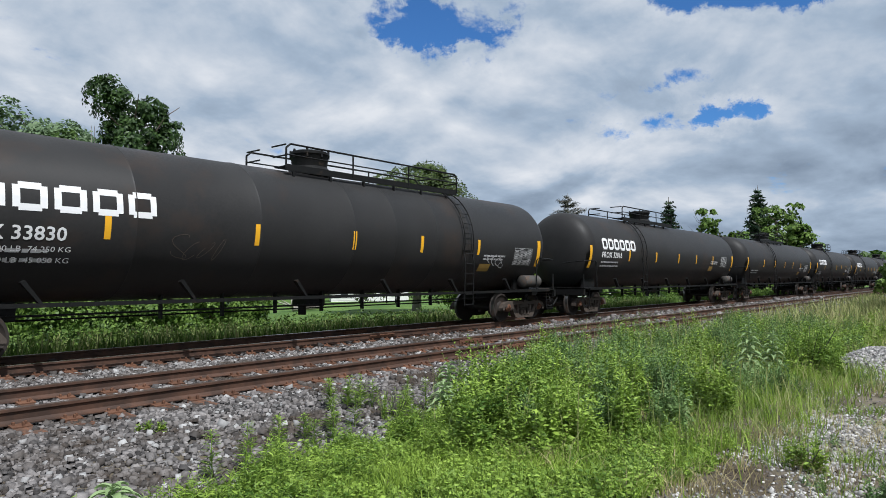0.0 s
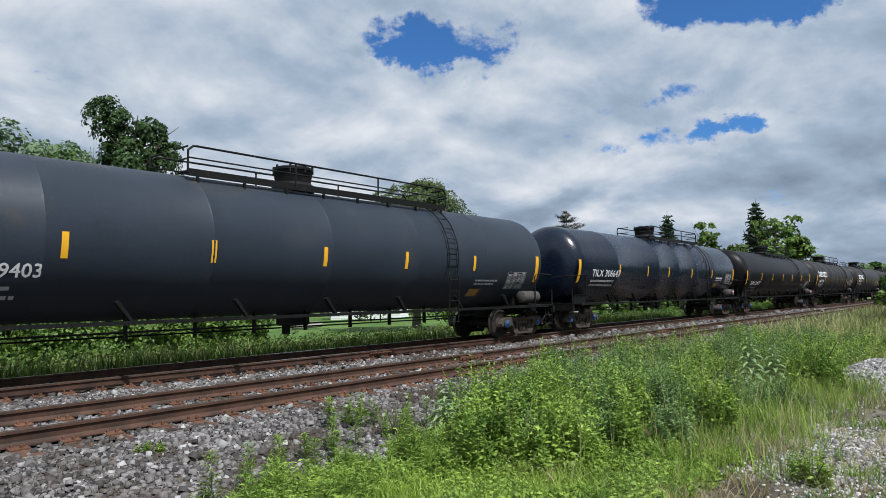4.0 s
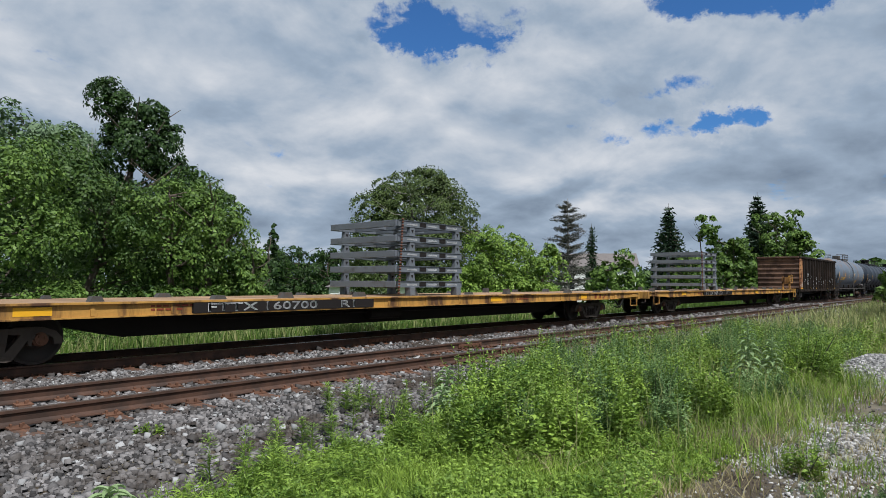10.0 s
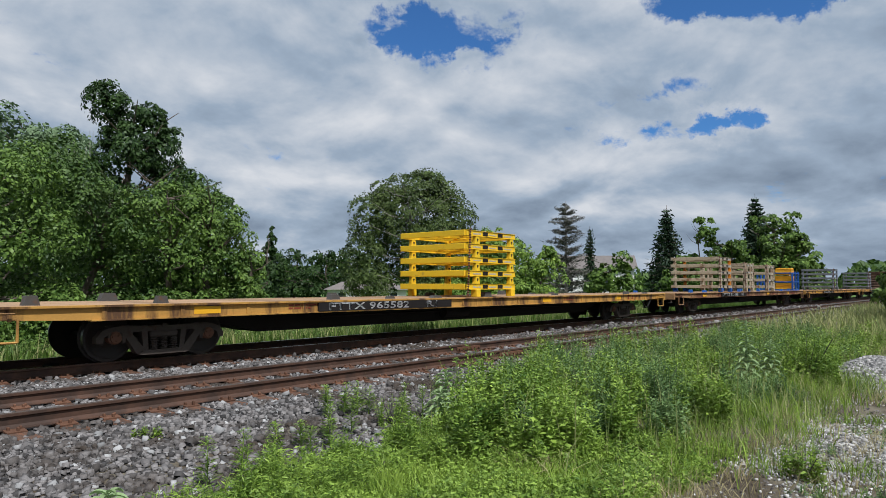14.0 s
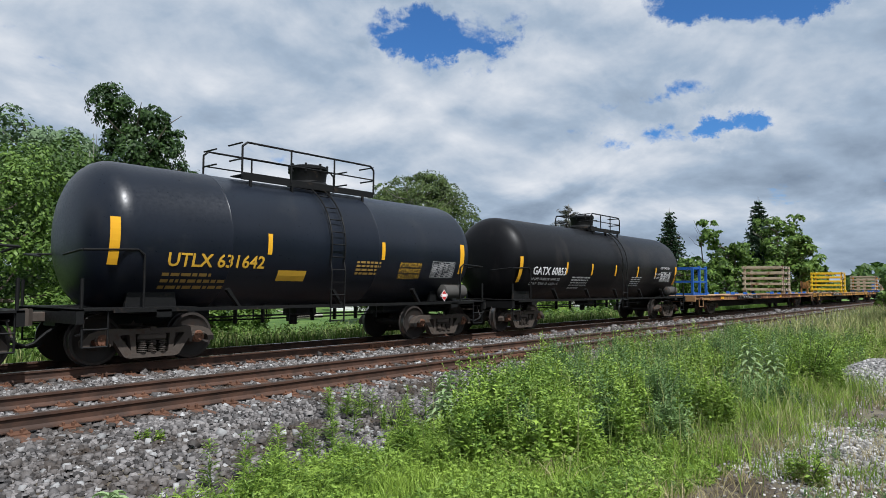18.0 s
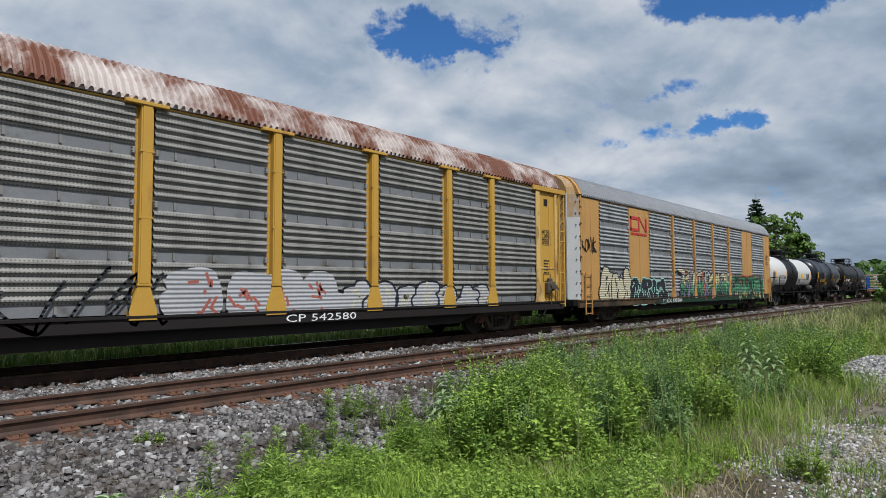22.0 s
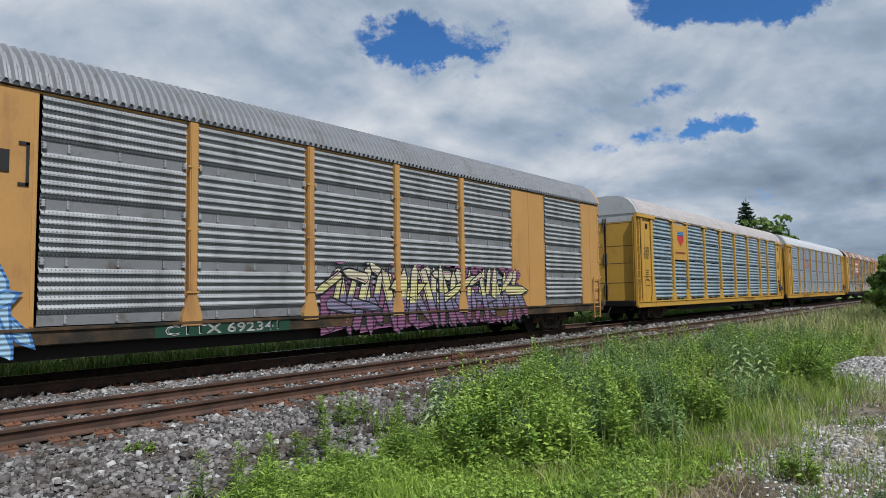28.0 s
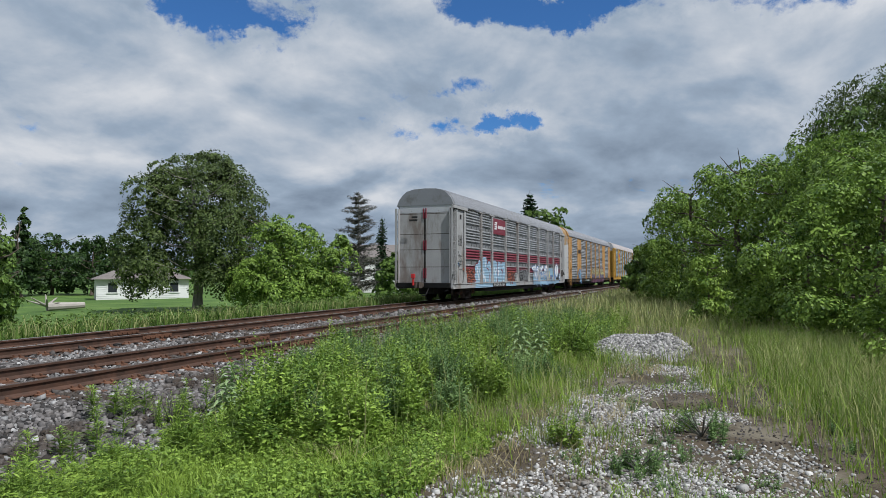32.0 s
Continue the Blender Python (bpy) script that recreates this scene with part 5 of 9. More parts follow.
def scribble(car, skin, x0, x1, z0, z1, mat, seed, strokes=5, w=0.035, off=0.008):
    """A loose spray-can tag of looping strokes."""
    rng = random.Random(seed)
    m = Mesh()
    n = strokes
    for k in range(n):
        cx = x0 + (x1 - x0) * (k + 0.5) / n
        rx, rz = (x1 - x0) / n * rng.uniform(0.4, 0.75), (z1 - z0) * rng.uniform(0.3, 0.5)
        cz = (z0 + z1) / 2 + rng.uniform(-0.1, 0.1) * (z1 - z0)
        a0, a1 = rng.uniform(0, 6.28), rng.uniform(3.0, 5.6)
        fx, fz, ph = rng.choice((1, 1, 2)), rng.choice((1, 1, 2)), rng.uniform(0, 1.5)
        pts = [(cx + rx * math.cos(a0 + fx * a1 * i / 14), cz + rz * math.sin(ph + a0 + fz * a1 * i / 14)) for i in range(15)]
        for (a, b), (c, d) in zip(pts, pts[1:]):
            L = math.hypot(c - a, d - b) or 1
            nx, nz = -(d - b) / L * w / 2, (c - a) / L * w / 2
            e, g = (c - a) / L * w * 0.3, (d - b) / L * w * 0.3
            m.add([skin.at(a - e + nx, b - g + nz, off), skin.at(a - e - nx, b - g - nz, off), skin.at(c + e - nx, d + g - nz, off), skin.at(c + e + nx, d + g + nz, off)], [(0, 1, 2, 3)])
    part("graffiti_tag", m, M[mat], car, "loose spray-painted graffiti tag")


def clipped(pts, lo, hi):
    """A convex outline of (x, z) cut to the band lo..hi of z."""
    for lim, sgn in ((lo, 1), (hi, -1)):
        out = []
        for (ax, az), (bx, bz) in zip(pts, pts[1:] + pts[:1]):
            da, db = (az - lim) * sgn, (bz - lim) * sgn
            if da >= 0:
                out.append((ax, az))
            if da * db < 0:
                q = da / (da - db)
                out.append((ax + (bx - ax) * q, lim))
        pts = out
        if len(pts) < 3:
            return []
    return pts


def burner(car, skin, x0, x1, z0, z1, fills, line, back, seed, letters=6, spiky=0.35, off=0.010, under=None, accents=()):
    """A large graffiti piece: tangled, pointed strokes with thin outlines, faded from colour to colour by height (fills run upwards), on a dark sprayed ground with flecks above."""
    rng = random.Random(seed)
    mats = [M[back or line], M[line], M[under or line]] + [M[f] for f in fills] + [M[f] for f in accents]
    H = z1 - z0
    step = (x1 - x0) / letters
    nf = len(fills)

    def flat(m, pts, mat, o):
        if len(pts) > 2:
            m.add([skin.at(x, min(max(z, z0 - 0.1 * H), z1 + 0.06 * H), o) for x, z in pts], [tuple(range(len(pts)))], mat)

    def outline(a, b, wa, wb, tip):
        (ax, az), (bx, bz) = a, b
        L = math.hypot(bx - ax, bz - az) or 1
        ux, uz = (bx - ax) / L, (bz - az) / L
        return [(ax - uz * wa / 2, az + ux * wa / 2), (ax - ux * wa * 0.3, az - uz * wa * 0.3), (ax + uz * wa / 2, az - ux * wa / 2), (bx + uz * wb / 2, bz - ux * wb / 2), (bx + ux * tip, bz + uz * tip), (bx - uz * wb / 2, bz + ux * wb / 2)]

    if under:
        m = Mesh()
        n = letters * 2
        for k in range(n):
            cx = x0 + (k + 0.5) * (x1 - x0) / n
            w = step * 0.42
            flat(m, [(cx - w, z0 + rng.uniform(-0.05, 0.1) * H), (cx + w, z0 + rng.uniform(-0.05, 0.1) * H), (cx + w * rng.uniform(0.7, 1.1), z0 + H * rng.uniform(0.45, 0.7)), (cx + rng.uniform(-0.4, 0.4) * w, z0 + H * rng.uniform(0.65, 0.85)), (cx - w, z0 + H * rng.uniform(0.45, 0.7))], 2, off + 0.0006 * (k % 4))
        part("graffiti_ground", m, mats, car, "dark sprayed background")
    if back:
        m = Mesh()
        for k in range(letters * 5):
            cx, cz, q = rng.uniform(x0, x1), z1 + H * rng.uniform(-0.28, 0.1), H * rng.uniform(0.03, 0.1)
            flat(m, [(cx + q * rng.uniform(0.7, 1.6) * math.cos(a * 0.785), cz + q * rng.uniform(0.6, 1.1) * math.sin(a * 0.785)) for a in range(8)], 0, off + 0.0004 * (k % 5))
        part("graffiti_flecks", m, mats, car, "flecks of spray above the piece")
    for k in range(letters):
        m = Mesh()
        cx = x0 + (k + 0.5) * step
        o = off + 0.004 + 0.009 * (k % 2)
        lean = rng.uniform(-0.05, 0.28) * H
        lo, hi, mid = z0 + 0.06 * H, z1 - 0.12 * H, z0 + H * rng.uniform(0.4, 0.62)
        w = min(step, H) * rng.uniform(0.2, 0.32)
        lx, rx = cx - step * rng.uniform(0.3, 0.48), cx + step * rng.uniform(0.25, 0.45)

        def j(x, z):
            return (x + rng.uniform(-0.09, 0.09) * step, z + rng.uniform(-0.08, 0.08) * H)
        st = [(j(lx, lo), j(lx + lean, hi)), (j(lx + lean * 0.8, hi), j(rx, lo)), (j(rx - 0.1 * step, lo), j(rx + lean * 0.6, hi)),
              (j(lx - 0.1 * step, mid), j(rx + 0.15 * step, mid + rng.uniform(-0.2, 0.25) * H)), (j(rx, mid), j(rx + 0.45 * step, lo + rng.uniform(0, 0.3) * H)), (j(cx, hi), j(lx - 0.3 * step, hi + rng.uniform(-0.25, 0.1) * H))]
        rng.shuffle(st)
        for q, (a, b) in enumerate(st[:rng.choice((5, 6, 6))]):
            tip = spiky * w * rng.uniform(0.8, 3.2)
            wa, wb = w * rng.uniform(0.8, 1.25), w * rng.uniform(0.55, 1.1)
            e = 0.085 * min(1.0, H)
            oo = o + 0.0017 * q
            flat(m, outline(a, b, wa + e, wb + e, tip + e * 1.3), 1, oo)
            body = outline(a, b, wa, wb, tip)
            if accents and rng.random() < 0.16:
                flat(m, body, 3 + nf + rng.randrange(len(accents)), oo + 0.0006)
            else:
                cuts = [-9.0] + [z0 + H * ((i + 1) / nf + rng.uniform(-0.1, 0.1)) for i in range(nf - 1)] + [99.0]
                for i in range(nf):
                    flat(m, clipped(body, cuts[i], cuts[i + 1]), 3 + i, oo + 0.0006)
            # a darker edge along one side, a few cuts across
            s = rng.choice((-1, 1)) * 0.32
            dx, dz = b[0] - a[0], b[1] - a[1]
            L = math.hypot(dx, dz) or 1
            p, t = (a[0] - dz / L * wa * s, a[1] + dx / L * wa * s), (a[0] + dx * 0.8 - dz / L * wb * s, a[1] + dz * 0.8 + dx / L * wb * s)
            flat(m, outline(p, t, w * 0.16, w * 0.05, w * 0.1), 2 if under else 1, oo + 0.0011)
            if rng.random() < 0.6:
                f = rng.uniform(0.25, 0.8)
                c = (a[0] + dx * f, a[1] + dz * f)
                flat(m, outline((c[0] - w * 0.5, c[1] + w * rng.uniform(-0.4, 0.4)), (c[0] + w * 0.5, c[1] + w * rng.uniform(-0.4, 0.4)), 0.03, 0.012, 0.03), 1, oo + 0.0013)
        part("graffiti_letter", m, mats, car, "tangled spray-painted graffiti form")


def blob(cx, cz, rx, rz, rng, n=28, e=0.8, jit=0.035):
    pts = []
    for i in range(n):
        c, d = math.cos(6.283 * i / n), math.sin(6.283 * i / n)
        q = 1 + rng.uniform(-jit, jit)
        pts.append((cx + rx * math.copysign(abs(c) ** e, c) * q, cz + rz * math.copysign(abs(d) ** e, d) * q))
    return pts


def throw_up(car, skin, x0, x1, z0, z1, n, fill, line, ink, seed, off=0.010):
    """Fat rounded graffiti forms: an outlined swelling block for each, with a few inner strokes."""
    rng = random.Random(seed)
    step = (x1 - x0) / n
    for k in range(n):
        m = Mesh()
        o = off + 0.006 * (k % 2)
        cx = x0 + (k + 0.5) * step
        h = (z1 - z0) * rng.uniform(0.78, 1.0)
        cz = z0 + h / 2
        parts = [(cx + step * rng.uniform(-0.15, 0.15), cz, step * rng.uniform(0.34, 0.5), h / 2), (cx + step * rng.uniform(-0.3, 0.3), z0 + h * rng.uniform(0.25, 0.4), step * 0.62, h * 0.27), (cx + step * rng.uniform(-0.4, 0.4), z0 + h * rng.uniform(0.6, 0.85), step * 0.45, h * 0.18)]
        for e, mt, dz in ((0.06, 1, 0.0), (0.0, 0, 0.0014)):
            for i, (a, b, c, d) in enumerate(parts):
                rg2 = random.Random(seed * 31 + k * 7 + i)
                pts = blob(a, b, c + e, d + e, rg2)
                m.add([skin.at(x, z, o + dz + 0.0005 * i) for x, z in pts], [tuple(range(len(pts)))], mt)
        for i in range(8):
            ax, az = cx + rng.uniform(-0.3, 0.3) * step, z0 + h * rng.uniform(0.2, 0.8)
            bx, bz = ax + rng.uniform(-0.25, 0.25) * step, az + rng.uniform(-0.3, 0.3) * h
            L = math.hypot(bx - ax, bz - az) or 1
            nx, nz = -(bz - az) / L * 0.03, (bx - ax) / L * 0.03
            m.add([skin.at(ax + nx, az + nz, o + 0.0034), skin.at(ax - nx, az - nz, o + 0.0034), skin.at(bx - nx, bz - nz, o + 0.0034), skin.at(bx + nx, bz + nz, o + 0.0034)], [(0, 1, 2, 3)], 2)
        part("graffiti_form", m, [M[fill], M[line], M[ink]], car, "fat outlined graffiti form")


def mural(car, skin, shapes, off=0.010):
    """Plain painted shapes laid over one another: (paint, outline)."""
    for k, (mat, pts) in enumerate(shapes):
        part("mural_shape", Mesh().add([skin.at(x, z, off + 0.0009 * k) for x, z in pts], [tuple(range(len(pts)))]), M[mat], car, "flat painted graffiti shape")


def disc(cx, cz, rx, rz=None, n=28):
    return [(cx + rx * math.cos(6.283 * i / n), cz + (rz or rx) * math.sin(6.283 * i / n)) for i in range(n)]


def rail_loop(m, pts, r=0.022):
    m.pipe(pts, r, 8)


def tank_car(u, label, mat, half=8.5, trucks=8.1, r=1.5, zc=2.5, head=0.7, plat=(-1.3, 4.9), dome=0.0, ladder=4.3, strips=(), low="black_steel", cap="cap_rust", box_dome=False, rail_h=0.5, band=None, seams=(), end_strip=True, strip_z=(2.1, 2.54)):
    car = thing("tank_car", pose(u, TRACK_Y, 0), label, "tank car", "freight train")
    skin = Skin(zc=zc, r=r)
    # shell with dished ends and weld seams
    rings = []
    for k in range(9):
        a = math.pi / 2 * k / 8
        rings.append((-half - head * math.cos(a), max(r * math.sin(a) ** 0.66, 0.02)))
    for s in seams:
        rings += [(s - 0.03, r), (s, r + 0.012), (s + 0.03, r)]
    if band:
        rings += [(band[0], r), (band[1], r)]
    rings = sorted(rings) + [(-a, b) for a, b in sorted(rings[:9], reverse=True)]
    m = Mesh().turned(rings, 64, 0, "x", (0, zc))
    mats = [M[mat]]
    if band:
        mats.append(M["black_tank"])
        for i, f in enumerate(m.f):
            c = [sum(m.v[j][k] for j in f) / len(f) for k in range(3)]
            if band[0] < c[0] < band[1] or (c[2] < band[2] and abs(c[0]) < half):
                m.m[i] = 1
    part("tank_shell", m, mats, car, "", True)
    # dome, valves and platform on top
    top = zc + r
    d = Mesh()
    if box_dome:
        d.box(dome - 0.45, dome + 0.25, -0.32, 0.32, top - 0.1, top + 0.42, bevel=0.05)
        d.turned([(top - 0.1, 0.26), (top + 0.24, 0.26), (top + 0.28, 0.2)], 20, 0, "z", (dome + 0.75, 0))
    else:
        d.turned([(top - 0.25, 0.52), (top + 0.12, 0.52), (top + 0.2, 0.44), (top + 0.46, 0.47), (top + 0.5, 0.5), (top + 0.56, 0.5), (top + 0.6, 0.4)], 24, 0, "z", (dome, 0))
        for k in range(8):
            a = 2 * math.pi * k / 8
            d.rod((dome + 0.47 * math.cos(a), 0.47 * math.sin(a), top + 0.42), (dome + 0.47 * math.cos(a), 0.47 * math.sin(a), top + 0.62), 0.03, 6)
    part("manway_dome", d, M[low], car, "black bolted manway housing", True)
    pz = top + 0.02
    hw = 0.78
    p = Mesh()
    for s in (-1, 1):
        for k in range(5):
            y = s * (hw - 0.05 - k * 0.09)
            p.box(plat[0], plat[1], min(y, y - s * 0.025), max(y, y - s * 0.025), pz - 0.03, pz)
        x = plat[0]
        while x < plat[1]:
            p.box(x, x + 0.02, min(s * hw, s * 0.38), max(s * hw, s * 0.38), pz - 0.022, pz - 0.006)
            x += 0.11
        p.box(plat[0], plat[1], s * hw - 0.02, s * hw + 0.02, pz - 0.12, pz + 0.03)
        x = plat[0] + 0.2
        while x < plat[1]:
            p.box(x, x + 0.05, s * hw - 0.03, s * hw + 0.03, pz - 0.34, pz - 0.1)
            x += 1.1
    part("top_platform", p, M[low], car, "black steel grating walkway")
    for s in (-1, 1):
        h = Mesh()
        y = s * (hw + 0.02)
        rz = pz + rail_h
        a, b = plat
        h.pipe([(a, y, pz - 0.05), (a, y, rz - 0.1), (a + 0.12, y, rz), (b - 0.12, y, rz), (b, y, rz - 0.1), (b, y, pz - 0.05)], 0.024, 8)
        h.rod((a, y, pz + rail_h * 0.5), (b, y, pz + rail_h * 0.5), 0.017, 8)
        for q in (0.33, 0.66):
            x = a + (b - a) * q
            h.rod((x, y, pz - 0.05), (x, y, rz), 0.022, 8)
        part("handrail", h, M[low], car, "black tubular safety rail", True)
    e = Mesh()
    for x in plat:
        for z in (0.5, 1.0):
            e.rod((x, -hw, pz + rail_h * z - 0.02), (x, -0.25 if z > 0.9 else -0.3, pz + rail_h * z - 0.02), 0.02, 8)
            e.rod((x, hw, pz + rail_h * z - 0.02), (x, 0.25, pz + rail_h * z - 0.02), 0.02, 8)
    part("end_rail", e, M[low], car, "", True)
    # ladders that follow the shell
    for s in (-1, 1):
        l = Mesh()
        arc = [math.radians(-62 + 8 * k) for k in range(17)]
        for dx in (-0.2, 0.2):
            pts = [(ladder + dx, s * (r + 0.1) * math.cos(a), zc + (r + 0.1) * math.sin(a)) for a in arc if math.sin(a) > -0.55]
            pts = [(ladder + dx, s * (r + 0.06), 0.62), (ladder + dx, s * (r + 0.1), zc - 0.6)] + [q for q in pts if q[2] > zc - 0.5]
            l.pipe(pts, 0.02, 6)
        for k in range(12):
            z = 0.66 + k * 0.29
            if z < zc + r:
                q = math.asin(max(-1, min(1, (z - zc) / (r + 0.1)))) if z > zc else 0
                y = s * (r + 0.1) * math.cos(q)
                l.rod((ladder - 0.2, y, z), (ladder + 0.2, y, z), 0.014, 6)
        part("ladder", l, M[low], car, "black side ladder", True)
    # sill rails along the bottom and their straps
    for s in (-1, 1):
        b = Mesh()
        y = s * (r + 0.02)
        b.box(-trucks - 0.9, trucks + 0.9, y - 0.02, y + 0.02, 0.96, 1.03)
        n = int(trucks * 2 / 2.4)
        for k in range(n):
            x = -trucks + 1.6 + (2 * trucks - 3.0) * k / max(1, n - 1)
            b.prism([(x - 0.32, 1.36), (x - 0.26, 1.4), (x + 0.03, 1.0), (x - 0.03, 1.0)], "y", y - 0.01 + s * -0.12, y + 0.0)
            b.rod((x, y, 0.98), (x, s * 0.4, 1.0), 0.016, 6)
        part("running_rail", b, M[low], car, "thin steel side rail")
    # centre sill, outlets and brake gear under the tank
    g = Mesh()
    g.box(-half - 0.9, -trucks + 1.6, -0.28, 0.28, 0.7, 1.06).box(trucks - 1.6, half + 0.9, -0.28, 0.28, 0.7, 1.06)
    g.box(-0.3, 0.3, -0.3, 0.3, 0.72, 1.06, bevel=0.04)
    g.rod((-0.2, 0, 0.52), (-0.2, 0, 0.8), 0.1, 12)
    g.rod((-trucks + 1.0, -0.5, 0.78), (trucks - 1.0, -0.5, 0.78), 0.022, 6)
    g.rod((-trucks + 1.0, 0.35, 0.66), (trucks - 1.0, 0.35, 0.66), 0.02, 6)
    for k in range(7):
        x = -trucks * 0.5 + trucks * k / 6
        g.box(x - 0.02, x + 0.02, -0.54, -0.44, 0.62, 1.1)
    part("underframe", g, M[low], car, "black centre sill and brake rigging")
    for s in (-1, 1):
        sd = Mesh()
        for y in (-0.95, 0.95):
            sd.prism([(s * trucks - 0.5, 0.98), (s * trucks + 0.5, 0.98), (s * trucks + 0.42, zc - r * 0.55), (s * trucks - 0.42, zc - r * 0.55)], "y", y - 0.04, y + 0.04)
            sd.box(s * trucks - 0.6, s * trucks + 0.6, y - 0.3, y + 0.3, 0.92, 1.0)
        sd.box(s * trucks - 0.14, s * trucks + 0.14, -1.5, 1.5, 0.86, 1.0)
        part("tank_saddle", sd, M[low], car)
        xe = s * (half + 0.55)
        xo = s * (half + 1.0)
        pf = Mesh()
        pf.box(min(xe - s * 1.7, xo), max(xe - s * 1.7, xo), -1.48, -0.75, 1.0, 1.04).box(min(xe - s * 1.7, xo), max(xe - s * 1.7, xo), 0.75, 1.48, 1.0, 1.04)
        pf.box(min(xo - s * 0.5, xo), max(xo - s * 0.5, xo), -0.8, 0.8, 0.98, 1.05)
        pf.box(min(xo - s * 0.12, xo), max(xo - s * 0.12, xo), -1.48, 1.48, 0.78, 1.03)
        part("end_platform", pf, M[low if low != "grey_steel" else "grey_steel"], car, "steel end platform")
        for y in (-1.42, 1.42):
            hr = Mesh()
            x0, x1 = xe - s * 0.7, xo - s * 0.1
            hr.pipe([(x0, y, 1.0), (x0, y, 1.98), (x0 + s * 0.12, y, 2.08), (x1, y, 2.04), (x1, y * 0.9, 2.04), (x1, y * 0.4, 1.98)], 0.022, 8)
            hr.pipe([(x1, y, 1.0), (x1, y, 1.55)], 0.03, 8)
            part("end_handrail", hr, M[low], car, "bent tubular grab rail", True)
            st = Mesh()
            for dx in (0, 0.42):
                st.rod((x1 - s * (0.02 + dx), y, 1.0), (x1 - s * (0.02 + dx), y, 0.38), 0.018, 6)
            for z in (0.38, 0.68):
                st.rod((x1 - s * 0.02, y, z), (x1 - s * 0.44, y, z), 0.018, 6)
            part("step", st, M[low], car)
        coupler(car, s * (half + 0.75), s)
        truck(car, s * trucks, cap)
    rv = Mesh().turned([(half - 0.75, 0.1), (half - 0.7, 0.2), (half + 0.2, 0.2), (half + 0.25, 0.1)], 20, 0, "x", (-1.2, 1.3))
    part("air_reservoir", rv, M["grey_steel"], car, "dusty air reservoir", True)
    if end_strip:
        for x in (-half - 0.4, half - 0.1):
            part("reflector", patch(Mesh(), skin, x - 0.09, x + 0.09, strip_z[0] - 0.3, strip_z[1] + 0.1, 0.004, 0, 8), M["yellow_refl"], car, "tall yellow reflective strip")
    reflectors(car, skin, strips, *strip_z)
    return car, skin


def placard(car, x, z, y, number=""):
    m = Mesh()
    q = 0.16
    m.add([(x, y, z - q), (x + q, y, z), (x, y, z + q), (x - q, y, z)], [(0, 1, 2, 3)])
    k = q * 0.86
    m.add([(x, y - 0.003, z - k), (x + k, y - 0.003, z), (x, y - 0.003, z + k), (x - k, y - 0.003, z)], [(0, 1, 2, 3)], 1)
    m.add([(x - 0.1, y - 0.006, z - 0.035), (x + 0.1, y - 0.006, z - 0.035), (x + 0.1, y - 0.006, z + 0.035), (x - 0.1, y - 0.006, z + 0.035)], [(0, 1, 2, 3)])
    part("hazard_placard", m, [M["placard"], M["red_ink"]], car, "red and white diamond hazard placard")


def blocks(car, skin, x0, z0, w, h, n, mat, name="maker_mark"):
    """A maker's word mark as plain rounded hollow blocks."""
    m = Mesh()
    s = w / n
    for k in range(n):
        a, b = x0 + k * s + s * 0.08, x0 + (k + 1) * s - s * 0.08
        c, e = s * 0.14, min(s, h) * 0.24
        for p, q, z, w in ((a + c, b - c, z0 + h - e, z0 + h), (a + c, b - c, z0, z0 + e), (a, a + e, z0 + c * 0.6, z0 + h - c * 0.6), (b - e, b, z0 + c * 0.6, z0 + h - c * 0.6)):
            patch(m, skin, p, q, z, w, 0.006, 0, 2)
    part(name, m, M[mat], car, "white block maker's mark")


CARS = []


def standing(car, u):
    CARS.append((car, u))


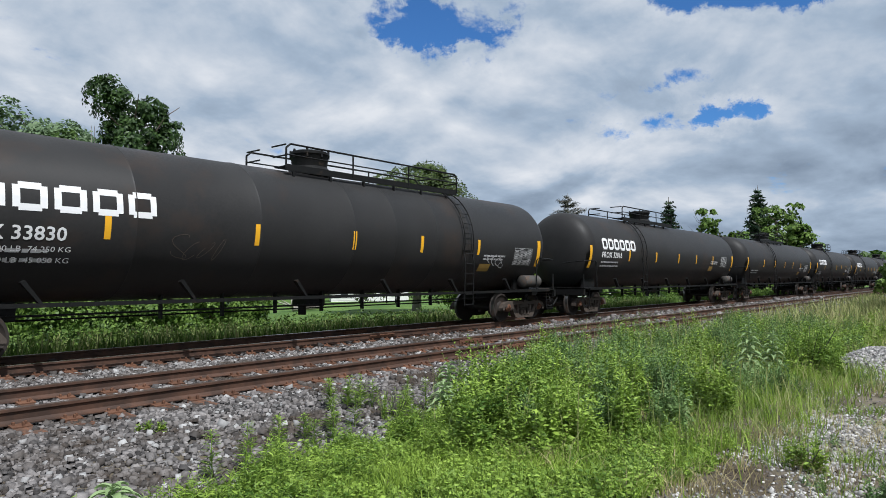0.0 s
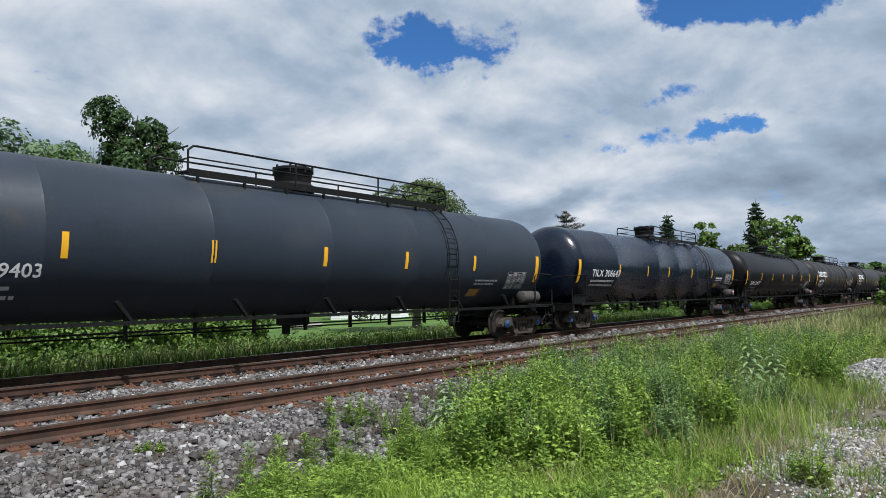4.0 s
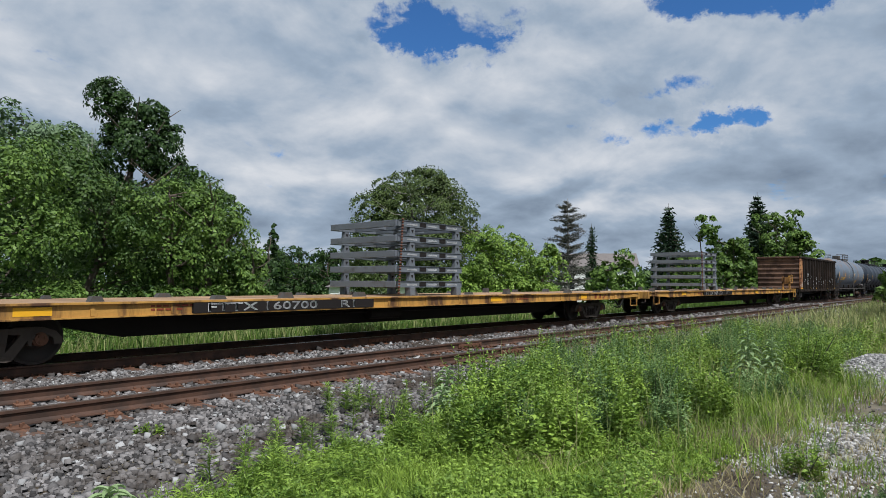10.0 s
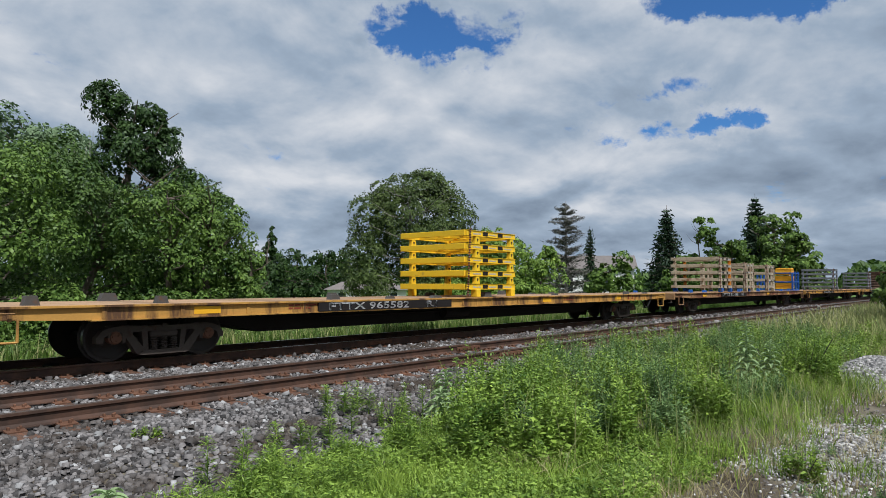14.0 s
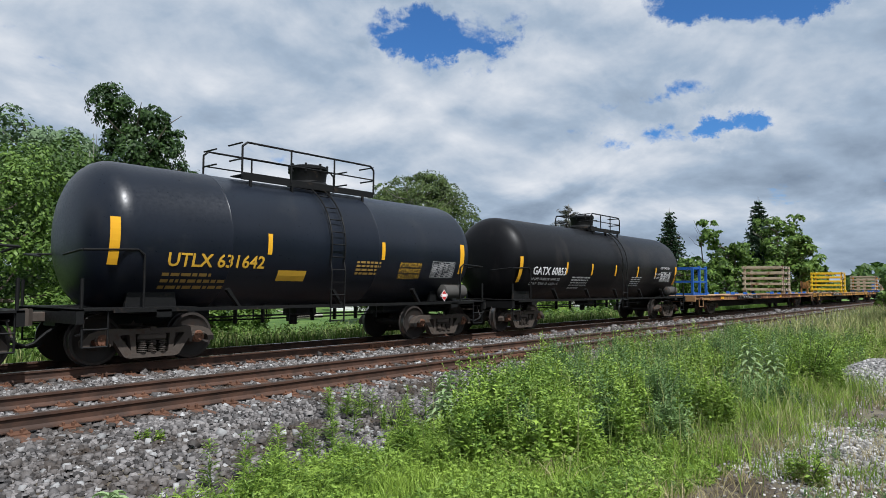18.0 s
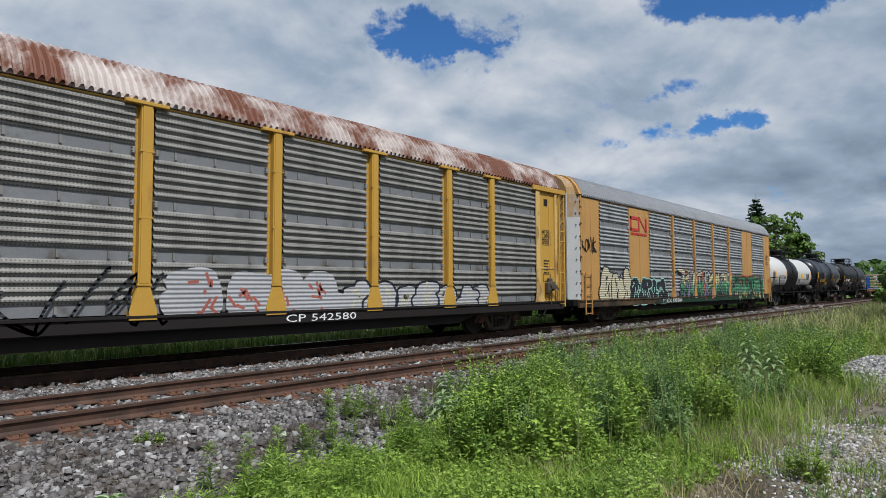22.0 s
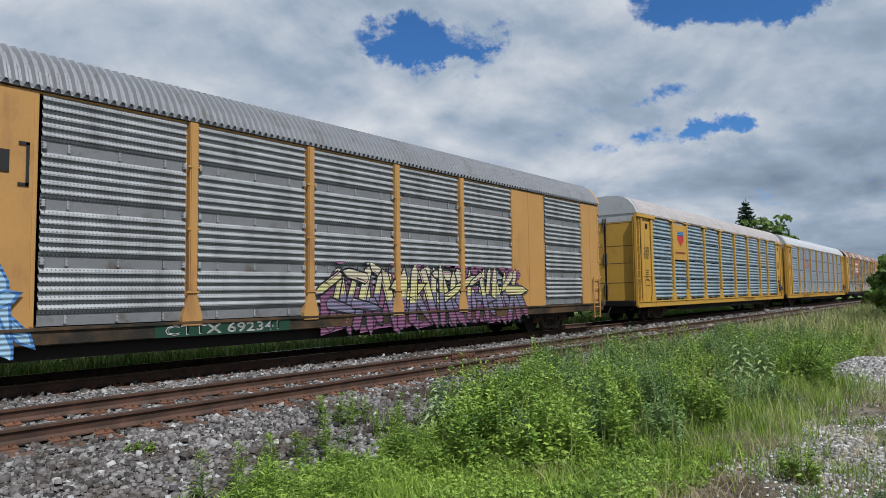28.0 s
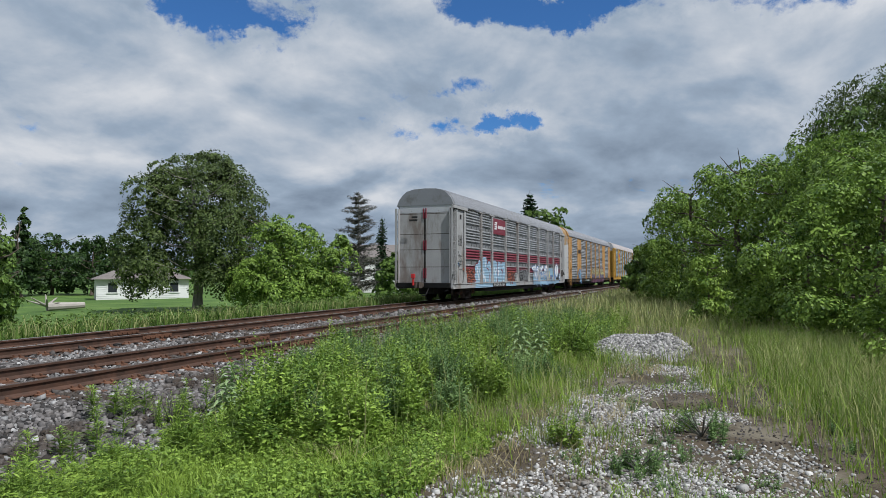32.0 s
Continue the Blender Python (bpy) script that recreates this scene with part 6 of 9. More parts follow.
def tank_cars():
    def std(car, skin, ink="white_ink", number=None, nx=-7.9, nz=2.03, nw=1.75, nh=0.22, tab=6.3, seed=1, half=8.5):
        if number:
            words(car, skin, number, nx, nz, nw, nh, ink, 0.008)
        bars(car, skin, nx, nz - 0.2, (1.5, 1.6), ink if ink != "white_ink" else "pale_ink", 0.06, 0.09, seed)
        table(car, skin, tab, nz - 0.2, 1.0, 0.52, 7, "pale_ink" if ink == "white_ink" else ink)
        bars(car, skin, tab - 1.6, nz + 0.02, (1.1, 1.0), "pale_ink", 0.05, 0.05, seed + 3)
        m = Mesh()
        x = tab - 1.7
        patch(m, skin, x, x + 0.55, nz - 0.42, nz - 0.2, 0.005, 0, 2)
        part("notice_plate", m, M["dull_yellow_ink"], car, "small yellow notice plate")

    for u in (110.8, 91.2, 71.5):
        car, sk = tank_car(u, "black tank car with white maker's mark and yellow reflectors", "dull_tank", strips=(-5.4, -2.6, 0.1, 2.5, 5.0), half=8.2, trucks=7.9, ladder=-3.0, dome=-0.5, plat=(-2.2, 1.2))
        std(car, sk, number=None, seed=4)
        blocks(car, sk, -7.6, 2.5, 3.0, 0.42, 6, "white_ink")
        standing(car, u)
    car, sk = tank_car(51.8, "plain black tank car with a long top walkway", "dull_tank", strips=(-5.4, -2.6, 0.1, 2.5, 5.0), half=8.6, plat=(-3.6, 2.6), ladder=-3.0)
    std(car, sk, number=None, seed=6)
    standing(car, 51.8)
    car, sk = tank_car(31.3, "matt black tank car with white maker's mark and dusty ends", "dull_tank", strips=(-5.4, -2.6, 0.1, 2.5, 5.0), half=8.4, dome=-1.0, plat=(-4.6, 1.0), ladder=-4.1)
    blocks(car, sk, -7.9, 2.52, 3.1, 0.44, 6, "white_ink")
    std(car, sk, number="PROX 32016", nz=2.2, seed=7)
    standing(car, 31.3)
    car, sk = tank_car(10.4, "soot-stained black tank car with large white maker's mark", "dull_tank", ladder=4.5, strips=(-5.5, -2.5, 0.2, 2.6, 5.1), seams=(-5.0, -2.4, 0.2, 1.6, 3.2, 4.6))
    blocks(car, sk, -8.2, 2.5, 3.6, 0.46, 6, "white_ink")
    std(car, sk, number="PROX 33830", nz=2.04, seed=8, tab=7.0)
    words(car, sk, "LD LMT 163700 LB  74 250 KG", -7.95, 1.86, 1.9, 0.085, "white_ink")
    words(car, sk, "LT WT  99300 LB  45 050 KG", -7.95, 1.68, 1.9, 0.085, "white_ink")
    scribble(car, sk, -4.3, -3.2, 1.75, 2.25, "truck", 5, 4, 0.012)
    scribble(car, sk, 5.6, 6.5, 1.75, 2.15, "pale_ink", 9, 4, 0.02)
    placard(car, -9.0, 1.25, -1.0)
    standing(car, 10.4)
    car, sk = tank_car(-9.85, "matt black tank car with white stencils and a red placard", "black_tank", trucks=8.0, strips=(-5.7, -3.0, -0.2, 2.5, 5.4), cap="cap_blue", plat=(-2.0, 4.9))
    std(car, sk, number="SHPX 224177", nz=1.76, seed=9, tab=7.0, nw=2.1)
    placard(car, 8.15, 1.3, -1.52)
    standing(car, -9.85)
    car, sk = tank_car(-30.5, "glossy dark blue-black tank car with white stencils", "blue_tank", half=8.95, trucks=8.5, strips=(-6.0, -3.2, -0.8, 2.2, 5.2), cap="cap_blue", seams=(-6.2, -2.0, 0.4, 2.8, 5.6))
    std(car, sk, number="TILX 306647", nz=2.03, nw=2.4, nh=0.26, nx=-8.35, seed=10, tab=7.5)
    words(car, sk, "LD LMT 163000 LB  73950 KG", -8.3, 1.82, 1.9, 0.085, "white_ink")
    words(car, sk, "LT WT 100000 LB  45350 KG", -8.3, 1.66, 1.9, 0.085, "white_ink")
    part("white_stripe", patch(Mesh(), sk, 5.9, 6.9, 2.06, 2.14, 0.005, 0, 1), M["white_ink"], car)
    placard(car, 8.7, 1.35, -1.5)
    standing(car, -30.5)
    car, sk = tank_car(-51.6, "slate-grey tank car with a long top walkway", "slate_tank", half=8.9, trucks=8.5, strips=(-5.7, -3.0, -0.2, 2.5, 5.4), plat=(-3.2, 4.9), cap="cap_blue", seams=(-6, -3, 0, 3, 6))
    std(car, sk, number="GATX 219403", nz=1.78, seed=11, tab=7.2, nw=1.9)
    standing(car, -51.6)
    car, sk = tank_car(-71.45, "weathered blue-grey tank car with rust-brown top and yellow lettering", "grey_tank", half=7.3, trucks=6.95, r=1.53, zc=2.52, strips=(-4.5, -2.0, 0.8, 3.6), low="grey_steel", box_dome=True, dome=0.1, plat=(-1.3, 1.9), ladder=-0.5)
    words(car, sk, "UTLX 205870", -6.7, 1.88, 2.3, 0.26, "yellow_ink", 0.012)
    bars(car, sk, -6.75, 1.7, (1.2, 0.0, 1.9, 1.9), "dull_yellow_ink", 0.06, 0.07, 12)
    table(car, sk, 5.7, 1.8, 0.75, 0.5, 7, "pale_ink")
    m = Mesh()
    patch(m, sk, 2.3, 3.0, 1.6, 1.85, 0.005, 0, 2)
    part("notice_plate", m, M["yellow_ink"], car, "yellow emergency notice plate")
    bars(car, sk, -2.4, 2.78, (0.6, 0.5, 0.6), "pale_ink", 0.04, 0.04, 13)
    bars(car, sk, 0.9, 2.5, (0.8,), "white_ink", 0.07, 0.04, 14)
    standing(car, -71.45)
    car, sk = tank_car(-246.8, "matt black tank car with bold white lettering", "black_tank", half=6.45, trucks=6.2, r=1.45, zc=2.36, strips=(-3.9, -2.0, 0.0, 2.1, 4.0), dome=-0.15, plat=(-0.9, 1.7), ladder=0.6, rail_h=0.58, strip_z=(1.9, 2.33))
    words(car, sk, "GATX 60853", -6.1, 1.86, 2.15, 0.26, "white_ink", 0.012)
    words(car, sk, "LD LMT 190300 LB  86300 KG", -6.1, 1.68, 1.85, 0.085, "white_ink")
    words(car, sk, "LT WT  72700  LB  33000 KG", -6.1, 1.52, 1.85, 0.085, "white_ink")
    bars(car, sk, -3.4, 1.78, (1.35, 1.3, 1.3, 1.3, 0.8), "pale_ink", 0.05, 0.045, 15)
    bars(car, sk, 1.6, 1.85, (1.0, 0.9, 0.95, 0.9, 0.9), "pale_ink", 0.045, 0.04, 16)
    words(car, sk, "DOT-SP 21134", 4.55, 2.28, 1.0, 0.1, "white_ink")
    words(car, sk, "SR 13449", 3.95, 2.0, 0.6, 0.09, "white_ink")
    words(car, sk, "SR 13450", 3.92, 1.85, 0.6, 0.09, "white_ink")
    table(car, sk, 4.6, 1.72, 1.15, 0.42, 7, "white_ink")
    standing(car, -246.8)
    car, sk = tank_car(-261.35, "shiny black short tank car with yellow stencils", "night_tank", half=4.7, trucks=4.2, r=1.46, zc=2.38, strips=(-1.9, 1.45), dome=0.2, plat=(-2.2, 1.7), ladder=-0.1, rail_h=0.7, seams=(-2.8, 1.3))
    words(car, sk, "UTLX 631642", -4.1, 1.8, 2.1, 0.25, "yellow_ink", 0.012)
    bars(car, sk, -4.15, 1.62, (1.0, 1.4, 1.4), "dull_yellow_ink", 0.06, 0.06, 17)
    m = Mesh()
    patch(m, sk, -1.6, -0.85, 1.55, 1.78, 0.005, 0, 2)
    part("notice_plate", m, M["yellow_ink"], car, "yellow emergency notice plate")
    bars(car, sk, 0.6, 2.0, (0.8, 0.8, 0.7, 0.75), "dull_yellow_ink", 0.05, 0.04, 18)
    words(car, sk, "POTASSIUM", 2.1, 1.95, 0.8, 0.11, "yellow_ink")
    words(car, sk, "HYDROXIDE", 2.1, 1.8, 0.8, 0.11, "yellow_ink")
    words(car, sk, "SOLUTION", 2.1, 1.65, 0.8, 0.11, "yellow_ink")
    table(car, sk, 3.35, 1.7, 0.95, 0.42, 7, "pale_ink")
    placard(car, 3.75, 1.2, -1.5)
    standing(car, -261.35)
    car, sk = tank_car(-274.2, "white tank car with a black middle band and black underside", "white_tank", half=5.4, trucks=5.05, r=1.36, zc=2.3, strips=(-2.9, 1.05), dome=0.1, plat=(-2.0, 1.5), ladder=-1.2, rail_h=0.74, band=(-2.7, 0.72, 1.6), cap="cap_blue")
    words(car, sk, "OLNX 712367", -5.0, 1.98, 2.0, 0.22, "black_ink", 0.01)
    words(car, sk, "LD LMT 195900 LB  88860 KG", -4.95, 1.78, 1.75, 0.085, "black_ink")
    words(car, sk, "LT  WT   67100 LB  30440 KG", -4.95, 1.62, 1.75, 0.085, "black_ink")
    m = Mesh()
    patch(m, sk, 1.75, 2.45, 2.0, 2.4, 0.005, 0, 3)
    part("notice_plate", m, M["yellow_ink"], car, "yellow emergency notice plate")
    words(car, sk, "POTASSIUM HYDROXIDE SOLUTION", 2.0, 1.9, 1.8, 0.11, "black_ink")
    bars(car, sk, 0.95, 1.95, (0.8, 0.7, 0.8, 0.9), "black_ink", 0.04, 0.04, 19)
    table(car, sk, 3.6, 1.95, 0.95, 0.45, 8, "black_ink")
    standing(car, -274.2)


def gondola():
    u = -88.55
    car = thing("gondola_car", pose(u, TRACK_Y, 0), "dark rusty high-sided gondola car with white graffiti tags", "gondola car", "freight train")
    L, y, z0, z1 = 7.4, 1.5, 0.95, 3.55
    for s in (-1, 1):
        part("side_wall", Mesh().box(-L, L, min(s * y, s * (y - 0.06)), max(s * y, s * (y - 0.06)), z0, z1 - 0.1), M["gondola"], car, "dark rust-brown steel side")
        part("top_chord", Mesh().box(-L - 0.05, L + 0.05, s * y - 0.1, s * y + 0.1, z1 - 0.14, z1 + 0.03, bevel=0.03), M["gondola"], car)
        part("side_sill", Mesh().box(-L - 0.05, L + 0.05, s * y - 0.08, s * y + 0.09, z0 - 0.12, z0 + 0.08, bevel=0.015), M["gondola"], car)
        for k, x in enumerate((-6.23, -5.19, -4.04, -2.98, -1.98, -1.03, -0.05, 0.92, 1.9, 2.85, 3.82, 4.88, 5.9)):
            m = Mesh()
            a, b = s * y, s * (y + 0.11)
            m.prism([(x - 0.09, a), (x - 0.055, b), (x + 0.055, b), (x + 0.09, a)], "z", z0 - 0.08, z1 - 0.14)
            m.box(x - 0.13, x + 0.13, min(a, s * (y + 0.03)), max(a, s * (y + 0.03)), z0 - 0.05, z1 - 0.2)
            for q in range(7):
                zz = z0 + 0.15 + q * 0.36
                for dx in (-0.11, 0.11):
                    m.rod((x + dx, s * (y + 0.02), zz), (x + dx, s * (y + 0.05), zz), 0.018, 6)
            part("side_post", m, M["gondola"], car)
    for s in (-1, 1):
        prof = []
        n = 7
        for k in range(n * 6 + 1):
            z = z0 + (z1 - z0 - 0.1) * k / (n * 6)
            prof.append((s * (L - 0.02 + 0.07 * (0.5 - 0.5 * math.cos(2 * math.pi * k / 6))), z))
        m = Mesh()
        nn = len(prof)
        m.add([(x, yy, z) for yy in (-y + 0.03, y - 0.03) for x, z in prof], [(i, i + 1, nn + i + 1, nn + i) for i in range(nn - 1)])
        m.box(min(s * L, s * (L - 0.08)), max(s * L, s * (L - 0.08)), -y + 0.03, y - 0.03, z0, z1 - 0.05)
        m.box(min(s * L, s * (L + 0.14)), max(s * L, s * (L + 0.14)), -y, y, z1 - 0.12, z1 + 0.02, bevel=0.02)
        part("end_wall", m, M["rib_rust"], car, "corrugated rusty end wall")
        e = Mesh().box(min(s * L, s * (L + 0.3)), max(s * L, s * (L + 0.3)), -1.4, 1.4, z0 - 0.2, z0 + 0.06, bevel=0.02)
        part("end_sill", e, M["gondola"], car)
        for yy in (-y - 0.06,):
            g = Mesh()
            for k in range(7):
                zz = 1.2 + k * 0.34
                g.rod((s * (L - 0.5), yy, zz), (s * (L - 0.02), yy, zz), 0.014, 6)
            part("grab_irons", g, M["gondola"], car)
        st = Mesh()
        for dx in (0.05, 0.5):
            st.rod((s * (L - dx), -y, z0), (s * (L - dx), -y, 0.42), 0.02, 6)
        st.rod((s * (L - 0.05), -y, 0.42), (s * (L - 0.5), -y, 0.42), 0.02, 6)
        part("step", st, M["grey_steel"], car)
        coupler(car, s * (L + 0.2), s)
        truck(car, s * 5.95)
    sk = Skin(y=-1.505)
    part("corner_plate", Mesh().box(-L, -6.4, -1.535, -1.5, z0 - 0.02, z1 - 0.14), M["gondola_patch"], car, "peeling orange corner plate")
    part("floor", Mesh().box(-L, L, -1.44, 1.44, z0, z0 + 0.08), M["rib_rust"], car)
    part("centre_sill", Mesh().box(-L, L, -0.3, 0.3, 0.62, z0).box(-3, 3, -0.5, -0.42, 0.55, 0.62).rod((-4, -0.6, 0.7), (4, -0.6, 0.7), 0.03, 6), M["black_steel"], car)
    for x in (-6.75, -3.6, -1.55, 1.1, 3.3, 6.4):
        part("reflector", Mesh().box(x - 0.24, x + 0.24, -1.512 - (0.03 if x < -6.4 else 0), -1.502, 1.0, 1.13), M["yellow_refl"], car, "yellow reflective strip")
    words(car, sk, "CMBX", -5.05, 2.02, 0.85, 0.24, "white_ink", 0.012)
    words(car, sk, "1000", -5.05, 1.68, 0.8, 0.24, "white_ink", 0.012)
    words(car, sk, "04", -3.95, 1.72, 0.4, 0.2, "white_ink", 0.012)
    for k, (a, b, c, d, mm, w) in enumerate([(-6.15, -5.3, 1.35, 1.85, "white_ink", 0.03), (-5.05, -4.15, 1.38, 1.62, "white_ink", 0.05), (-3.95, -3.1, 1.85, 2.2, "white_ink", 0.035), (-2.9, -2.1, 1.55, 1.8, "pale_ink", 0.03), (-1.9, -1.15, 1.75, 2.05, "white_ink", 0.035),
                                             (-1.8, -0.2, 1.3, 1.7, "pale_ink", 0.035), (0.1, 0.8, 1.3, 2.0, "pale_ink", 0.03), (1.0, 1.7, 1.3, 1.8, "pale_ink", 0.03), (2.0, 2.75, 1.3, 2.05, "pale_ink", 0.035), (3.0, 3.7, 1.4, 1.75, "dull_yellow_ink", 0.025), (4.0, 4.75, 1.3, 1.75, "white_ink", 0.025), (5.0, 5.8, 1.3, 1.95, "pale_ink", 0.03), (-7.25, -6.5, 1.2, 1.5, "white_ink", 0.03)]):
        scribble(car, Skin(y=-1.54) if a < -6.4 else sk, a, b, c, d, mm, 40 + k, 4, w)
    bars(car, sk, 5.0, 2.75, (0.4, 0.4, 0.4, 0.4, 0.4), "pale_ink", 0.045, 0.05, 21)
    bars(car, sk, -2.9, 1.35, (0.6, 0.7, 0.6, 0.6), "pale_ink", 0.05, 0.06, 22)
    standing(car, u)


def stack(at, label, mat, layers=5, length=2.4, width=2.6, step=0.4, post=None, tall=False, blue_feet=False, seed=1):
    """Layers of welded steel shipping frames, stacked on a flat car's deck and chained down."""
    o = thing("shipping_frames", at, label, "shipping frames", "loads on the flat cars")
    rng = random.Random(seed)
    for k in range(layers):
        z = 0.22 + k * step
        m = Mesh()
        h = 0.17
        for y in (0.0, width):
            m.box(0, length, y - 0.05, y + 0.05, z, z + h, bevel=0.008)
            m.box(0, length, y - 0.07, y + 0.07, z + h - 0.012, z + h)
            m.box(0, length, y - 0.07, y + 0.07, z, z + 0.012)
        for q in (0.0, 0.33, 0.66, 1.0):
            x = q * length
            m.box(x - 0.05, x + 0.05, 0, width, z, z + h, bevel=0.008)
        m.box(0.2, length - 0.2, width * 0.48, width * 0.54, z + 0.02, z + h - 0.02)
        m.prism([(0.1, 0.1), (0.2, 0.05), (length - 0.1, width - 0.1), (length - 0.2, width - 0.05)], "z", z + 0.05, z + 0.1)
        part("frame_layer", m, M[mat], o)
        slots = Mesh()
        for q in (0.36, 0.67):
            part("fork_slot", Mesh().box(q * length - 0.13, q * length + 0.13, -0.056, -0.04, z + 0.025, z + h - 0.03), M["deck_dark"], o)
        for q, w in ((0.2, 0.2), (0.51, 0.2), (0.83, 0.22)):
            for i in range(9):
                x = q * length + w * (i / 4.5 - 1)
                slots.box(x, x + w * 0.15, -0.058, -0.052, z + 0.05, z + 0.05 + rng.uniform(0.03, 0.05))
        part("stencil_bars", slots, M["pale_ink"], o)
        for x in (0.42, length - 0.32):
            for y in (0.0, width):
                p = Mesh()
                p.prism([(x - 0.02, z + h), (x + 0.22, z + h), (x + 0.18, z + step), (x + 0.02, z + step)], "y", y - 0.06, y + 0.06)
                p.add([(x + 0.05, y - 0.064, z + h + 0.16), (x + 0.15, y - 0.064, z + h + 0.16), (x + 0.1, y - 0.064, z + h + 0.06)], [(0, 1, 2)], 1)
                if k < layers - 1 or not tall:
                    if k < layers - 1:
                        part("stacking_post", p, [M[post if post and x > 1 else mat], M["deck_dark"]], o)
        if tall:
            for x in (0.05, length * 0.3, length * 0.62, length - 0.05):
                for y in (0.0, width):
                    part("upright", Mesh().box(x - 0.05, x + 0.05, y - 0.1, y - 0.0, z - 0.05, z + (step + rng.uniform(0.0, 0.1) if k < layers - 1 else 0.22), bevel=0.008), M[mat], o)
    for x in (0.4, length - 0.32):
        for y in (0.0, width):
            part("foot", Mesh().box(x, x + 0.2, y - 0.12, y + 0.1, 0, 0.23, bevel=0.01), M["frame_blue" if blue_feet else mat], o)
    c = Mesh()
    for k in range(26):
        z = 0.05 + k * (layers * step) / 26
        c.turned([(z, 0.02), (z + 0.03, 0.035), (z + 0.06, 0.02)], 6, 0, "z", (0.12 - 0.25 * (1 - k / 26), -0.1 - 0.1 * (1 - k / 26)))
    part("tie_chain", c, M["chain"], o, "rusty tie-down chain")
    return o


def flat_car(u, label, mat, front_post=False, seed=1, name=None):
    car = thing("flat_car", pose(u, TRACK_Y, 0), label, "flat car", "freight train")
    L = 13.55
    rng = random.Random(seed)
    for s in (-1, 1):
        y = s * 1.45
        m = Mesh()
        # side sill: shallow at the ends, with rolled lips
        m.prism([(-L, 0.86), (-L + 2.0, 0.8), (L - 2.0, 0.8), (L, 0.86), (L, 1.04), (-L, 1.04)], "y", y - 0.04, y + 0.04)
        m.box(-L, L, y - 0.1, y + 0.1, 1.02, 1.055)
        m.box(-L + 2, L - 2, y - 0.08, y + 0.08, 0.785, 0.81)
        part("side_sill", m, M[mat], car, "faded orange-yellow side sill")
        n = 19
        for k in range(n):
            x = -L + 0.8 + (2 * L - 1.6) * k / (n - 1)
            part("sill_bracket", Mesh().prism([(x - 0.03, 0.82), (x + 0.03, 0.82), (x + 0.045, 1.02), (x - 0.045, 1.02)], "y", y + s * 0.03, y + s * 0.055), M[mat], car)
        for x in (-L + 0.6, L - 0.6):
            a = Mesh()
            a.pipe([(x - 0.3, y + s * 0.1, 0.86), (x - 0.3, y + s * 0.1, 0.5), (x + 0.3, y + s * 0.1, 0.5), (x + 0.3, y + s * 0.1, 0.86)], 0.022, 6)
            a.pipe([(x - 0.25, y + s * 0.12, 0.95), (x + 0.25, y + s * 0.12, 0.95)], 0.016, 6)
            part("step", a, M[mat], car)
    # deck of planks
    n = 44
    w = L / n - 0.006
    pm = cached("plank", lambda: Mesh().box(-w, w, -1.4, 1.4, 1.0, 1.06, bevel=0.008).data("deck_plank", M["deck_wood"]))
    for k in range(n):
        part("deck_plank", pm, None, car, at=pose(-L + 2 * L * (k + 0.5) / n, 0, rng.uniform(-0.005, 0.004), 0, 0, rng.uniform(-0.1, 0.1)))
    c = Mesh()
    c.prism([(-L + 1.2, 0.78), (-L + 4.2, 0.78), (-L + 6.0, 0.36), (L - 6.0, 0.36), (L - 4.2, 0.78), (L - 1.2, 0.78), (L, 0.99), (-L, 0.99)], "y", -0.5, 0.5)
    bearer = cached("bearer", lambda: Mesh().box(-0.05, 0.05, -1.42, 1.42, 0.84, 0.985).data("cross_bearer", M["deck_dark"]))
    for k in range(15):
        part("cross_bearer", bearer, None, car, at=pose(-L + 1.5 + (2 * L - 3) * k / 14, 0, 0))
    c.rod((-6, -0.75, 0.66), (6, -0.75, 0.66), 0.03, 8).rod((-1.5, -0.8, 0.62), (-0.4, -0.8, 0.62), 0.16, 14)
    part("centre_sill", c, M["deck_dark"], car, "dark fish-belly centre sill")
    for s in (-1, 1):
        e = Mesh().box(min(s * L, s * (L + 0.12)), max(s * L, s * (L + 0.12)), -1.5, 1.5, 0.74, 1.06, bevel=0.02)
        part("end_sill", e, M[mat], car)
        coupler(car, s * (L + 0.0), s, "truck")
        truck(car, s * 10.05)
    if front_post:
        h = Mesh()
        for y in (-1.2, -0.75):
            h.box(L - 0.5, L - 0.38, y - 0.06, y + 0.06, 1.05, 2.05, bevel=0.01)
        h.box(L - 0.5, L - 0.38, -1.25, -0.7, 1.45, 1.6).box(L - 0.52, L - 0.36, -1.1, -0.85, 1.6, 1.95)
        h.pipe([(L - 0.6, -1.35, 1.5), (L - 0.6, -1.35, 2.1), (L - 0.2, -1.35, 2.1), (L - 0.2, -1.35, 1.5), (L - 0.6, -1.35, 1.5)], 0.018, 6)
        part("brake_stand", h, M["flat_yellow"], car, "yellow hand-brake stand")
    # hold-down sockets and folded hitch gear on the deck
    for k in range(13):
        x = -L + 1.2 + (2 * L - 2.4) * k / 12 + rng.uniform(-0.3, 0.3)
        for y in (-1.15, 1.15):
            if rng.random() < 0.8:
                w, h = rng.uniform(0.08, 0.2), rng.uniform(0.06, 0.2)
                part("deck_socket", Mesh().prism([(x - w, 1.05), (x + w, 1.05), (x + w * 0.6, 1.05 + h), (x - w * 0.6, 1.05 + h)], "y", y - 0.09, y + 0.09), M["frame_blue" if mat == "flat_tan" else "grey_steel"], car)
    sk = Skin(y=-1.492)
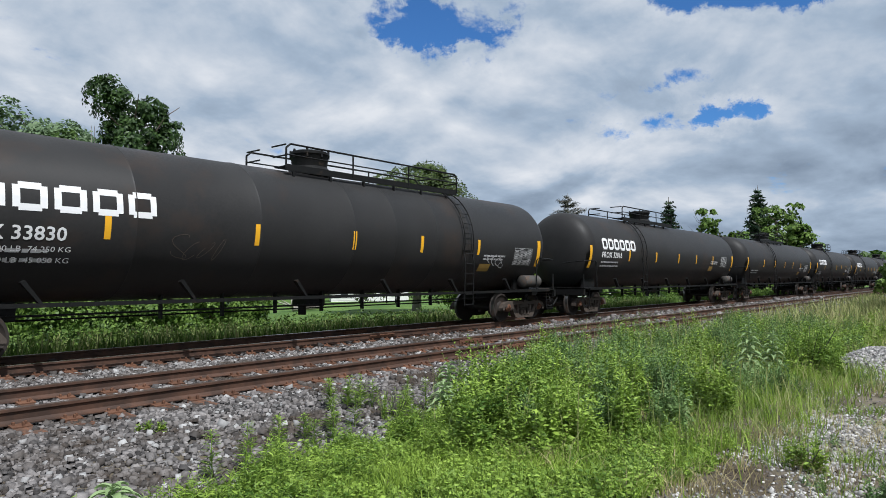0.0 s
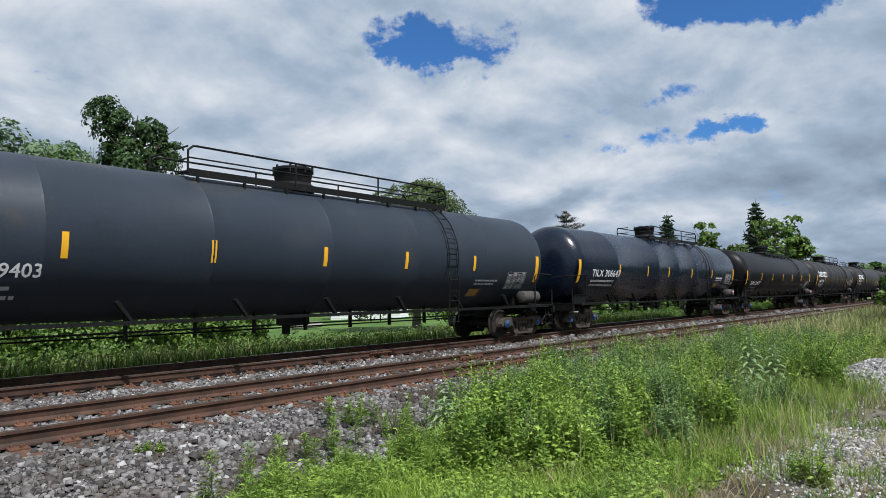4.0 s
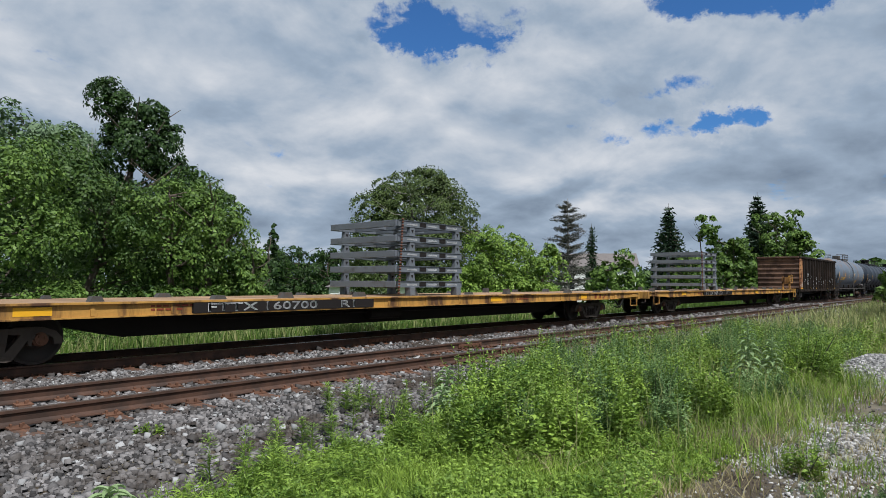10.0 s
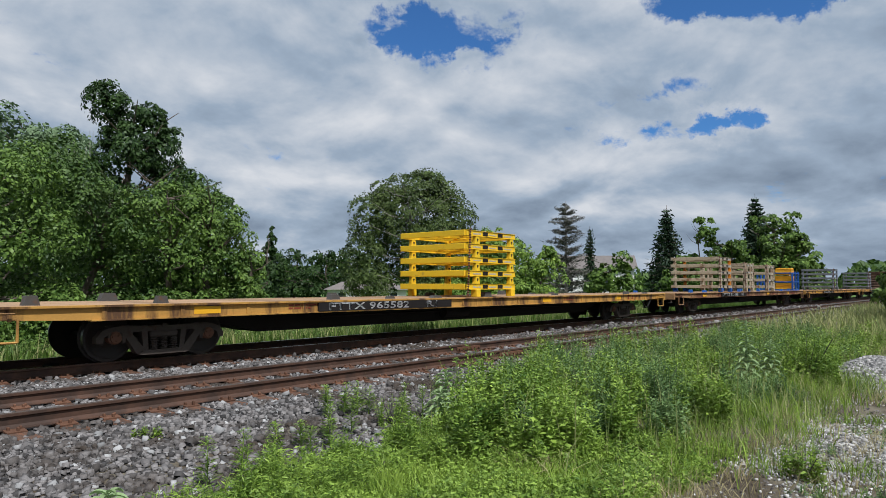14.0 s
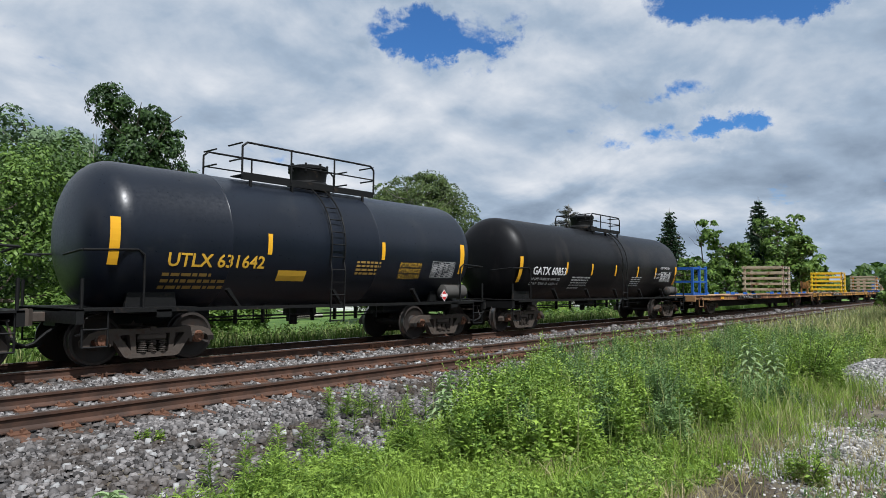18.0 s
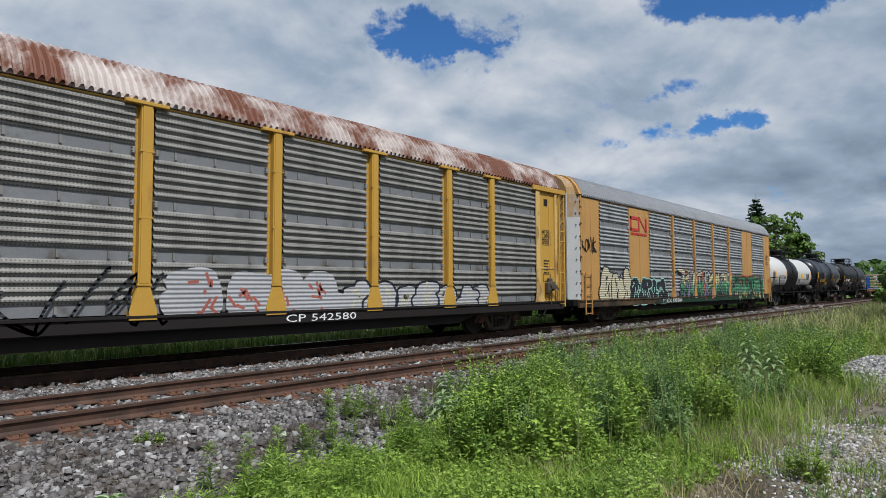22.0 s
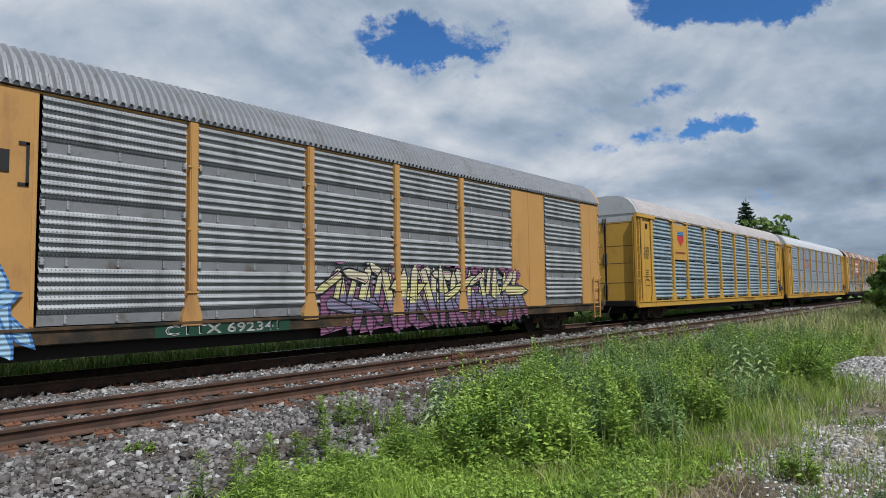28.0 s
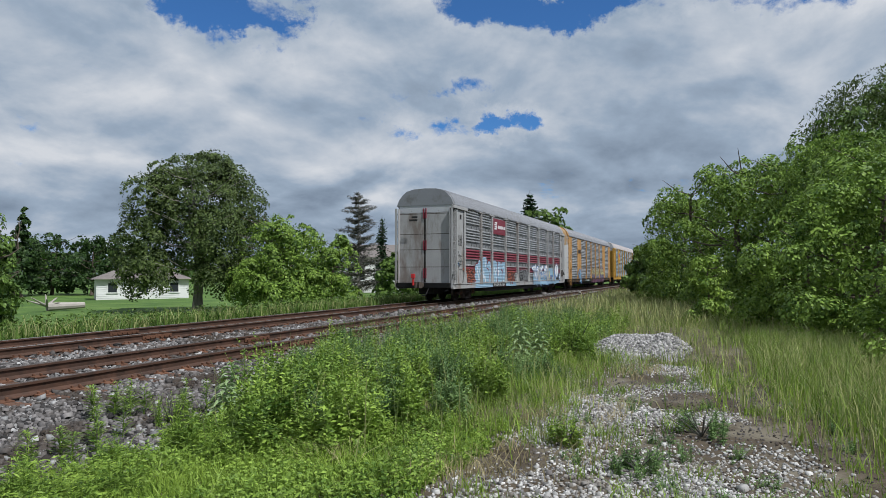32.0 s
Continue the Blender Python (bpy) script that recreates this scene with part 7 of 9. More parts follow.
    for x in (-9.4, -4.8, 3.2, 8.7):
        part("reflector", patch(Mesh(), sk, x - 0.28, x + 0.28, 0.85, 0.99, 0.003, 0, 1), M["yellow_refl"], car, "bright yellow reflective patch")
    tx = -6.4
    part("dark_panel", Mesh().box(tx - 0.3, tx + 4.4, -1.545, -1.489, 0.815, 1.01), M["deck_dark"], car)
    s2 = Skin(y=-1.547)
    if name:
        words(car, s2, name, tx, 0.835, 2.65, 0.16, "white_ink", 0.006)
        words(car, s2, "R1", tx + 3.35, 0.84, 0.42, 0.15, "white_ink", 0.006)
    bars(car, sk, 4.3, 0.95, (0.7, 0.7), "brown_ink", 0.035, 0.03, seed)
    bars(car, sk, -7.5, 0.95, (0.8, 0.6), "brown_ink", 0.035, 0.03, seed + 1)
    # the owner's mark as plain brown bars
    m = Mesh()
    for a, b in ((9.6, 9.75), (9.95, 10.1)):
        patch(m, sk, a, b, 0.84, 1.0, 0.004, 0, 1)
    patch(m, sk, 9.5, 9.88, 0.97, 1.01, 0.004, 0, 1)
    m.add([sk.at(10.25, 0.84, 0.004), sk.at(10.35, 0.84, 0.004), sk.at(10.6, 1.01, 0.004), sk.at(10.5, 1.01, 0.004)], [(0, 1, 2, 3)])
    part("owner_mark", m, M["brown_ink"], car)
    standing(car, u)
    return car


def flats_and_loads():
    DECK = 1.062
    flats = [(-110.9, "yellow flat car with an upright brake stand, carrying grey frames", "flat_yellow", True, "FTTX 965132"), (-139.2, "orange-yellow flat car carrying grey steel frames", "flat_yellow", False, "FTTX 160700"),
             (-167.5, "rust-stained tan flat car with blue sockets, carrying cream frames", "flat_tan", False, "FTTX 975088"), (-195.95, "faded yellow flat car carrying bright yellow frames", "flat_yellow", False, "FTTX 965582"),
             (-224.4, "rusty tan flat car with blue sockets and a brake stand", "flat_tan", True, "FTTX 970012")]
    for k, (u, lab, mat, post, name) in enumerate(flats):
        flat_car(u, lab, mat, post, 30 + k, name)

    def load(u, x, **kw):
        o = stack(pose(u + x, TRACK_Y - 1.25, DECK), **kw)
        LOADS.append((o, u + x, TRACK_Y - 1.25, DECK))

    grey = "stack of grey galvanised steel shipping frames on a flat car"
    load(-110.9, -6.5, label=grey, mat="galv", seed=1, length=2.62, step=0.41)
    load(-139.2, -0.9, label=grey, mat="galv", seed=2, length=2.65)
    load(-167.5, -6.5, label="stack of cream steel frames with orange stacking posts", mat="rack_tan", post="orange_post", blue_feet=True, seed=3)
    load(-167.5, -1.65, label="stack of cream steel frames with tall uprights", mat="rack_tan", layers=4, step=0.45, tall=True, seed=4, length=2.15)
    load(-167.5, 3.42, label="stack of cream steel frames with tall uprights", mat="rack_tan", layers=4, step=0.45, tall=True, seed=5, length=2.15)
    load(-195.95, -1.0, label="stack of bright yellow steel shipping frames on a flat car", mat="rack_yellow", seed=6, length=2.55)
    load(-224.4, 4.5, label="stack of cream steel frames chained to a flat car", mat="rack_tan", seed=7, length=2.5)

    def cage(u, x, length, z1, label):
        o = thing("steel_cage", pose(u + x, TRACK_Y - 1.25, DECK), label, "steel cage", "loads on the flat cars")
        for px in (0.0, length * 0.5, length):
            for y in (0.0, 2.5):
                part("post", Mesh().box(px - 0.06, px + 0.06, y - 0.06, y + 0.06, 0, z1 + (0.12 if px else 0), bevel=0.01), M["frame_blue"], o)
        for z in (0.05, z1 * 0.5, z1):
            for y in (0.0, 2.5):
                part("rail", Mesh().box(0, length, y - 0.04, y + 0.04, z - 0.045, z + 0.045), M["frame_blue"], o)
            for px in (0.0, length):
                part("rail", Mesh().box(px - 0.04, px + 0.04, 0, 2.5, z - 0.045, z + 0.045), M["frame_blue"], o)
        LOADS.append((o, u + x, TRACK_Y - 1.25, DECK))
        return o

    cage(-167.5, 11.3, 1.95, 1.35, "blue steel cage standing round an amber crate")
    cage(-224.4, -13.3, 2.0, 1.4, "empty blue steel cage on the flat car's end")
    o = thing("crate", pose(-167.5 + 11.38, TRACK_Y - 1.15, DECK), "amber ribbed crate in three tiers", "crate", "loads on the flat cars")
    for k in range(3):
        z = 0.08 + k * 0.57
        m = Mesh().box(0, 0.85, 0, 1.1, z, z + 0.5, bevel=0.015)
        for q in range(5):
            zz = z + 0.04 + q * 0.095
            m.box(-0.03, 0.88, -0.03, 1.13, zz, zz + 0.05, bevel=0.01)
        part("tier", m, M["crate_amber"], o)
    for x in (0.05, 0.6):
        part("skid", Mesh().box(x, x + 0.1, 0, 1.1, 0, 0.08), M["frame_blue"], o)
    LOADS.append((o, -167.5 + 11.38, TRACK_Y - 1.15, DECK))


LOADS = []


def screen_mesh(w, z0, z1, mat, bands=None, slots=False):
    """A pressed steel side screen in four tiers of horizontal ridges, between plain strips or above narrow dark slots."""
    y, n = -1.50, 4
    per = (z1 - z0) / n
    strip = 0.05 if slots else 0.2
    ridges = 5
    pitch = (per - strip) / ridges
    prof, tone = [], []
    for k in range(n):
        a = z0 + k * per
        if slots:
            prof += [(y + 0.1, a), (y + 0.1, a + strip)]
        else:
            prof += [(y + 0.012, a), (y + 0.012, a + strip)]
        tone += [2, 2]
        for q in range(ridges):
            b = a + strip + q * pitch
            prof += [(y, b), (y, b + pitch * 0.34), (y - 0.046, b + pitch * 0.42), (y - 0.046, b + pitch * 0.58), (y, b + pitch * 0.98)]
            tone += [0] * 5
    prof.append((y, z1))
    m = Mesh().sheet(prof, 0.0, w)
    m.m = [1 if t == 2 else 0 for t in tone[:len(m.f)]]
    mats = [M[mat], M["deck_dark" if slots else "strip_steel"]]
    if bands:
        mats.append(M["maroon"])
        for i, f in enumerate(m.f):
            zc = sum(m.v[j][2] for j in f) / 4
            if any(a < zc < b for a, b in bands):
                m.m[i] = 2
    # bolts on the strips, and the clips that hold the tiers at both edges
    for k in range(n):
        z = z0 + k * per + strip * 0.5
        for q in range(3):
            x = w * (q + 0.5) / 3
            m.box(x - 0.02, x + 0.02, y - 0.02, y + 0.02, z - 0.07, z + 0.07, 0)
        if k:
            for x in (0.0, w - 0.07):
                m.box(x, x + 0.07, y - 0.06, y + 0.01, z - 0.06, z + 0.06, 0, 0.01)
    return m.data("side_screen", mats)


def loft(levels):
    """A closed body through outlines of equal length, each a list of (x, y), at rising heights."""
    m = Mesh()
    n = len(levels[0][1])
    v = [(x, y, z) for z, row in levels for x, y in row]
    f = [(k * n + i, k * n + (i + 1) % n, (k + 1) * n + (i + 1) % n, (k + 1) * n + i) for k in range(len(levels) - 1) for i in range(n)]
    f += [tuple(range(n))[::-1], tuple(range((len(levels) - 1) * n, len(levels) * n))]
    return m.add(v, f)


def bent_doors(car, s, L, door_paint, cap_paint):
    """Folding end doors with chamfered corners that stand out from the car, a grimy middle gap, bolts and edge strips."""
    def outline(q, half):
        p = [(L - 0.02, 1.5), (L + 0.12, 1.5), (L + 0.4, 1.16), (L + 0.4, 0.04)]
        return [(s * x, half * y * q if y > 0.1 else half * y) for x, y in p] + [(s * (L - 0.02), half * 0.04)]
    def body(half, levels):
        return loft([(z, outline(q, half)[::(1 if s * half > 0 else -1)]) for z, q in levels])
    low, top = [(0.96, 1.0), (4.0, 1.0)], [(4.002, 1.0), (4.86, 1.0), (5.14, 0.95), (5.4, 0.82), (5.58, 0.62), (5.66, 0.4)]
    for half in (-1, 1):
        door = part("end_door", body(half, low), M[door_paint], car, "tall folding end door with chamfered edge")
        part("upper_leaf", body(half, top), M[cap_paint], door, "peeling painted upper part of the door")
        for y, z0, z1 in ((1.13, 1.0, 4.9), (0.62, 1.0, 4.9), (0.3, 1.0, 5.2)):
            x = L + 0.405
            part("edge_strip", Mesh().box(min(s * x, s * (x + 0.04)), max(s * x, s * (x + 0.04)), half * y - 0.03, half * y + 0.03, z0, z1, bevel=0.006), M[door_paint], door)
        b = Mesh()
        for k in range(9):
            z = 1.15 + k * 0.43
            b.rod((s * (L + 0.1), half * 1.5, z), (s * (L + 0.1), half * 1.535, z), 0.03, 8)
            b.rod((s * (L + 0.2), half * 1.4, z), (s * (L + 0.23), half * 1.43, z), 0.022, 6)
        part("door_bolts", b, M["truck"], door)
    part("door_gap", Mesh().box(min(s * (L + 0.3), s * (L + 0.408)), max(s * (L + 0.3), s * (L + 0.408)), -0.06, 0.06, 0.98, 5.6), M["rib_rust"], car, "rust-streaked gap between the doors")
    g = Mesh()
    for z in (1.25, 1.75, 2.9):
        g.box(min(s * (L + 0.4), s * (L + 0.48)), max(s * (L + 0.4), s * (L + 0.48)), -0.16, 0.12, z, z + 0.16, bevel=0.02)
    g.rod((s * (L + 0.45), -0.1, 1.05), (s * (L + 0.45), -0.1, 3.2), 0.02, 8)
    part("door_latch", g, M["truck"], car, "rusty latch gear on the door edge")


def flat_doors(car, s, L, door_paint, end_top):
    """Flat end doors with a dark middle gap, seams, lock bars and a pale upper panel."""
    x = s * (L + 0.12)
    e = Mesh()
    half = [(-1.42, 0.98), (-1.42, 4.95), (-1.36, 5.18), (-1.16, 5.43), (-0.92, 5.58), (-0.58, 5.65), (-0.03, 5.68), (-0.03, 0.98)]
    e.prism(half, "x", x - 0.05, x + 0.05)
    part("end_door", e, M[door_paint], car, "tall folding end door")
    e2 = Mesh().prism([(-a, b) for a, b in half][::-1], "x", x - 0.05, x + 0.05)
    part("end_door", e2, M[door_paint], car, "tall folding end door")
    part("door_gap", Mesh().box(x - 0.053, x + 0.053, -0.045, 0.045, 1.0, 5.66), M["deck_dark"], car)
    if end_top:
        t = Mesh().prism([(-1.4, 4.5), (-1.4, 4.95), (-1.34, 5.17), (-1.14, 5.42), (-0.91, 5.56), (-0.57, 5.63), (0.57, 5.63), (0.91, 5.56), (1.14, 5.42), (1.34, 5.17), (1.4, 4.95), (1.4, 4.5)], "x", x + s * 0.05, x + s * 0.056)
        part("end_cap_paint", t, M[end_top], car)
    for z in (1.75, 2.62, 3.4, 4.42):
        for y0, y1 in ((-1.38, -0.06), (0.06, 1.38)):
            part("door_seam", Mesh().box(x + s * 0.049 - 0.004, x + s * 0.049 + 0.004, y0, y1, z, z + 0.025), M["truck"], car)
    for y in (-0.12, 0.12):
        lk = Mesh()
        for zz in (1.2, 2.6, 4.2):
            lk.rod((x + s * 0.07, y * 0.5, zz), (x + s * 0.07, y * 0.5, zz + 0.5), 0.035, 8)
        part("door_lock_bar", lk, M["maroon" if door_paint == "rack_grey" else "truck"], car)
    rb = Mesh()
    for y in (-1.3, -0.75, 0.75, 1.3):
        for q in range(9):
            rb.box(x + s * 0.05, x + s * 0.062, y - 0.02, y + 0.02, 1.2 + q * 0.42, 1.24 + q * 0.42)
    part("door_rivets", rb, M[door_paint], car)


def autorack(u, label, paint, screen, roof, panels, solids, end_paint=None, end_top=None, sill="flat_yellow", bands=None, sill_skin=None, roof_end=None, closed=False, door_paint=None):
    car = thing("autorack_car", pose(u, TRACK_Y, 0), label, "autorack car", "freight train")
    L = 13.0
    Z0, Z1 = 0.97, 4.76
    solids = [(max(a, -L), min(b, L)) for a, b in solids]
    end_paint = end_paint or paint
    door_paint = door_paint or end_paint
    for s in (-1, 1):
        part("side_sill", Mesh().box(-L - 0.25, L + 0.25, s * 1.5 - 0.07, s * 1.5 + 0.07, 0.66, 0.92, bevel=0.02).box(-L - 0.25, L + 0.25, s * 1.5 - 0.1, s * 1.5 + 0.1, 0.9, 0.95), M[sill], car, "deep side sill of the flat car below")
        part("top_rail", Mesh().box(-L, L, s * 1.46 - 0.06, s * 1.46 + 0.06, Z1 - 0.02, Z1 + 0.02, bevel=0.01), M[paint], car)
        # dark strip added for the shadow line beneath the overlapping roof edge
        part("eave_channel", Mesh().box(-L, L, s * 1.47 - 0.04, s * 1.47 + 0.04, Z1 + 0.02, Z1 + 0.045), M["deck_dark"], car)
        part("eave_angle", Mesh().box(-L, L, s * 1.53 - 0.035, s * 1.53 + 0.035, Z1 + 0.03, Z1 + 0.115, bevel=0.006), M[roof], car, "folded edge of the roof sheet")
        for a, b in panels:
            w = round(b - a, 2)
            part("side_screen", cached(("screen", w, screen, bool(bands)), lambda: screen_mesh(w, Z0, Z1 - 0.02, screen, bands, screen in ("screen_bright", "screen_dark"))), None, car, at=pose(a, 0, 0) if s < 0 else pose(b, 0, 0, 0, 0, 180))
        edges = sorted({e for p in panels for e in p})
        for a, b in solids:
            m = Mesh().box(a, b, s * 1.5 - 0.03, s * 1.5 + 0.03, Z0 - 0.05, Z1, bevel=0.008)
            plate = part("side_plate", m, M[paint], car)
            seam = cached(("seam", paint), lambda: Mesh().box(-0.02, 0.02, -0.01, 0.01, Z0, Z1 - 0.05).data("seam_strip", M[paint]))
            for x in (a + 0.05, (a + b) / 2, b - 0.05):
                part("seam_strip", seam, None, plate, at=pose(x, s * 1.53, 0))
        done = []
        for (a, b), (c, d) in zip(sorted(panels), sorted(panels)[1:]):
            if c - b < 0.7:
                done.append((b, c))
        for b, c in done:
            x = (b + c) / 2
            m = Mesh()
            h, e = (0.085, 0.2) if closed else (0.11, 0.25)
            m.prism([(x - e, Z0 - 0.1), (x - e, Z0 + 0.06), (x - h, Z0 + 0.5), (x - h, Z1), (x + h, Z1), (x + h, Z0 + 0.5), (x + e, Z0 + 0.06), (x + e, Z0 - 0.1)], "y", s * 1.535 - 0.06, s * 1.535 + 0.06)
            m.box(x - h * 0.75, x + h * 0.75, s * 1.6 - 0.012, s * 1.6 + 0.012, Z0 + 0.55, Z1 - 0.02)
            if not closed:
                m.box(x - 0.4, x + 0.4, s * 1.56 - 0.07, s * 1.56 + 0.07, Z1 - 0.03, Z1 + 0.035, bevel=0.008)
            post = part("side_post", m, M[paint], car)
            if s < 0:
                clip = cached(("clip", paint), lambda: Mesh().box(-0.13, 0.13, -0.02, 0.02, 0, 0.035).data("post_clip", M[paint]))
                for q in range(3):
                    part("post_clip", clip, None, post, at=pose(x, s * 1.595, Z0 + 0.51 + q * 1.2))
            g = Mesh().box(b, c, s * 1.46 - 0.01, s * 1.46 + 0.01, Z0, Z1)
            part("post_backing", g, M[paint], car)
    # ribbed roof, arched to a flat crest
    arch = [(-1.57, 4.86), (-1.53, 4.96), (-1.43, 5.18), (-1.22, 5.44), (-0.98, 5.6), (-0.62, 5.69), (0.0, 5.72), (0.62, 5.69), (0.98, 5.6), (1.22, 5.44), (1.43, 5.18), (1.53, 4.96), (1.57, 4.86)]
    n = int(2 * L / 0.0375)
    v, f = [], []
    for i in range(n + 1):
        x = -L + 2 * L * i / n
        up = 0.065 if (i // 2) % 2 else 0.0
        for y, z in arch:
            v.append((x, y * (1 + up * 0.4), z + up - 0.065))
    k = len(arch)
    for i in range(n):
        for j in range(k - 1):
            f.append((i * k + j, i * k + j + 1, (i + 1) * k + j + 1, (i + 1) * k + j))
    part("roof", cached(("roof", roof), lambda: Mesh().add(v, f).data("roof", M[roof])), None, car, "ribbed arched roof sheet")
    # ends: folding doors, corner ladders, gusset plates
    for s in (-1, 1):
        if closed:
            bent_doors(car, s, L, door_paint, "peel_tan")
        else:
            flat_doors(car, s, L, door_paint, end_top)
        g = Mesh()
        g.add([(s * L, y * 1.0, z) for y, z in arch] + [(s * L, -1.5, 4.7), (s * L, 1.5, 4.7)], [(0, 1, 2, 3, 4, 5, 6, 7, 8, 9, 10, 11, 12, 14, 13)])
        g.prism([(yy * 0.99, zz - 0.01) for yy, zz in arch] , "x", min(s * L, s * (L + 0.2)), max(s * L, s * (L + 0.2)))
        part("roof_end", g, M[roof_end or end_top or end_paint], car)
        for y in (-1, 1):
            a, b = s * (L - 0.0), s * (L + 0.36)
            lo, hi = min(a, b), max(a, b)
            if closed:
                # smooth corner plate with a short ladder at its foot
                part("corner_plate", Mesh().box(min(s * (L - 0.02), s * (L + 0.08)), max(s * (L - 0.02), s * (L + 0.08)), y * 1.49 - 0.04, y * 1.49 + 0.04, 0.92, 4.84, bevel=0.01), M[paint], car)
                l = Mesh()
                c = s * (L - 0.35)
                for q in (-0.24, 0.24):
                    l.box(c + q - 0.02, c + q + 0.02, y * 1.6 - 0.02, y * 1.6 + 0.02, 0.4, 1.95)
                for q in range(5):
                    l.rod((c - 0.24, y * 1.6, 0.45 + q * 0.36), (c + 0.24, y * 1.6, 0.45 + q * 0.36), 0.016, 6)
                part("corner_ladder", l, M[paint], car, "short corner ladder")
                hk = Mesh()
                for q in range(6):
                    hk.box(s * (L + 0.06) - 0.05, s * (L + 0.06) + 0.05, y * 1.54 - 0.02, y * 1.54 + 0.02, 1.3 + q * 0.62, 1.38 + q * 0.62, bevel=0.006)
                part("door_hinge", hk, M[paint], car)
                continue
            l = Mesh()
            l.box(lo - 0.02, lo + 0.05, y * 1.52 - 0.05, y * 1.52 + 0.05, 0.75, 4.72).box(hi - 0.05, hi + 0.02, y * 1.52 - 0.05, y * 1.52 + 0.05, 0.75, 4.72)
            for q in range(11):
                zz = 0.85 + q * 0.36
                l.rod((lo, y * 1.56, zz), (hi, y * 1.56, zz), 0.016, 6)
            part("corner_ladder", l, M[paint], car, "tall corner ladder")
            # V-bent pipes added in place of the rungs' shadows on the backing
            br = Mesh()
            for q in range(10):
                zz, mid = 0.98 + q * 0.37, (lo + hi) / 2
                br.pipe([(lo + 0.05, y * 1.47, zz + 0.12), (mid, y * 1.44, zz), (hi - 0.05, y * 1.47, zz + 0.12)], 0.012, 5)
            part("ladder_brace", br, M[paint], car)
            part("ladder_backing", Mesh().box(lo, hi, y * 1.40 - 0.015, y * 1.40 + 0.015, 0.95, 4.7), M[paint], car)
            if y < 0:
                # stencilled frames on the end plate
                e0 = Skin(y=-1.533)
                c = s * (L - 0.8)
                table(car, e0, c - 0.28, 2.85, 0.52, 0.5, 4, "black_ink")
                bars(car, e0, c - 0.2, 2.3, (0.4, 0.34, 0.4, 0.3, 0.38), "black_ink", 0.04, 0.06, int(abs(u)) % 50)
                fr = Mesh()
                for a0, a1, b0, b1 in ((-0.24, 0.24, 1.62, 1.64), (-0.24, 0.24, 1.86, 1.88), (-0.24, -0.22, 1.62, 1.88), (0.22, 0.24, 1.62, 1.88)):
                    patch(fr, e0, c + a0, c + a1, b0, b1, 0.006, 0, 1)
                part("stencil_frame", fr, M["black_ink"], car)
                for x0, x1 in ((L - 1.5, L - 1.27), (L - 0.3, L - 0.16)):
                    part("gate_post", Mesh().box(min(s * x0, s * x1), max(s * x0, s * x1), -1.585, -1.531, 0.95, 4.68, bevel=0.01), M[end_paint], car)
                part("gusset", Mesh().prism([(s * (L - 1.62), 0.95), (s * (L - 1.05), 0.95), (s * (L - 1.27), 1.5), (s * (L - 1.5), 1.5)], "y", -1.6, -1.585), M[end_paint], car)
                part("plate_lip", Mesh().box(min(s * (L - 1.26), s * (L - 0.31)), max(s * (L - 1.26), s * (L - 0.31)), -1.55, -1.531, 2.05, 2.09), M[end_paint], car)
                part("gate_slot", Mesh().box(min(s * (L - 0.15), s * (L - 0.02)), max(s * (L - 0.15), s * (L - 0.02)), -1.537, -1.531, 1.1, 4.6), M["deck_dark"], car, "dark slot beside the ladder")
                part("peep_hole", Mesh().box(min(s * (L - 0.95), s * (L - 0.72)), max(s * (L - 0.95), s * (L - 0.72)), -1.54, -1.531, 4.18, 4.42, bevel=0.002), M["deck_dark"], car)
                if s > 0:
                    c = L - 0.72
                    bk = Mesh().box(c - 0.15, c + 0.15, -1.72, -1.531, 1.3, 1.62, bevel=0.04).turned([(-1.76, 0.06), (-1.75, 0.13), (-1.7, 0.14)], 14, 0, "y", (c, 1.47))
                    bk.box(c - 0.1, c + 0.1, -1.66, -1.531, 1.6, 1.74, bevel=0.03).rod((c + 0.1, -1.7, 1.55), (c + 0.36, -1.72, 1.35), 0.025, 8).rod((c + 0.2, -1.7, 1.5), (c + 0.2, -1.7, 1.36), 0.04, 8)
                    bk.box(c - 0.24, c - 0.14, -1.68, -1.531, 1.2, 1.58, bevel=0.02)
                    part("hand_brake", bk, M["truck" if end_paint != "rack_grey" else "grey_steel"], car, "grimy hand-brake gear on the end plate", True)
                    ch = Mesh()
                    for q in range(7):
                        ch.box(c - (0.03 if q % 2 else 0.012), c + (0.03 if q % 2 else 0.012), -1.66, -1.64, 0.86 + q * 0.06, 0.93 + q * 0.06)
                    part("brake_chain", ch, M["truck"], car)
        if not closed:
            part("header_beam", Mesh().box(min(s * (L - 1.7), s * (L + 0.36)), max(s * (L - 1.7), s * (L + 0.36)), -1.62, -1.5, 4.66, 4.82, bevel=0.01), M[paint], car)
        p = Mesh().box(min(s * L, s * (L + 0.5)), max(s * L, s * (L + 0.5)), -1.45, 1.45, 0.72, 0.97, bevel=0.02)
        part("end_sill", p, M["black_steel"], car)
        coupler(car, s * (L + 0.3), s)
        truck(car, s * 10.0)
    part("floor", Mesh().box(-L, L, -1.42, 1.42, 0.9, 0.97), M["deck_dark"], car)
    for s in (-1, 1):
        part("lower_sill", Mesh().prism([(-L, 0.7), (-8.6, 0.68), (-7.6, 0.42), (7.6, 0.42), (8.6, 0.68), (L, 0.7), (L, 0.9), (-L, 0.9)], "y", s * 1.36 - 0.05, s * 1.36 + 0.05), M["deck_dark"], car, "dark lower edge of the car's underframe")
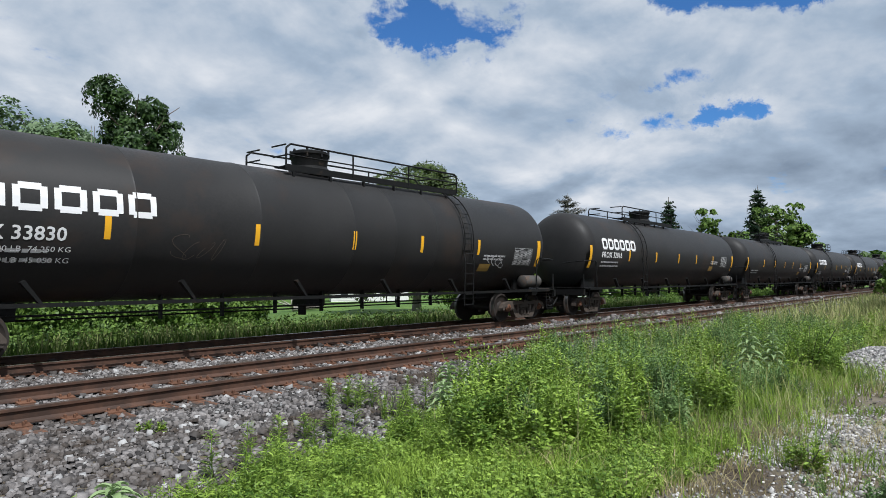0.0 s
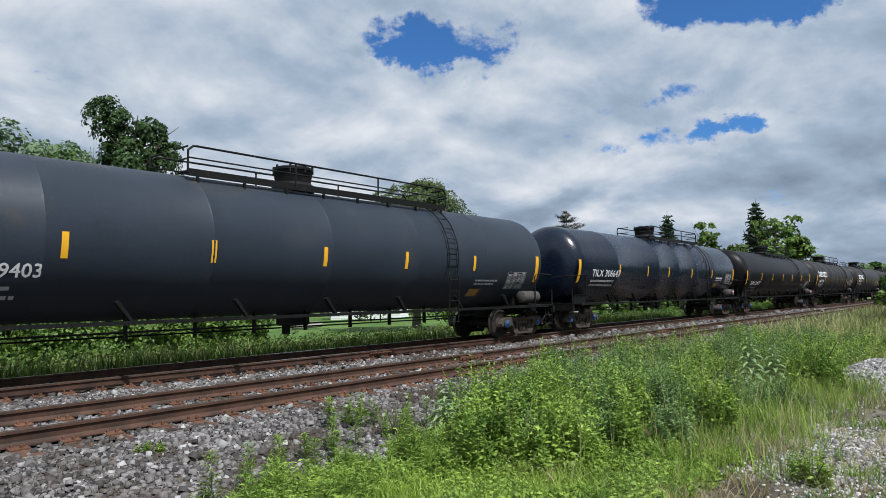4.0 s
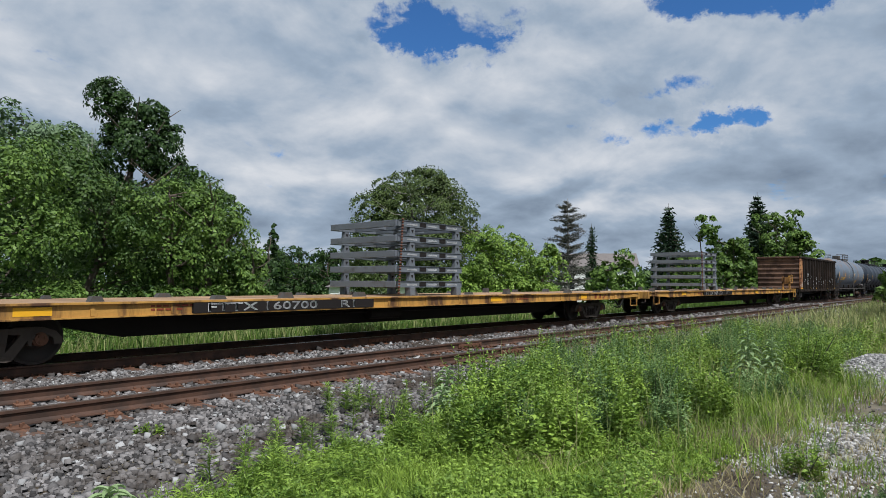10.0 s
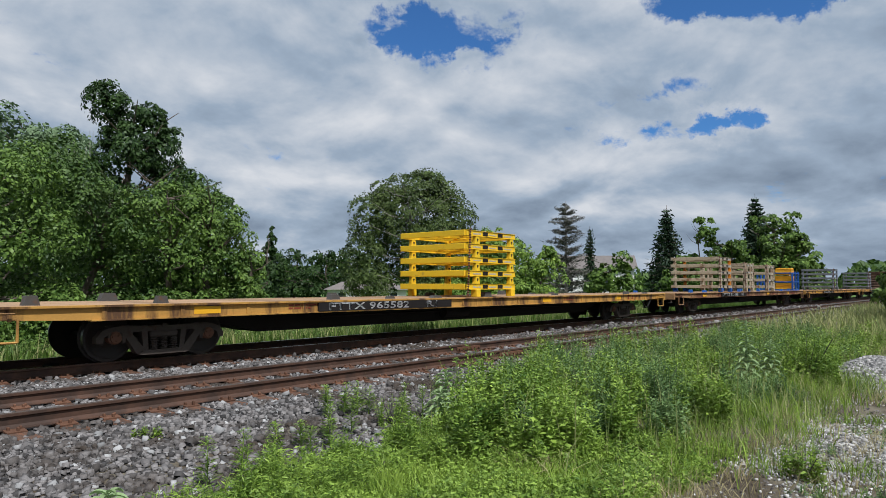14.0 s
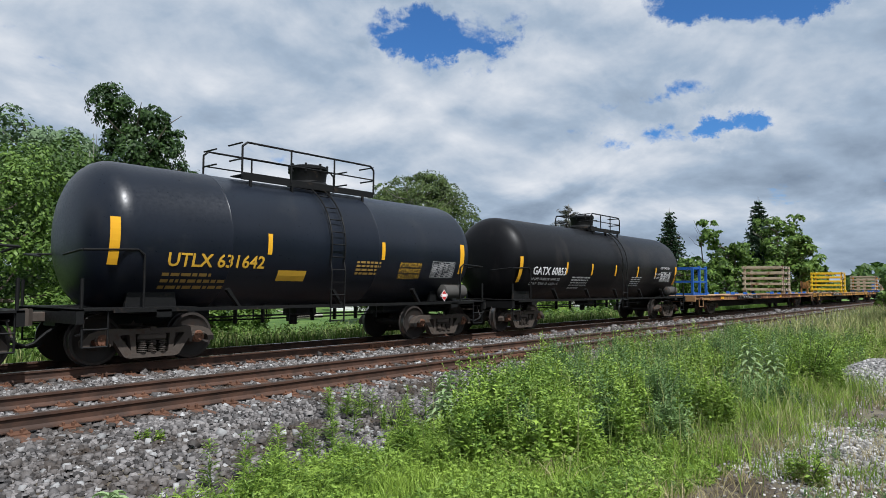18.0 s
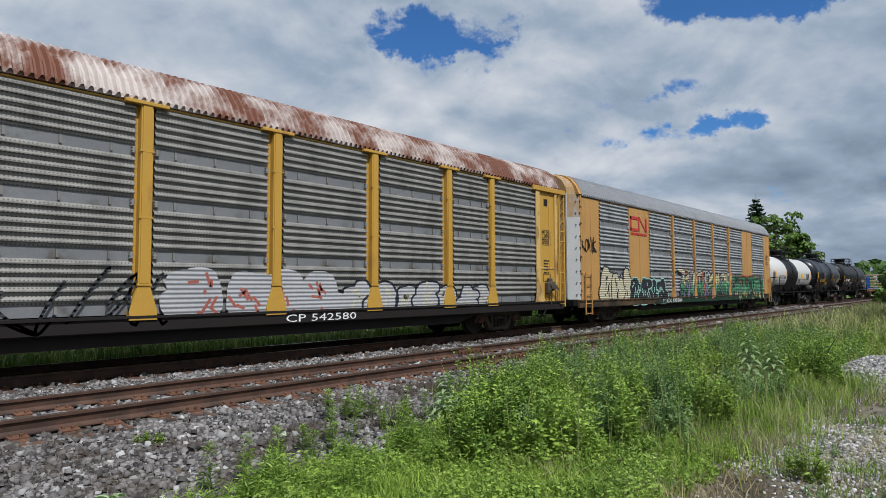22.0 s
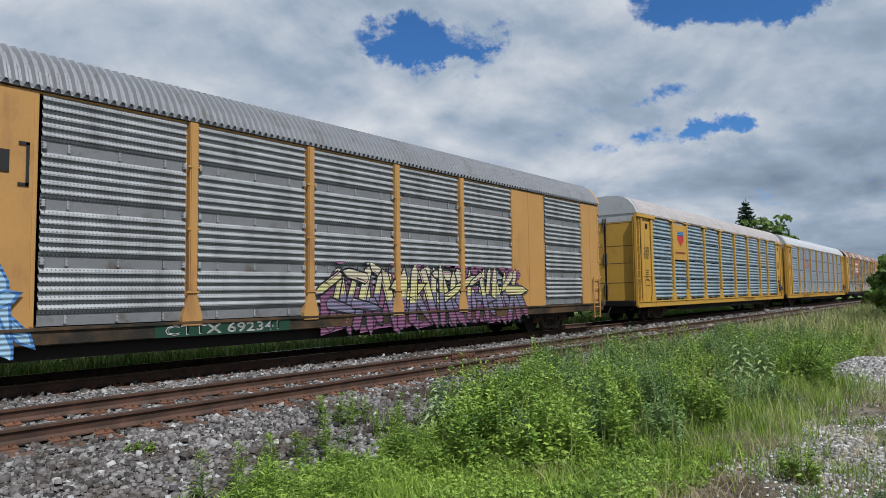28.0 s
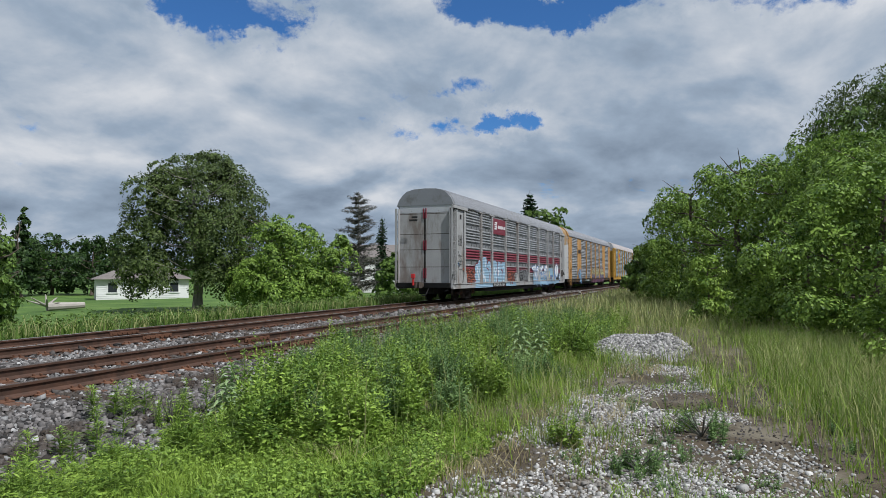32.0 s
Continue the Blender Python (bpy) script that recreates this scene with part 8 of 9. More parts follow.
    part("centre_sill", Mesh().box(-L, L, -0.4, 0.4, 0.4, 0.9).rod((-6, -0.7, 0.55), (6, -0.7, 0.55), 0.04, 8), M["black_steel"], car)
    standing(car, u)
    return car


A_PANELS = [(-11.55, -8.95), (-6.8, -4.3), (-4.05, -1.45), (-1.2, 1.4), (1.6, 4.1), (4.35, 6.85), (8.98, 11.58)]
A_SOLIDS = [(-13.25, -11.6), (-8.9, -6.85), (6.9, 8.93), (11.63, 13.25)]
B_PANELS = [(-11.7, -9.15), (-8.88, -7.2), (-6.92, -4.48), (-4.2, -1.76), (-1.4, 1.04), (1.44, 3.88), (4.32, 6.76), (7.2, 8.88), (9.15, 11.7)]
B_SOLIDS = [(-13.25, -11.75), (11.75, 13.25)]


def autoracks():
    sk = Skin(y=-1.55)
    flat = Skin(y=-1.535)
    sill = Skin(y=-1.572)
    # tan rack, first of the two alike
    car = autorack(-295.5, "tan autorack car with grey screens and long graffiti along its sill", "tan_side", "screen_grey", "roof_alu", A_PANELS, A_SOLIDS, end_paint="tan_side", sill="sill_tan", closed=True, door_paint="door_white", roof_end="tan_side")
    m = Mesh()
    for a, b, c, d in ((-8.8, -8.0, 4.28, 4.4), (-8.8, -8.68, 3.82, 4.4), (-8.8, -8.05, 3.78, 3.9), (-8.0, -7.88, 3.8, 4.4), (-7.25, -7.12, 3.8, 4.4)):
        patch(m, flat, a, b, c, d, 0.012, 0, 1)
    m.add([flat.at(-8.0, 4.4, 0.012), flat.at(-7.85, 4.4, 0.012), flat.at(-7.12, 3.8, 0.012), flat.at(-7.27, 3.8, 0.012)], [(0, 1, 2, 3)])
    part("railway_mark", m, M["red_ink"], car, "red railway mark of broad bands")
    bars(car, flat, -8.75, 3.62, (1.6,), "red_ink", 0.1, 0.05, 51, 0.012)
    words(car, flat, "GTW", -12.35, 2.9, 0.3, 0.1, "black_ink", off=0.012)
    words(car, flat, "695904", -12.4, 2.75, 0.5, 0.1, "black_ink", off=0.012)
    scribble(car, flat, -13.0, -11.9, 2.7, 3.3, "black_ink", 61, 5, 0.04, 0.014)
    throw_up(car, sk, -11.5, -9.0, 0.72, 2.2, 3, "cream_paint", "dark_paint", "dark_paint", 62)
    throw_up(car, sk, -8.9, -5.2, 0.7, 1.95, 4, "dark_paint", "pale_mint", "pale_mint", 63)
    burner(car, sk, -3.2, 4.6, 0.75, 2.2, ["green_paint", "leaf_paint", "mint_paint", "lemon_paint", "cream_paint"], "dark_paint", "coral_paint", 64, 9, 0.5, under="violet_paint", accents=("orange_paint", "violet_paint", "coral_paint", "silver_paint"))
    burner(car, sk, 4.8, 10.9, 0.7, 2.05, ["lemon_paint", "mint_paint", "mint_paint", "leaf_paint"], "dark_paint", "coral_paint", 65, 9, 0.5, under="dark_paint", accents=("leaf_paint", "green_paint"))
    part("sill_overspray", patch(Mesh(), sill, -6.0, 11.0, 0.67, 0.91, 0.003, 0, 1), M["green_paint"], car, "green sprayed sill")
    words(car, sill, "TTGX 695904", -5.6, 0.7, 2.4, 0.18, "white_ink", off=0.008)
    bars(car, flat, 12.0, 3.4, (0.6, 0.6, 0.5, 0.0, 0.6, 0.6), "black_ink", 0.05, 0.06, 52, 0.012)
    # rusty-roofed rack
    car = autorack(-323.2, "yellow-posted autorack car with a rusting roof and dull screens", "rack_gold", "screen_dull", "roof_rust", B_PANELS, B_SOLIDS, end_paint="rust_gold", door_paint="rust_cream", sill="deck_dark", roof_end="rib_rust")
    part("sign_panel", Mesh().box(-6.9, -4.5, -1.585, -1.55, 2.95, 4.7), M["red_brown"], car, "faded red sign panel")
    s2 = Skin(y=-1.587)
    for z, w in ((4.05, 2.0), (3.5, 1.5), (3.2, 2.0)):
        m = Mesh()
        for k in range(7):
            patch(m, s2, -6.75 + k * w / 7, -6.75 + (k + 0.78) * w / 7, z, z + 0.2, 0.004, 0, 1)
        part("railway_name", m, M["white_ink"], car, "white block name marks")
    throw_up(car, sk, -11.6, -9.8, 0.75, 2.1, 3, "sky_paint", "dark_paint", "dark_paint", 66)
    throw_up(car, sk, -9.5, -8.2, 0.72, 2.05, 2, "tan_paint", "dark_paint", "pale_mint", 67)
    for x, z, w, h, mm, o in ((-8.35, 0.86, 0.95, 0.82, "white_ink", 0.022), (-7.25, 0.86, 0.85, 0.82, "white_ink", 0.022)):
        part("graffiti_backing", patch(Mesh(), sk, x, x + w, z, z + h, o, 0, 1), M[mm], car, "white sprayed block behind a letter")
    words(car, sk, "W", -8.3, 0.93, 0.84, 0.68, "dark_paint", 0.05, off=0.027, name="graffiti_letter")
    words(car, sk, "H", -7.18, 0.93, 0.68, 0.68, "dark_paint", 0.05, off=0.027, name="graffiti_letter")
    throw_up(car, sk, -6.3, -3.9, 0.8, 1.75, 3, "tan_paint", "dark_paint", "pale_mint", 69)
    scribble(car, sk, -3.8, -1.2, 0.75, 1.75, "dark_paint", 83, 5, 0.05, 0.02)
    throw_up(car, sk, -0.9, 2.9, 0.75, 1.8, 4, "silver_paint", "silver_paint", "red_brown", 70)
    throw_up(car, sk, 3.2, 8.9, 0.75, 1.65, 7, "silver_paint", "dark_paint", "cream_paint", 84)
    words(car, sill, "CP 542580", 1.5, 0.7, 2.0, 0.16, "white_ink", off=0.006)
    words(car, sill, "OSAKA", -12.0, 0.78, 0.6, 0.1, "pale_ink", off=0.006)
    # bright galvanised rack
    car = autorack(-351.4, "yellow autorack car with bright galvanised screens and white roof", "rack_gold", "screen_bright", "roof_white", B_PANELS, B_SOLIDS, end_top="roof_white", sill="rack_gold", roof_end="roof_white")
    m = Mesh()
    for a, b, c, d in ((-6.6, -5.9, 3.68, 3.8), (-6.6, -6.48, 3.12, 3.8), (-6.6, -5.9, 3.1, 3.22), (-5.75, -5.63, 3.1, 3.8), (-5.0, -4.88, 3.1, 3.8)):
        patch(m, sk, a, b, c, d, 0.006, 0, 1)
    m.add([sk.at(-5.75, 3.8, 0.006), sk.at(-5.6, 3.8, 0.006), sk.at(-4.88, 3.1, 0.006), sk.at(-5.03, 3.1, 0.006)], [(0, 1, 2, 3)])
    part("railway_mark", m, M["red_ink"], car, "red railway mark of broad bands")
    words(car, sill, "CN 710853", -8.2, 0.7, 2.3, 0.16, "black_ink", off=0.006)
    bars(car, flat, -13.0, 3.9, (0.7, 0.7, 0.7), "black_ink", 0.05, 0.06, 53, 0.012)
    for x in (11.9,):
        bars(car, flat, x, 3.9, (0.6, 0.6, 0.6), "black_ink", 0.05, 0.06, 54, 0.012)
        bars(car, flat, x, 2.2, (0.7, 0.5, 0.7, 0.4), "black_ink", 0.05, 0.06, 55, 0.012)
    # golden rack with a shield panel
    car = autorack(-379.58, "golden yellow autorack car with dark screens and a sign panel", "rack_gold", "screen_dark", "roof_pale", B_PANELS, B_SOLIDS, end_top="roof_white", sill="rack_gold", roof_end="roof_white")
    part("sign_panel", Mesh().box(-8.9, -7.15, -1.585, -1.55, 2.9, 4.65), M["rack_gold"], car, "yellow sign panel with a shield")
    s3 = Skin(y=-1.587)
    m = Mesh()
    m.add([s3.at(x, z, 0.004) for x, z in ((-8.4, 4.3), (-7.6, 4.3), (-7.55, 3.9), (-8.0, 3.55), (-8.45, 3.9))], [(0, 1, 2, 3, 4)])
    m.add([s3.at(x, z, 0.008) for x, z in ((-8.4, 4.3), (-7.6, 4.3), (-7.58, 4.1), (-8.42, 4.1))], [(0, 1, 2, 3)], 1)
    part("shield_mark", m, [M["red_ink"], M["mid_blue"]], car, "red and blue shield shape")
    bars(car, s3, -8.7, 3.2, (1.3,), "brown_ink", 0.1, 0.05, 56, 0.006)
    scribble(car, flat, 11.9, 12.9, 1.5, 2.2, "black_ink", 71, 5, 0.04, 0.014)
    words(car, sill, "TTGX 853", 3.0, 0.7, 2.0, 0.16, "black_ink", off=0.006)
    # second tan rack
    car = autorack(-409.6, "tan autorack car with grey screens and purple graffiti", "tan_side", "screen_grey", "roof_alu", A_PANELS, A_SOLIDS, end_paint="tan_side", sill="sill_tan", closed=True, door_paint="door_white", roof_end="tan_side")
    m = Mesh()
    for x, s in ((-8.75, 1), (-6.98, -1)):
        patch(m, flat, min(x, x + s * 0.05), max(x, x + s * 0.05), 3.2, 3.9, 0.012, 0, 1)
        for z in (3.2, 3.86):
            patch(m, flat, min(x, x + s * 0.16), max(x, x + s * 0.16), z, z + 0.05, 0.012, 0, 1)
    for k in range(3):
        patch(m, flat, -8.45 + k * 0.42, -8.1 + k * 0.42, 3.4, 3.75, 0.012, 0, 1)
    part("railway_mark", m, M["black_ink"], car, "black bracketed railway mark")
    burner(car, sk, -0.9, 7.2, 0.55, 2.1, ["pink_paint", "violet_paint", "lemon_paint", "cream_paint"], "dark_paint", "pink_paint", 72, 10, 0.5, under="pink_paint", accents=("lemon_paint", "pink_paint"))
    burner(car, sk, -8.4, -7.2, 0.6, 1.9, ["sky_paint"], "mid_blue", None, 73, 2, 0.5)
    scribble(car, flat, -12.3, -11.7, 2.7, 3.3, "sky_paint", 74, 3, 0.03, 0.014)
    scribble(car, flat, -12.4, -11.7, 1.5, 1.9, "black_ink", 75, 5, 0.03, 0.014)
    words(car, flat, "C00457", -12.4, 2.52, 0.42, 0.09, "white_ink", off=0.014)
    part("sill_plate", patch(Mesh(), sill, -4.9, -1.9, 0.67, 0.91, 0.003, 0, 1), M["sill_plate"], car, "dark green number plate on the sill")
    words(car, sill, "CTTX 692341", -4.7, 0.7, 2.5, 0.18, "white_ink", 0.008, off=0.008)
    # grey rack that ends the train
    car = autorack(-438.1, "light grey autorack car with maroon stripes and pale blue graffiti", "rack_grey", "screen_silver", "roof_alu", B_PANELS, B_SOLIDS, end_paint="rack_grey", end_top="roof_white", sill="rack_grey", bands=[(1.5, 1.85), (2.2, 2.7)], roof_end="roof_alu")
    part("sign_panel", Mesh().box(-6.95, -4.35, -1.585, -1.55, 3.75, 4.66), M["maroon"], car, "maroon sign panel")
    m = Mesh()
    s4 = Skin(y=-1.587)
    for k in range(8):
        patch(m, s4, -5.95 + k * 0.19, -5.82 + k * 0.19, 4.1, 4.28, 0.004, 0, 1)
    for k in range(4):
        patch(m, s4, -6.7 + 0.06 * (k % 2), -6.2 + 0.05 * (k % 2), 4.02 + k * 0.12, 4.1 + k * 0.12, 0.004, 0, 1)
    part("railway_name", m, M["white_ink"], car, "white block name marks")
    throw_up(car, sk, -9.9, -4.1, 0.72, 2.4, 6, "sky_paint", "maroon", "white_ink", 76)
    burner(car, sk, -11.6, -10.2, 0.9, 1.7, ["dark_paint"], "coral_paint", None, 77, 3, 0.6)
    burner(car, sk, -4.3, -2.6, 0.8, 1.6, ["dark_paint"], "coral_paint", None, 78, 3, 0.6)
    burner(car, sk, -1.2, 1.0, 0.95, 1.75, ["screen_silver"], "dark_paint", None, 79, 4, 0.6)
    burner(car, sk, 2.7, 7.0, 0.65, 2.05, ["sky_paint", "silver_paint", "white_ink"], "mid_blue", None, 80, 4, 0.4, under="sky_paint", accents=("mid_blue", "white_ink"))
    mural(car, sk, [("orange_paint", disc(6.7, 1.72, 0.42)), ("mid_blue", [(6.3, 0.62), (8.0, 0.62), (8.9, 0.7), (8.9, 1.3), (7.2, 1.3), (6.7, 1.55), (6.3, 1.2)]), ("sky_paint", [(6.5, 0.75), (8.8, 0.75), (8.75, 1.15), (8.2, 1.25), (7.0, 1.25), (7.0, 1.35), (8.75, 1.35), (8.75, 1.85), (7.1, 1.85), (6.6, 1.45)]),
                    ("dark_paint", disc(7.75, 1.98, 0.42, 0.09)), ("violet_paint", disc(8.15, 1.12, 0.4, 0.12)), ("mint_paint", disc(9.0, 1.5, 0.26)), ("lemon_paint", disc(8.95, 1.5, 0.15)), ("lemon_paint", [(7.25, 0.9), (7.85, 0.9), (7.68, 1.65), (7.5, 1.65)]),
                    ("sky_paint", [(9.0, 2.3), (9.12, 2.3), (10.0, 0.95), (9.9, 0.6), (9.0, 0.6), (9.3, 1.1)]), ("mid_blue", [(8.95, 2.25), (9.08, 2.25), (9.75, 1.05), (9.4, 0.95), (9.25, 1.4)]),
                    ("violet_paint", disc(10.15, 1.68, 0.72, 0.6)), ("sky_paint", disc(10.15, 1.68, 0.62, 0.5)), ("white_ink", disc(10.1, 1.72, 0.54, 0.46)), ("mid_blue", [(10.08, 1.3), (10.16, 1.3), (10.16, 2.1), (10.08, 2.1)]), ("mid_blue", [(9.85, 2.02), (10.4, 2.02), (10.4, 2.08), (9.85, 2.08)]),
                    ("dark_paint", [(10.3, 0.85), (11.5, 0.8), (11.4, 1.35), (10.9, 1.5)]), ("mid_blue", disc(11.35, 1.12, 0.35, 0.3)), ("sky_paint", [(10.95, 1.35), (11.05, 1.35), (11.1, 1.0), (11.45, 1.0), (11.5, 1.35), (11.6, 1.35), (11.55, 0.9), (11.0, 0.9)]), ("white_ink", [(11.2, 1.4), (11.28, 1.4), (11.3, 1.05), (11.2, 1.05)])])
    part("sill_overspray", patch(Mesh(), sill, 3.0, 11.0, 0.67, 0.9, 0.003, 0, 1), M["sky_paint"], car, "blue sprayed sill")
    part("sill_overspray", patch(Mesh(), sill, -10.0, -2.0, 0.67, 0.9, 0.003, 0, 1), M["sky_paint"], car)
    part("sill_plate", patch(Mesh(), sill, -7.0, -4.3, 0.67, 0.9, 0.006, 0, 1), M["black_ink"], car, "black number plate on the sill")
    words(car, sill, "TTGX 953561", -6.8, 0.7, 2.2, 0.15, "white_ink", off=0.009)
    words(car, flat, "FXE", -12.65, 2.45, 0.25, 0.1, "black_ink", off=0.012)
    words(car, flat, "210698", -12.75, 2.3, 0.5, 0.1, "black_ink", off=0.012)
    scribble(car, flat, -12.9, -12.4, 1.75, 2.0, "mid_blue", 81, 4, 0.035, 0.014)
    scribble(car, Skin(y=-1.57), -13.5, -13.1, 1.1, 1.45, "black_ink", 82, 3, 0.03, 0.014)
    x = -13.42
    e = Mesh()
    e.box(x - 0.008, x, 0.3, 0.62, 4.2, 4.3).box(x - 0.008, x, 0.3, 0.75, 4.05, 4.15)
    part("end_stencil", e, M["black_ink"], car)
    b = Mesh().rod((-13.6, 0.45, 0.85), (-13.6, 0.45, 1.25), 0.06, 10).box(-13.68, -13.52, 0.36, 0.54, 1.2, 1.42, bevel=0.02)
    part("marker_device", b, M["red_ink"], car, "red end-of-train marker on the coupler")


tank_cars()
gondola()
flats_and_loads()
autoracks()

# how far the train has gone, by the second
GONE = [(0, 0), (2, 30.82), (4, 61.53), (6, 92.14), (8, 122.43), (10, 152.39), (12, 182.29), (14, 212.2), (16, 241.96), (18, 271.47), (20, 300.85), (22, 330.29), (24, 359.86), (26, 389.62), (28, 420.4), (29, 435.58), (30, 450.5), (31, 465.97), (32, 481.4)]


def gone(t):
    return float(np.interp(t, [a for a, b in GONE], [b for a, b in GONE]))


def motions():
    for car, u in CARS:
        walk(car, [(t, pose(u + s, TRACK_Y, 0)) for t, s in GONE])
    for o, x, y, z in LOADS:
        walk(o, [(t, pose(x + s, y, z)) for t, s in GONE])
    # the wheels roll; all leading and all trailing wheelsets turn alike
    first = {}
    for w, s in WHEELS:
        if s not in first:
            rows = []
            for k in range(32 * FPS + 1):
                t = k / FPS
                rows.append((t, pose(s * WB, 0, WHEEL_R) @ Matrix.Rotation(gone(t) / WHEEL_R, 4, "Y")))
            walk(w, rows)
            first[s] = w
        else:
            w.rotation_mode = "QUATERNION"
            w.animation_data_create()
            w.animation_data.action = first[s].animation_data.action
            w.animation_data.action_slot = first[s].animation_data.action_slot




# ---- trees and houses beyond ----
def crown_masses(rg, h, r, low, shape):
    """The lumps that make up a crown: centre, half width and half height of each."""
    zc, hz = h * (0.97 + low) / 2, h * (0.97 - low) / 2
    if shape == "column":
        return np.array([(0, 0, h * t, r * w, h * 0.2) for t, w in ((0.2, 0.75), (0.4, 1.0), (0.6, 0.9), (0.78, 0.6), (0.88, 0.35))])
    rows = [(0, 0, zc, r * 0.8, hz * 0.86)]
    dome = shape == "dome"
    for k in range(13):
        a, f = 2.4 * k + rg.uniform(-0.4, 0.4), rg.uniform(0.05, 0.92)
        reach = math.sqrt(max(0.0, 1 - (f * 0.95) ** 2)) * 1.05 if dome else math.sqrt(max(0.05, 1 - (2 * f - 1) ** 2))
        w = r * rg.uniform(0.26, 0.42)
        d = max(0.0, r * reach - w * 0.85) * rg.uniform(0.85, 1.08)
        z = h * (low + (0.97 - low) * f)
        rows.append((math.cos(a) * d, math.sin(a) * d, min(z, h * 0.99 - w * 0.7), w, w * rg.uniform(0.7, 0.95)))
    if dome:
        for k in range(7):
            a, w = 0.9 * k + rg.uniform(-0.2, 0.2), r * rg.uniform(0.34, 0.46)
            rows.append((math.cos(a) * r * 0.62, math.sin(a) * r * 0.62, max(h * low, 0.0) + w * 0.75, w, w * 0.8))
    return np.array(rows, float)


def sprays(rg, masses, n_leaf, spray, leaf):
    """Leaves set in shallow drooping sprays over the lumps of a crown, with gaps of shade between the sprays."""
    n1 = int(n_leaf * 0.9)
    per = 58
    S = max(8, n1 // per)
    area = masses[:, 3] * (masses[:, 3] + masses[:, 4])
    k = rg.choice(len(masses), S, p=area / area.sum())
    u = rg.normal(0, 1, (S, 3))
    u[:, 2] = np.where(u[:, 2] < -0.9, -u[:, 2], u[:, 2])
    u /= np.linalg.norm(u, axis=1)[:, None]
    q = rg.uniform(0.66, 1.03, S)
    ext = masses[k][:, [3, 3, 4]]
    c = masses[k, :3] + u * q[:, None] * ext
    nr = u / ext * masses[k, 3][:, None] + np.array([0, 0, 0.55]) + rg.normal(0, 0.22, (S, 3))
    nr /= np.linalg.norm(nr, axis=1)[:, None]
    t1 = np.cross(nr, rg.normal(0, 1, (S, 3)))
    t1 /= np.linalg.norm(t1, axis=1)[:, None]
    t2 = np.cross(nr, t1)
    w = spray * rg.uniform(0.55, 1.35, S)
    i = np.repeat(np.arange(S), per)
    N = len(i)
    f, a = np.sqrt(rg.uniform(0, 1, N)), rg.uniform(0, 6.28, N)
    x, y = f * np.cos(a) * w[i], f * np.sin(a) * w[i] * 0.7
    z = (0.12 - 0.5 * f * f) * w[i] + rg.normal(0, 0.1, N) * w[i]
    P = c[i] + t1[i] * x[:, None] + t2[i] * y[:, None] + nr[i] * z[:, None]
    out = t1[i] * np.cos(a)[:, None] + t2[i] * np.sin(a)[:, None]
    d = out - nr[i] * (0.7 * f)[:, None] + rg.normal(0, 0.35, (N, 3)) - np.array([0, 0, 0.25])
    d /= np.linalg.norm(d, axis=1)[:, None]
    fn = nr[i] + out * (0.6 * f)[:, None] + rg.normal(0, 0.4, (N, 3))
    s = np.cross(d, fn)
    s /= np.linalg.norm(s, axis=1)[:, None] + 1e-9
    L = (leaf * rg.uniform(0.65, 1.35, N))[:, None]
    V = np.stack([P - d * L * 0.5, P + s * L * 0.3, P + d * L * 0.5, P - s * L * 0.3], 1)
    # sparse inner leaves that close the crown's heart
    n2 = n_leaf - n1
    k = rg.choice(len(masses), n2, p=area / area.sum())
    g = rg.normal(0, 1, (n2, 3))
    g *= (rg.uniform(0.1, 0.7, n2) / np.linalg.norm(g, axis=1))[:, None]
    Q = masses[k, :3] + g * masses[k][:, [3, 3, 4]]
    W = leaf_quads(Q[:, 0], Q[:, 1], Q[:, 2], leaf * 1.3, rg, aspect=0.7, level=0.4)
    V = np.concatenate([V, W])
    V[..., 2] = np.maximum(V[..., 2], 0.03)
    return V


def limb_tree(at, h, r, mat, n_leaf, leaf, seed, label, trunk=0.25, low=0.12, shape="round", name="tree", bark="bark", stems=1, masses=None, spray=None):
    """A tapered trunk with forking limbs; the crown is many leaf clumps at the limbs' ends, with gaps between them."""
    rg = np.random.default_rng(seed)
    o = thing(name, at, label, "tree")
    m = Mesh()
    for s in range(stems):
        off = Vector((rg.uniform(-0.3, 0.3), rg.uniform(-0.3, 0.3), 0)) if stems > 1 else Vector((0, 0, 0))
        p = off.copy()
        rad = trunk / math.sqrt(stems)
        steps = 6
        lean = Vector((rg.uniform(-0.08, 0.08), rg.uniform(-0.08, 0.08), 0)) * (3 if stems > 1 else 1)
        for k in range(steps):
            q = p + Vector((rg.uniform(-0.03, 0.03) * h, rg.uniform(-0.03, 0.03) * h, h * 0.78 / steps)) + lean * h / steps
            m.rod(p, q, rad * (1 - k / steps * 0.75), 8, r2=rad * (1 - (k + 1) / steps * 0.75))
            p = q
            if k >= 1:
                for b in range(3):
                    a = rg.uniform(0, 6.28)
                    L = r * rg.uniform(0.45, 0.8) * (1.0 if shape != "column" else 0.4)
                    e = p + Vector((math.cos(a) * L, math.sin(a) * L, h * rg.uniform(0.03, 0.16)))
                    mid = (p + e) / 2 + Vector((0, 0, -0.02 * h))
                    br = rad * 0.35 * (1 - k / steps * 0.6)
                    m.rod(p, mid, br, 6, r2=br * 0.7)
                    m.rod(mid, e, br * 0.7, 6, r2=br * 0.25)
    part("trunk", m, M[bark], o, "", True)
    masses = crown_masses(rg, h, r, low, shape) if masses is None else np.array(masses, float)
    quads_ob("crown", sprays(rg, masses, n_leaf, spray or max(0.34, 0.17 * r), leaf), M[mat], parent=o)
    return o


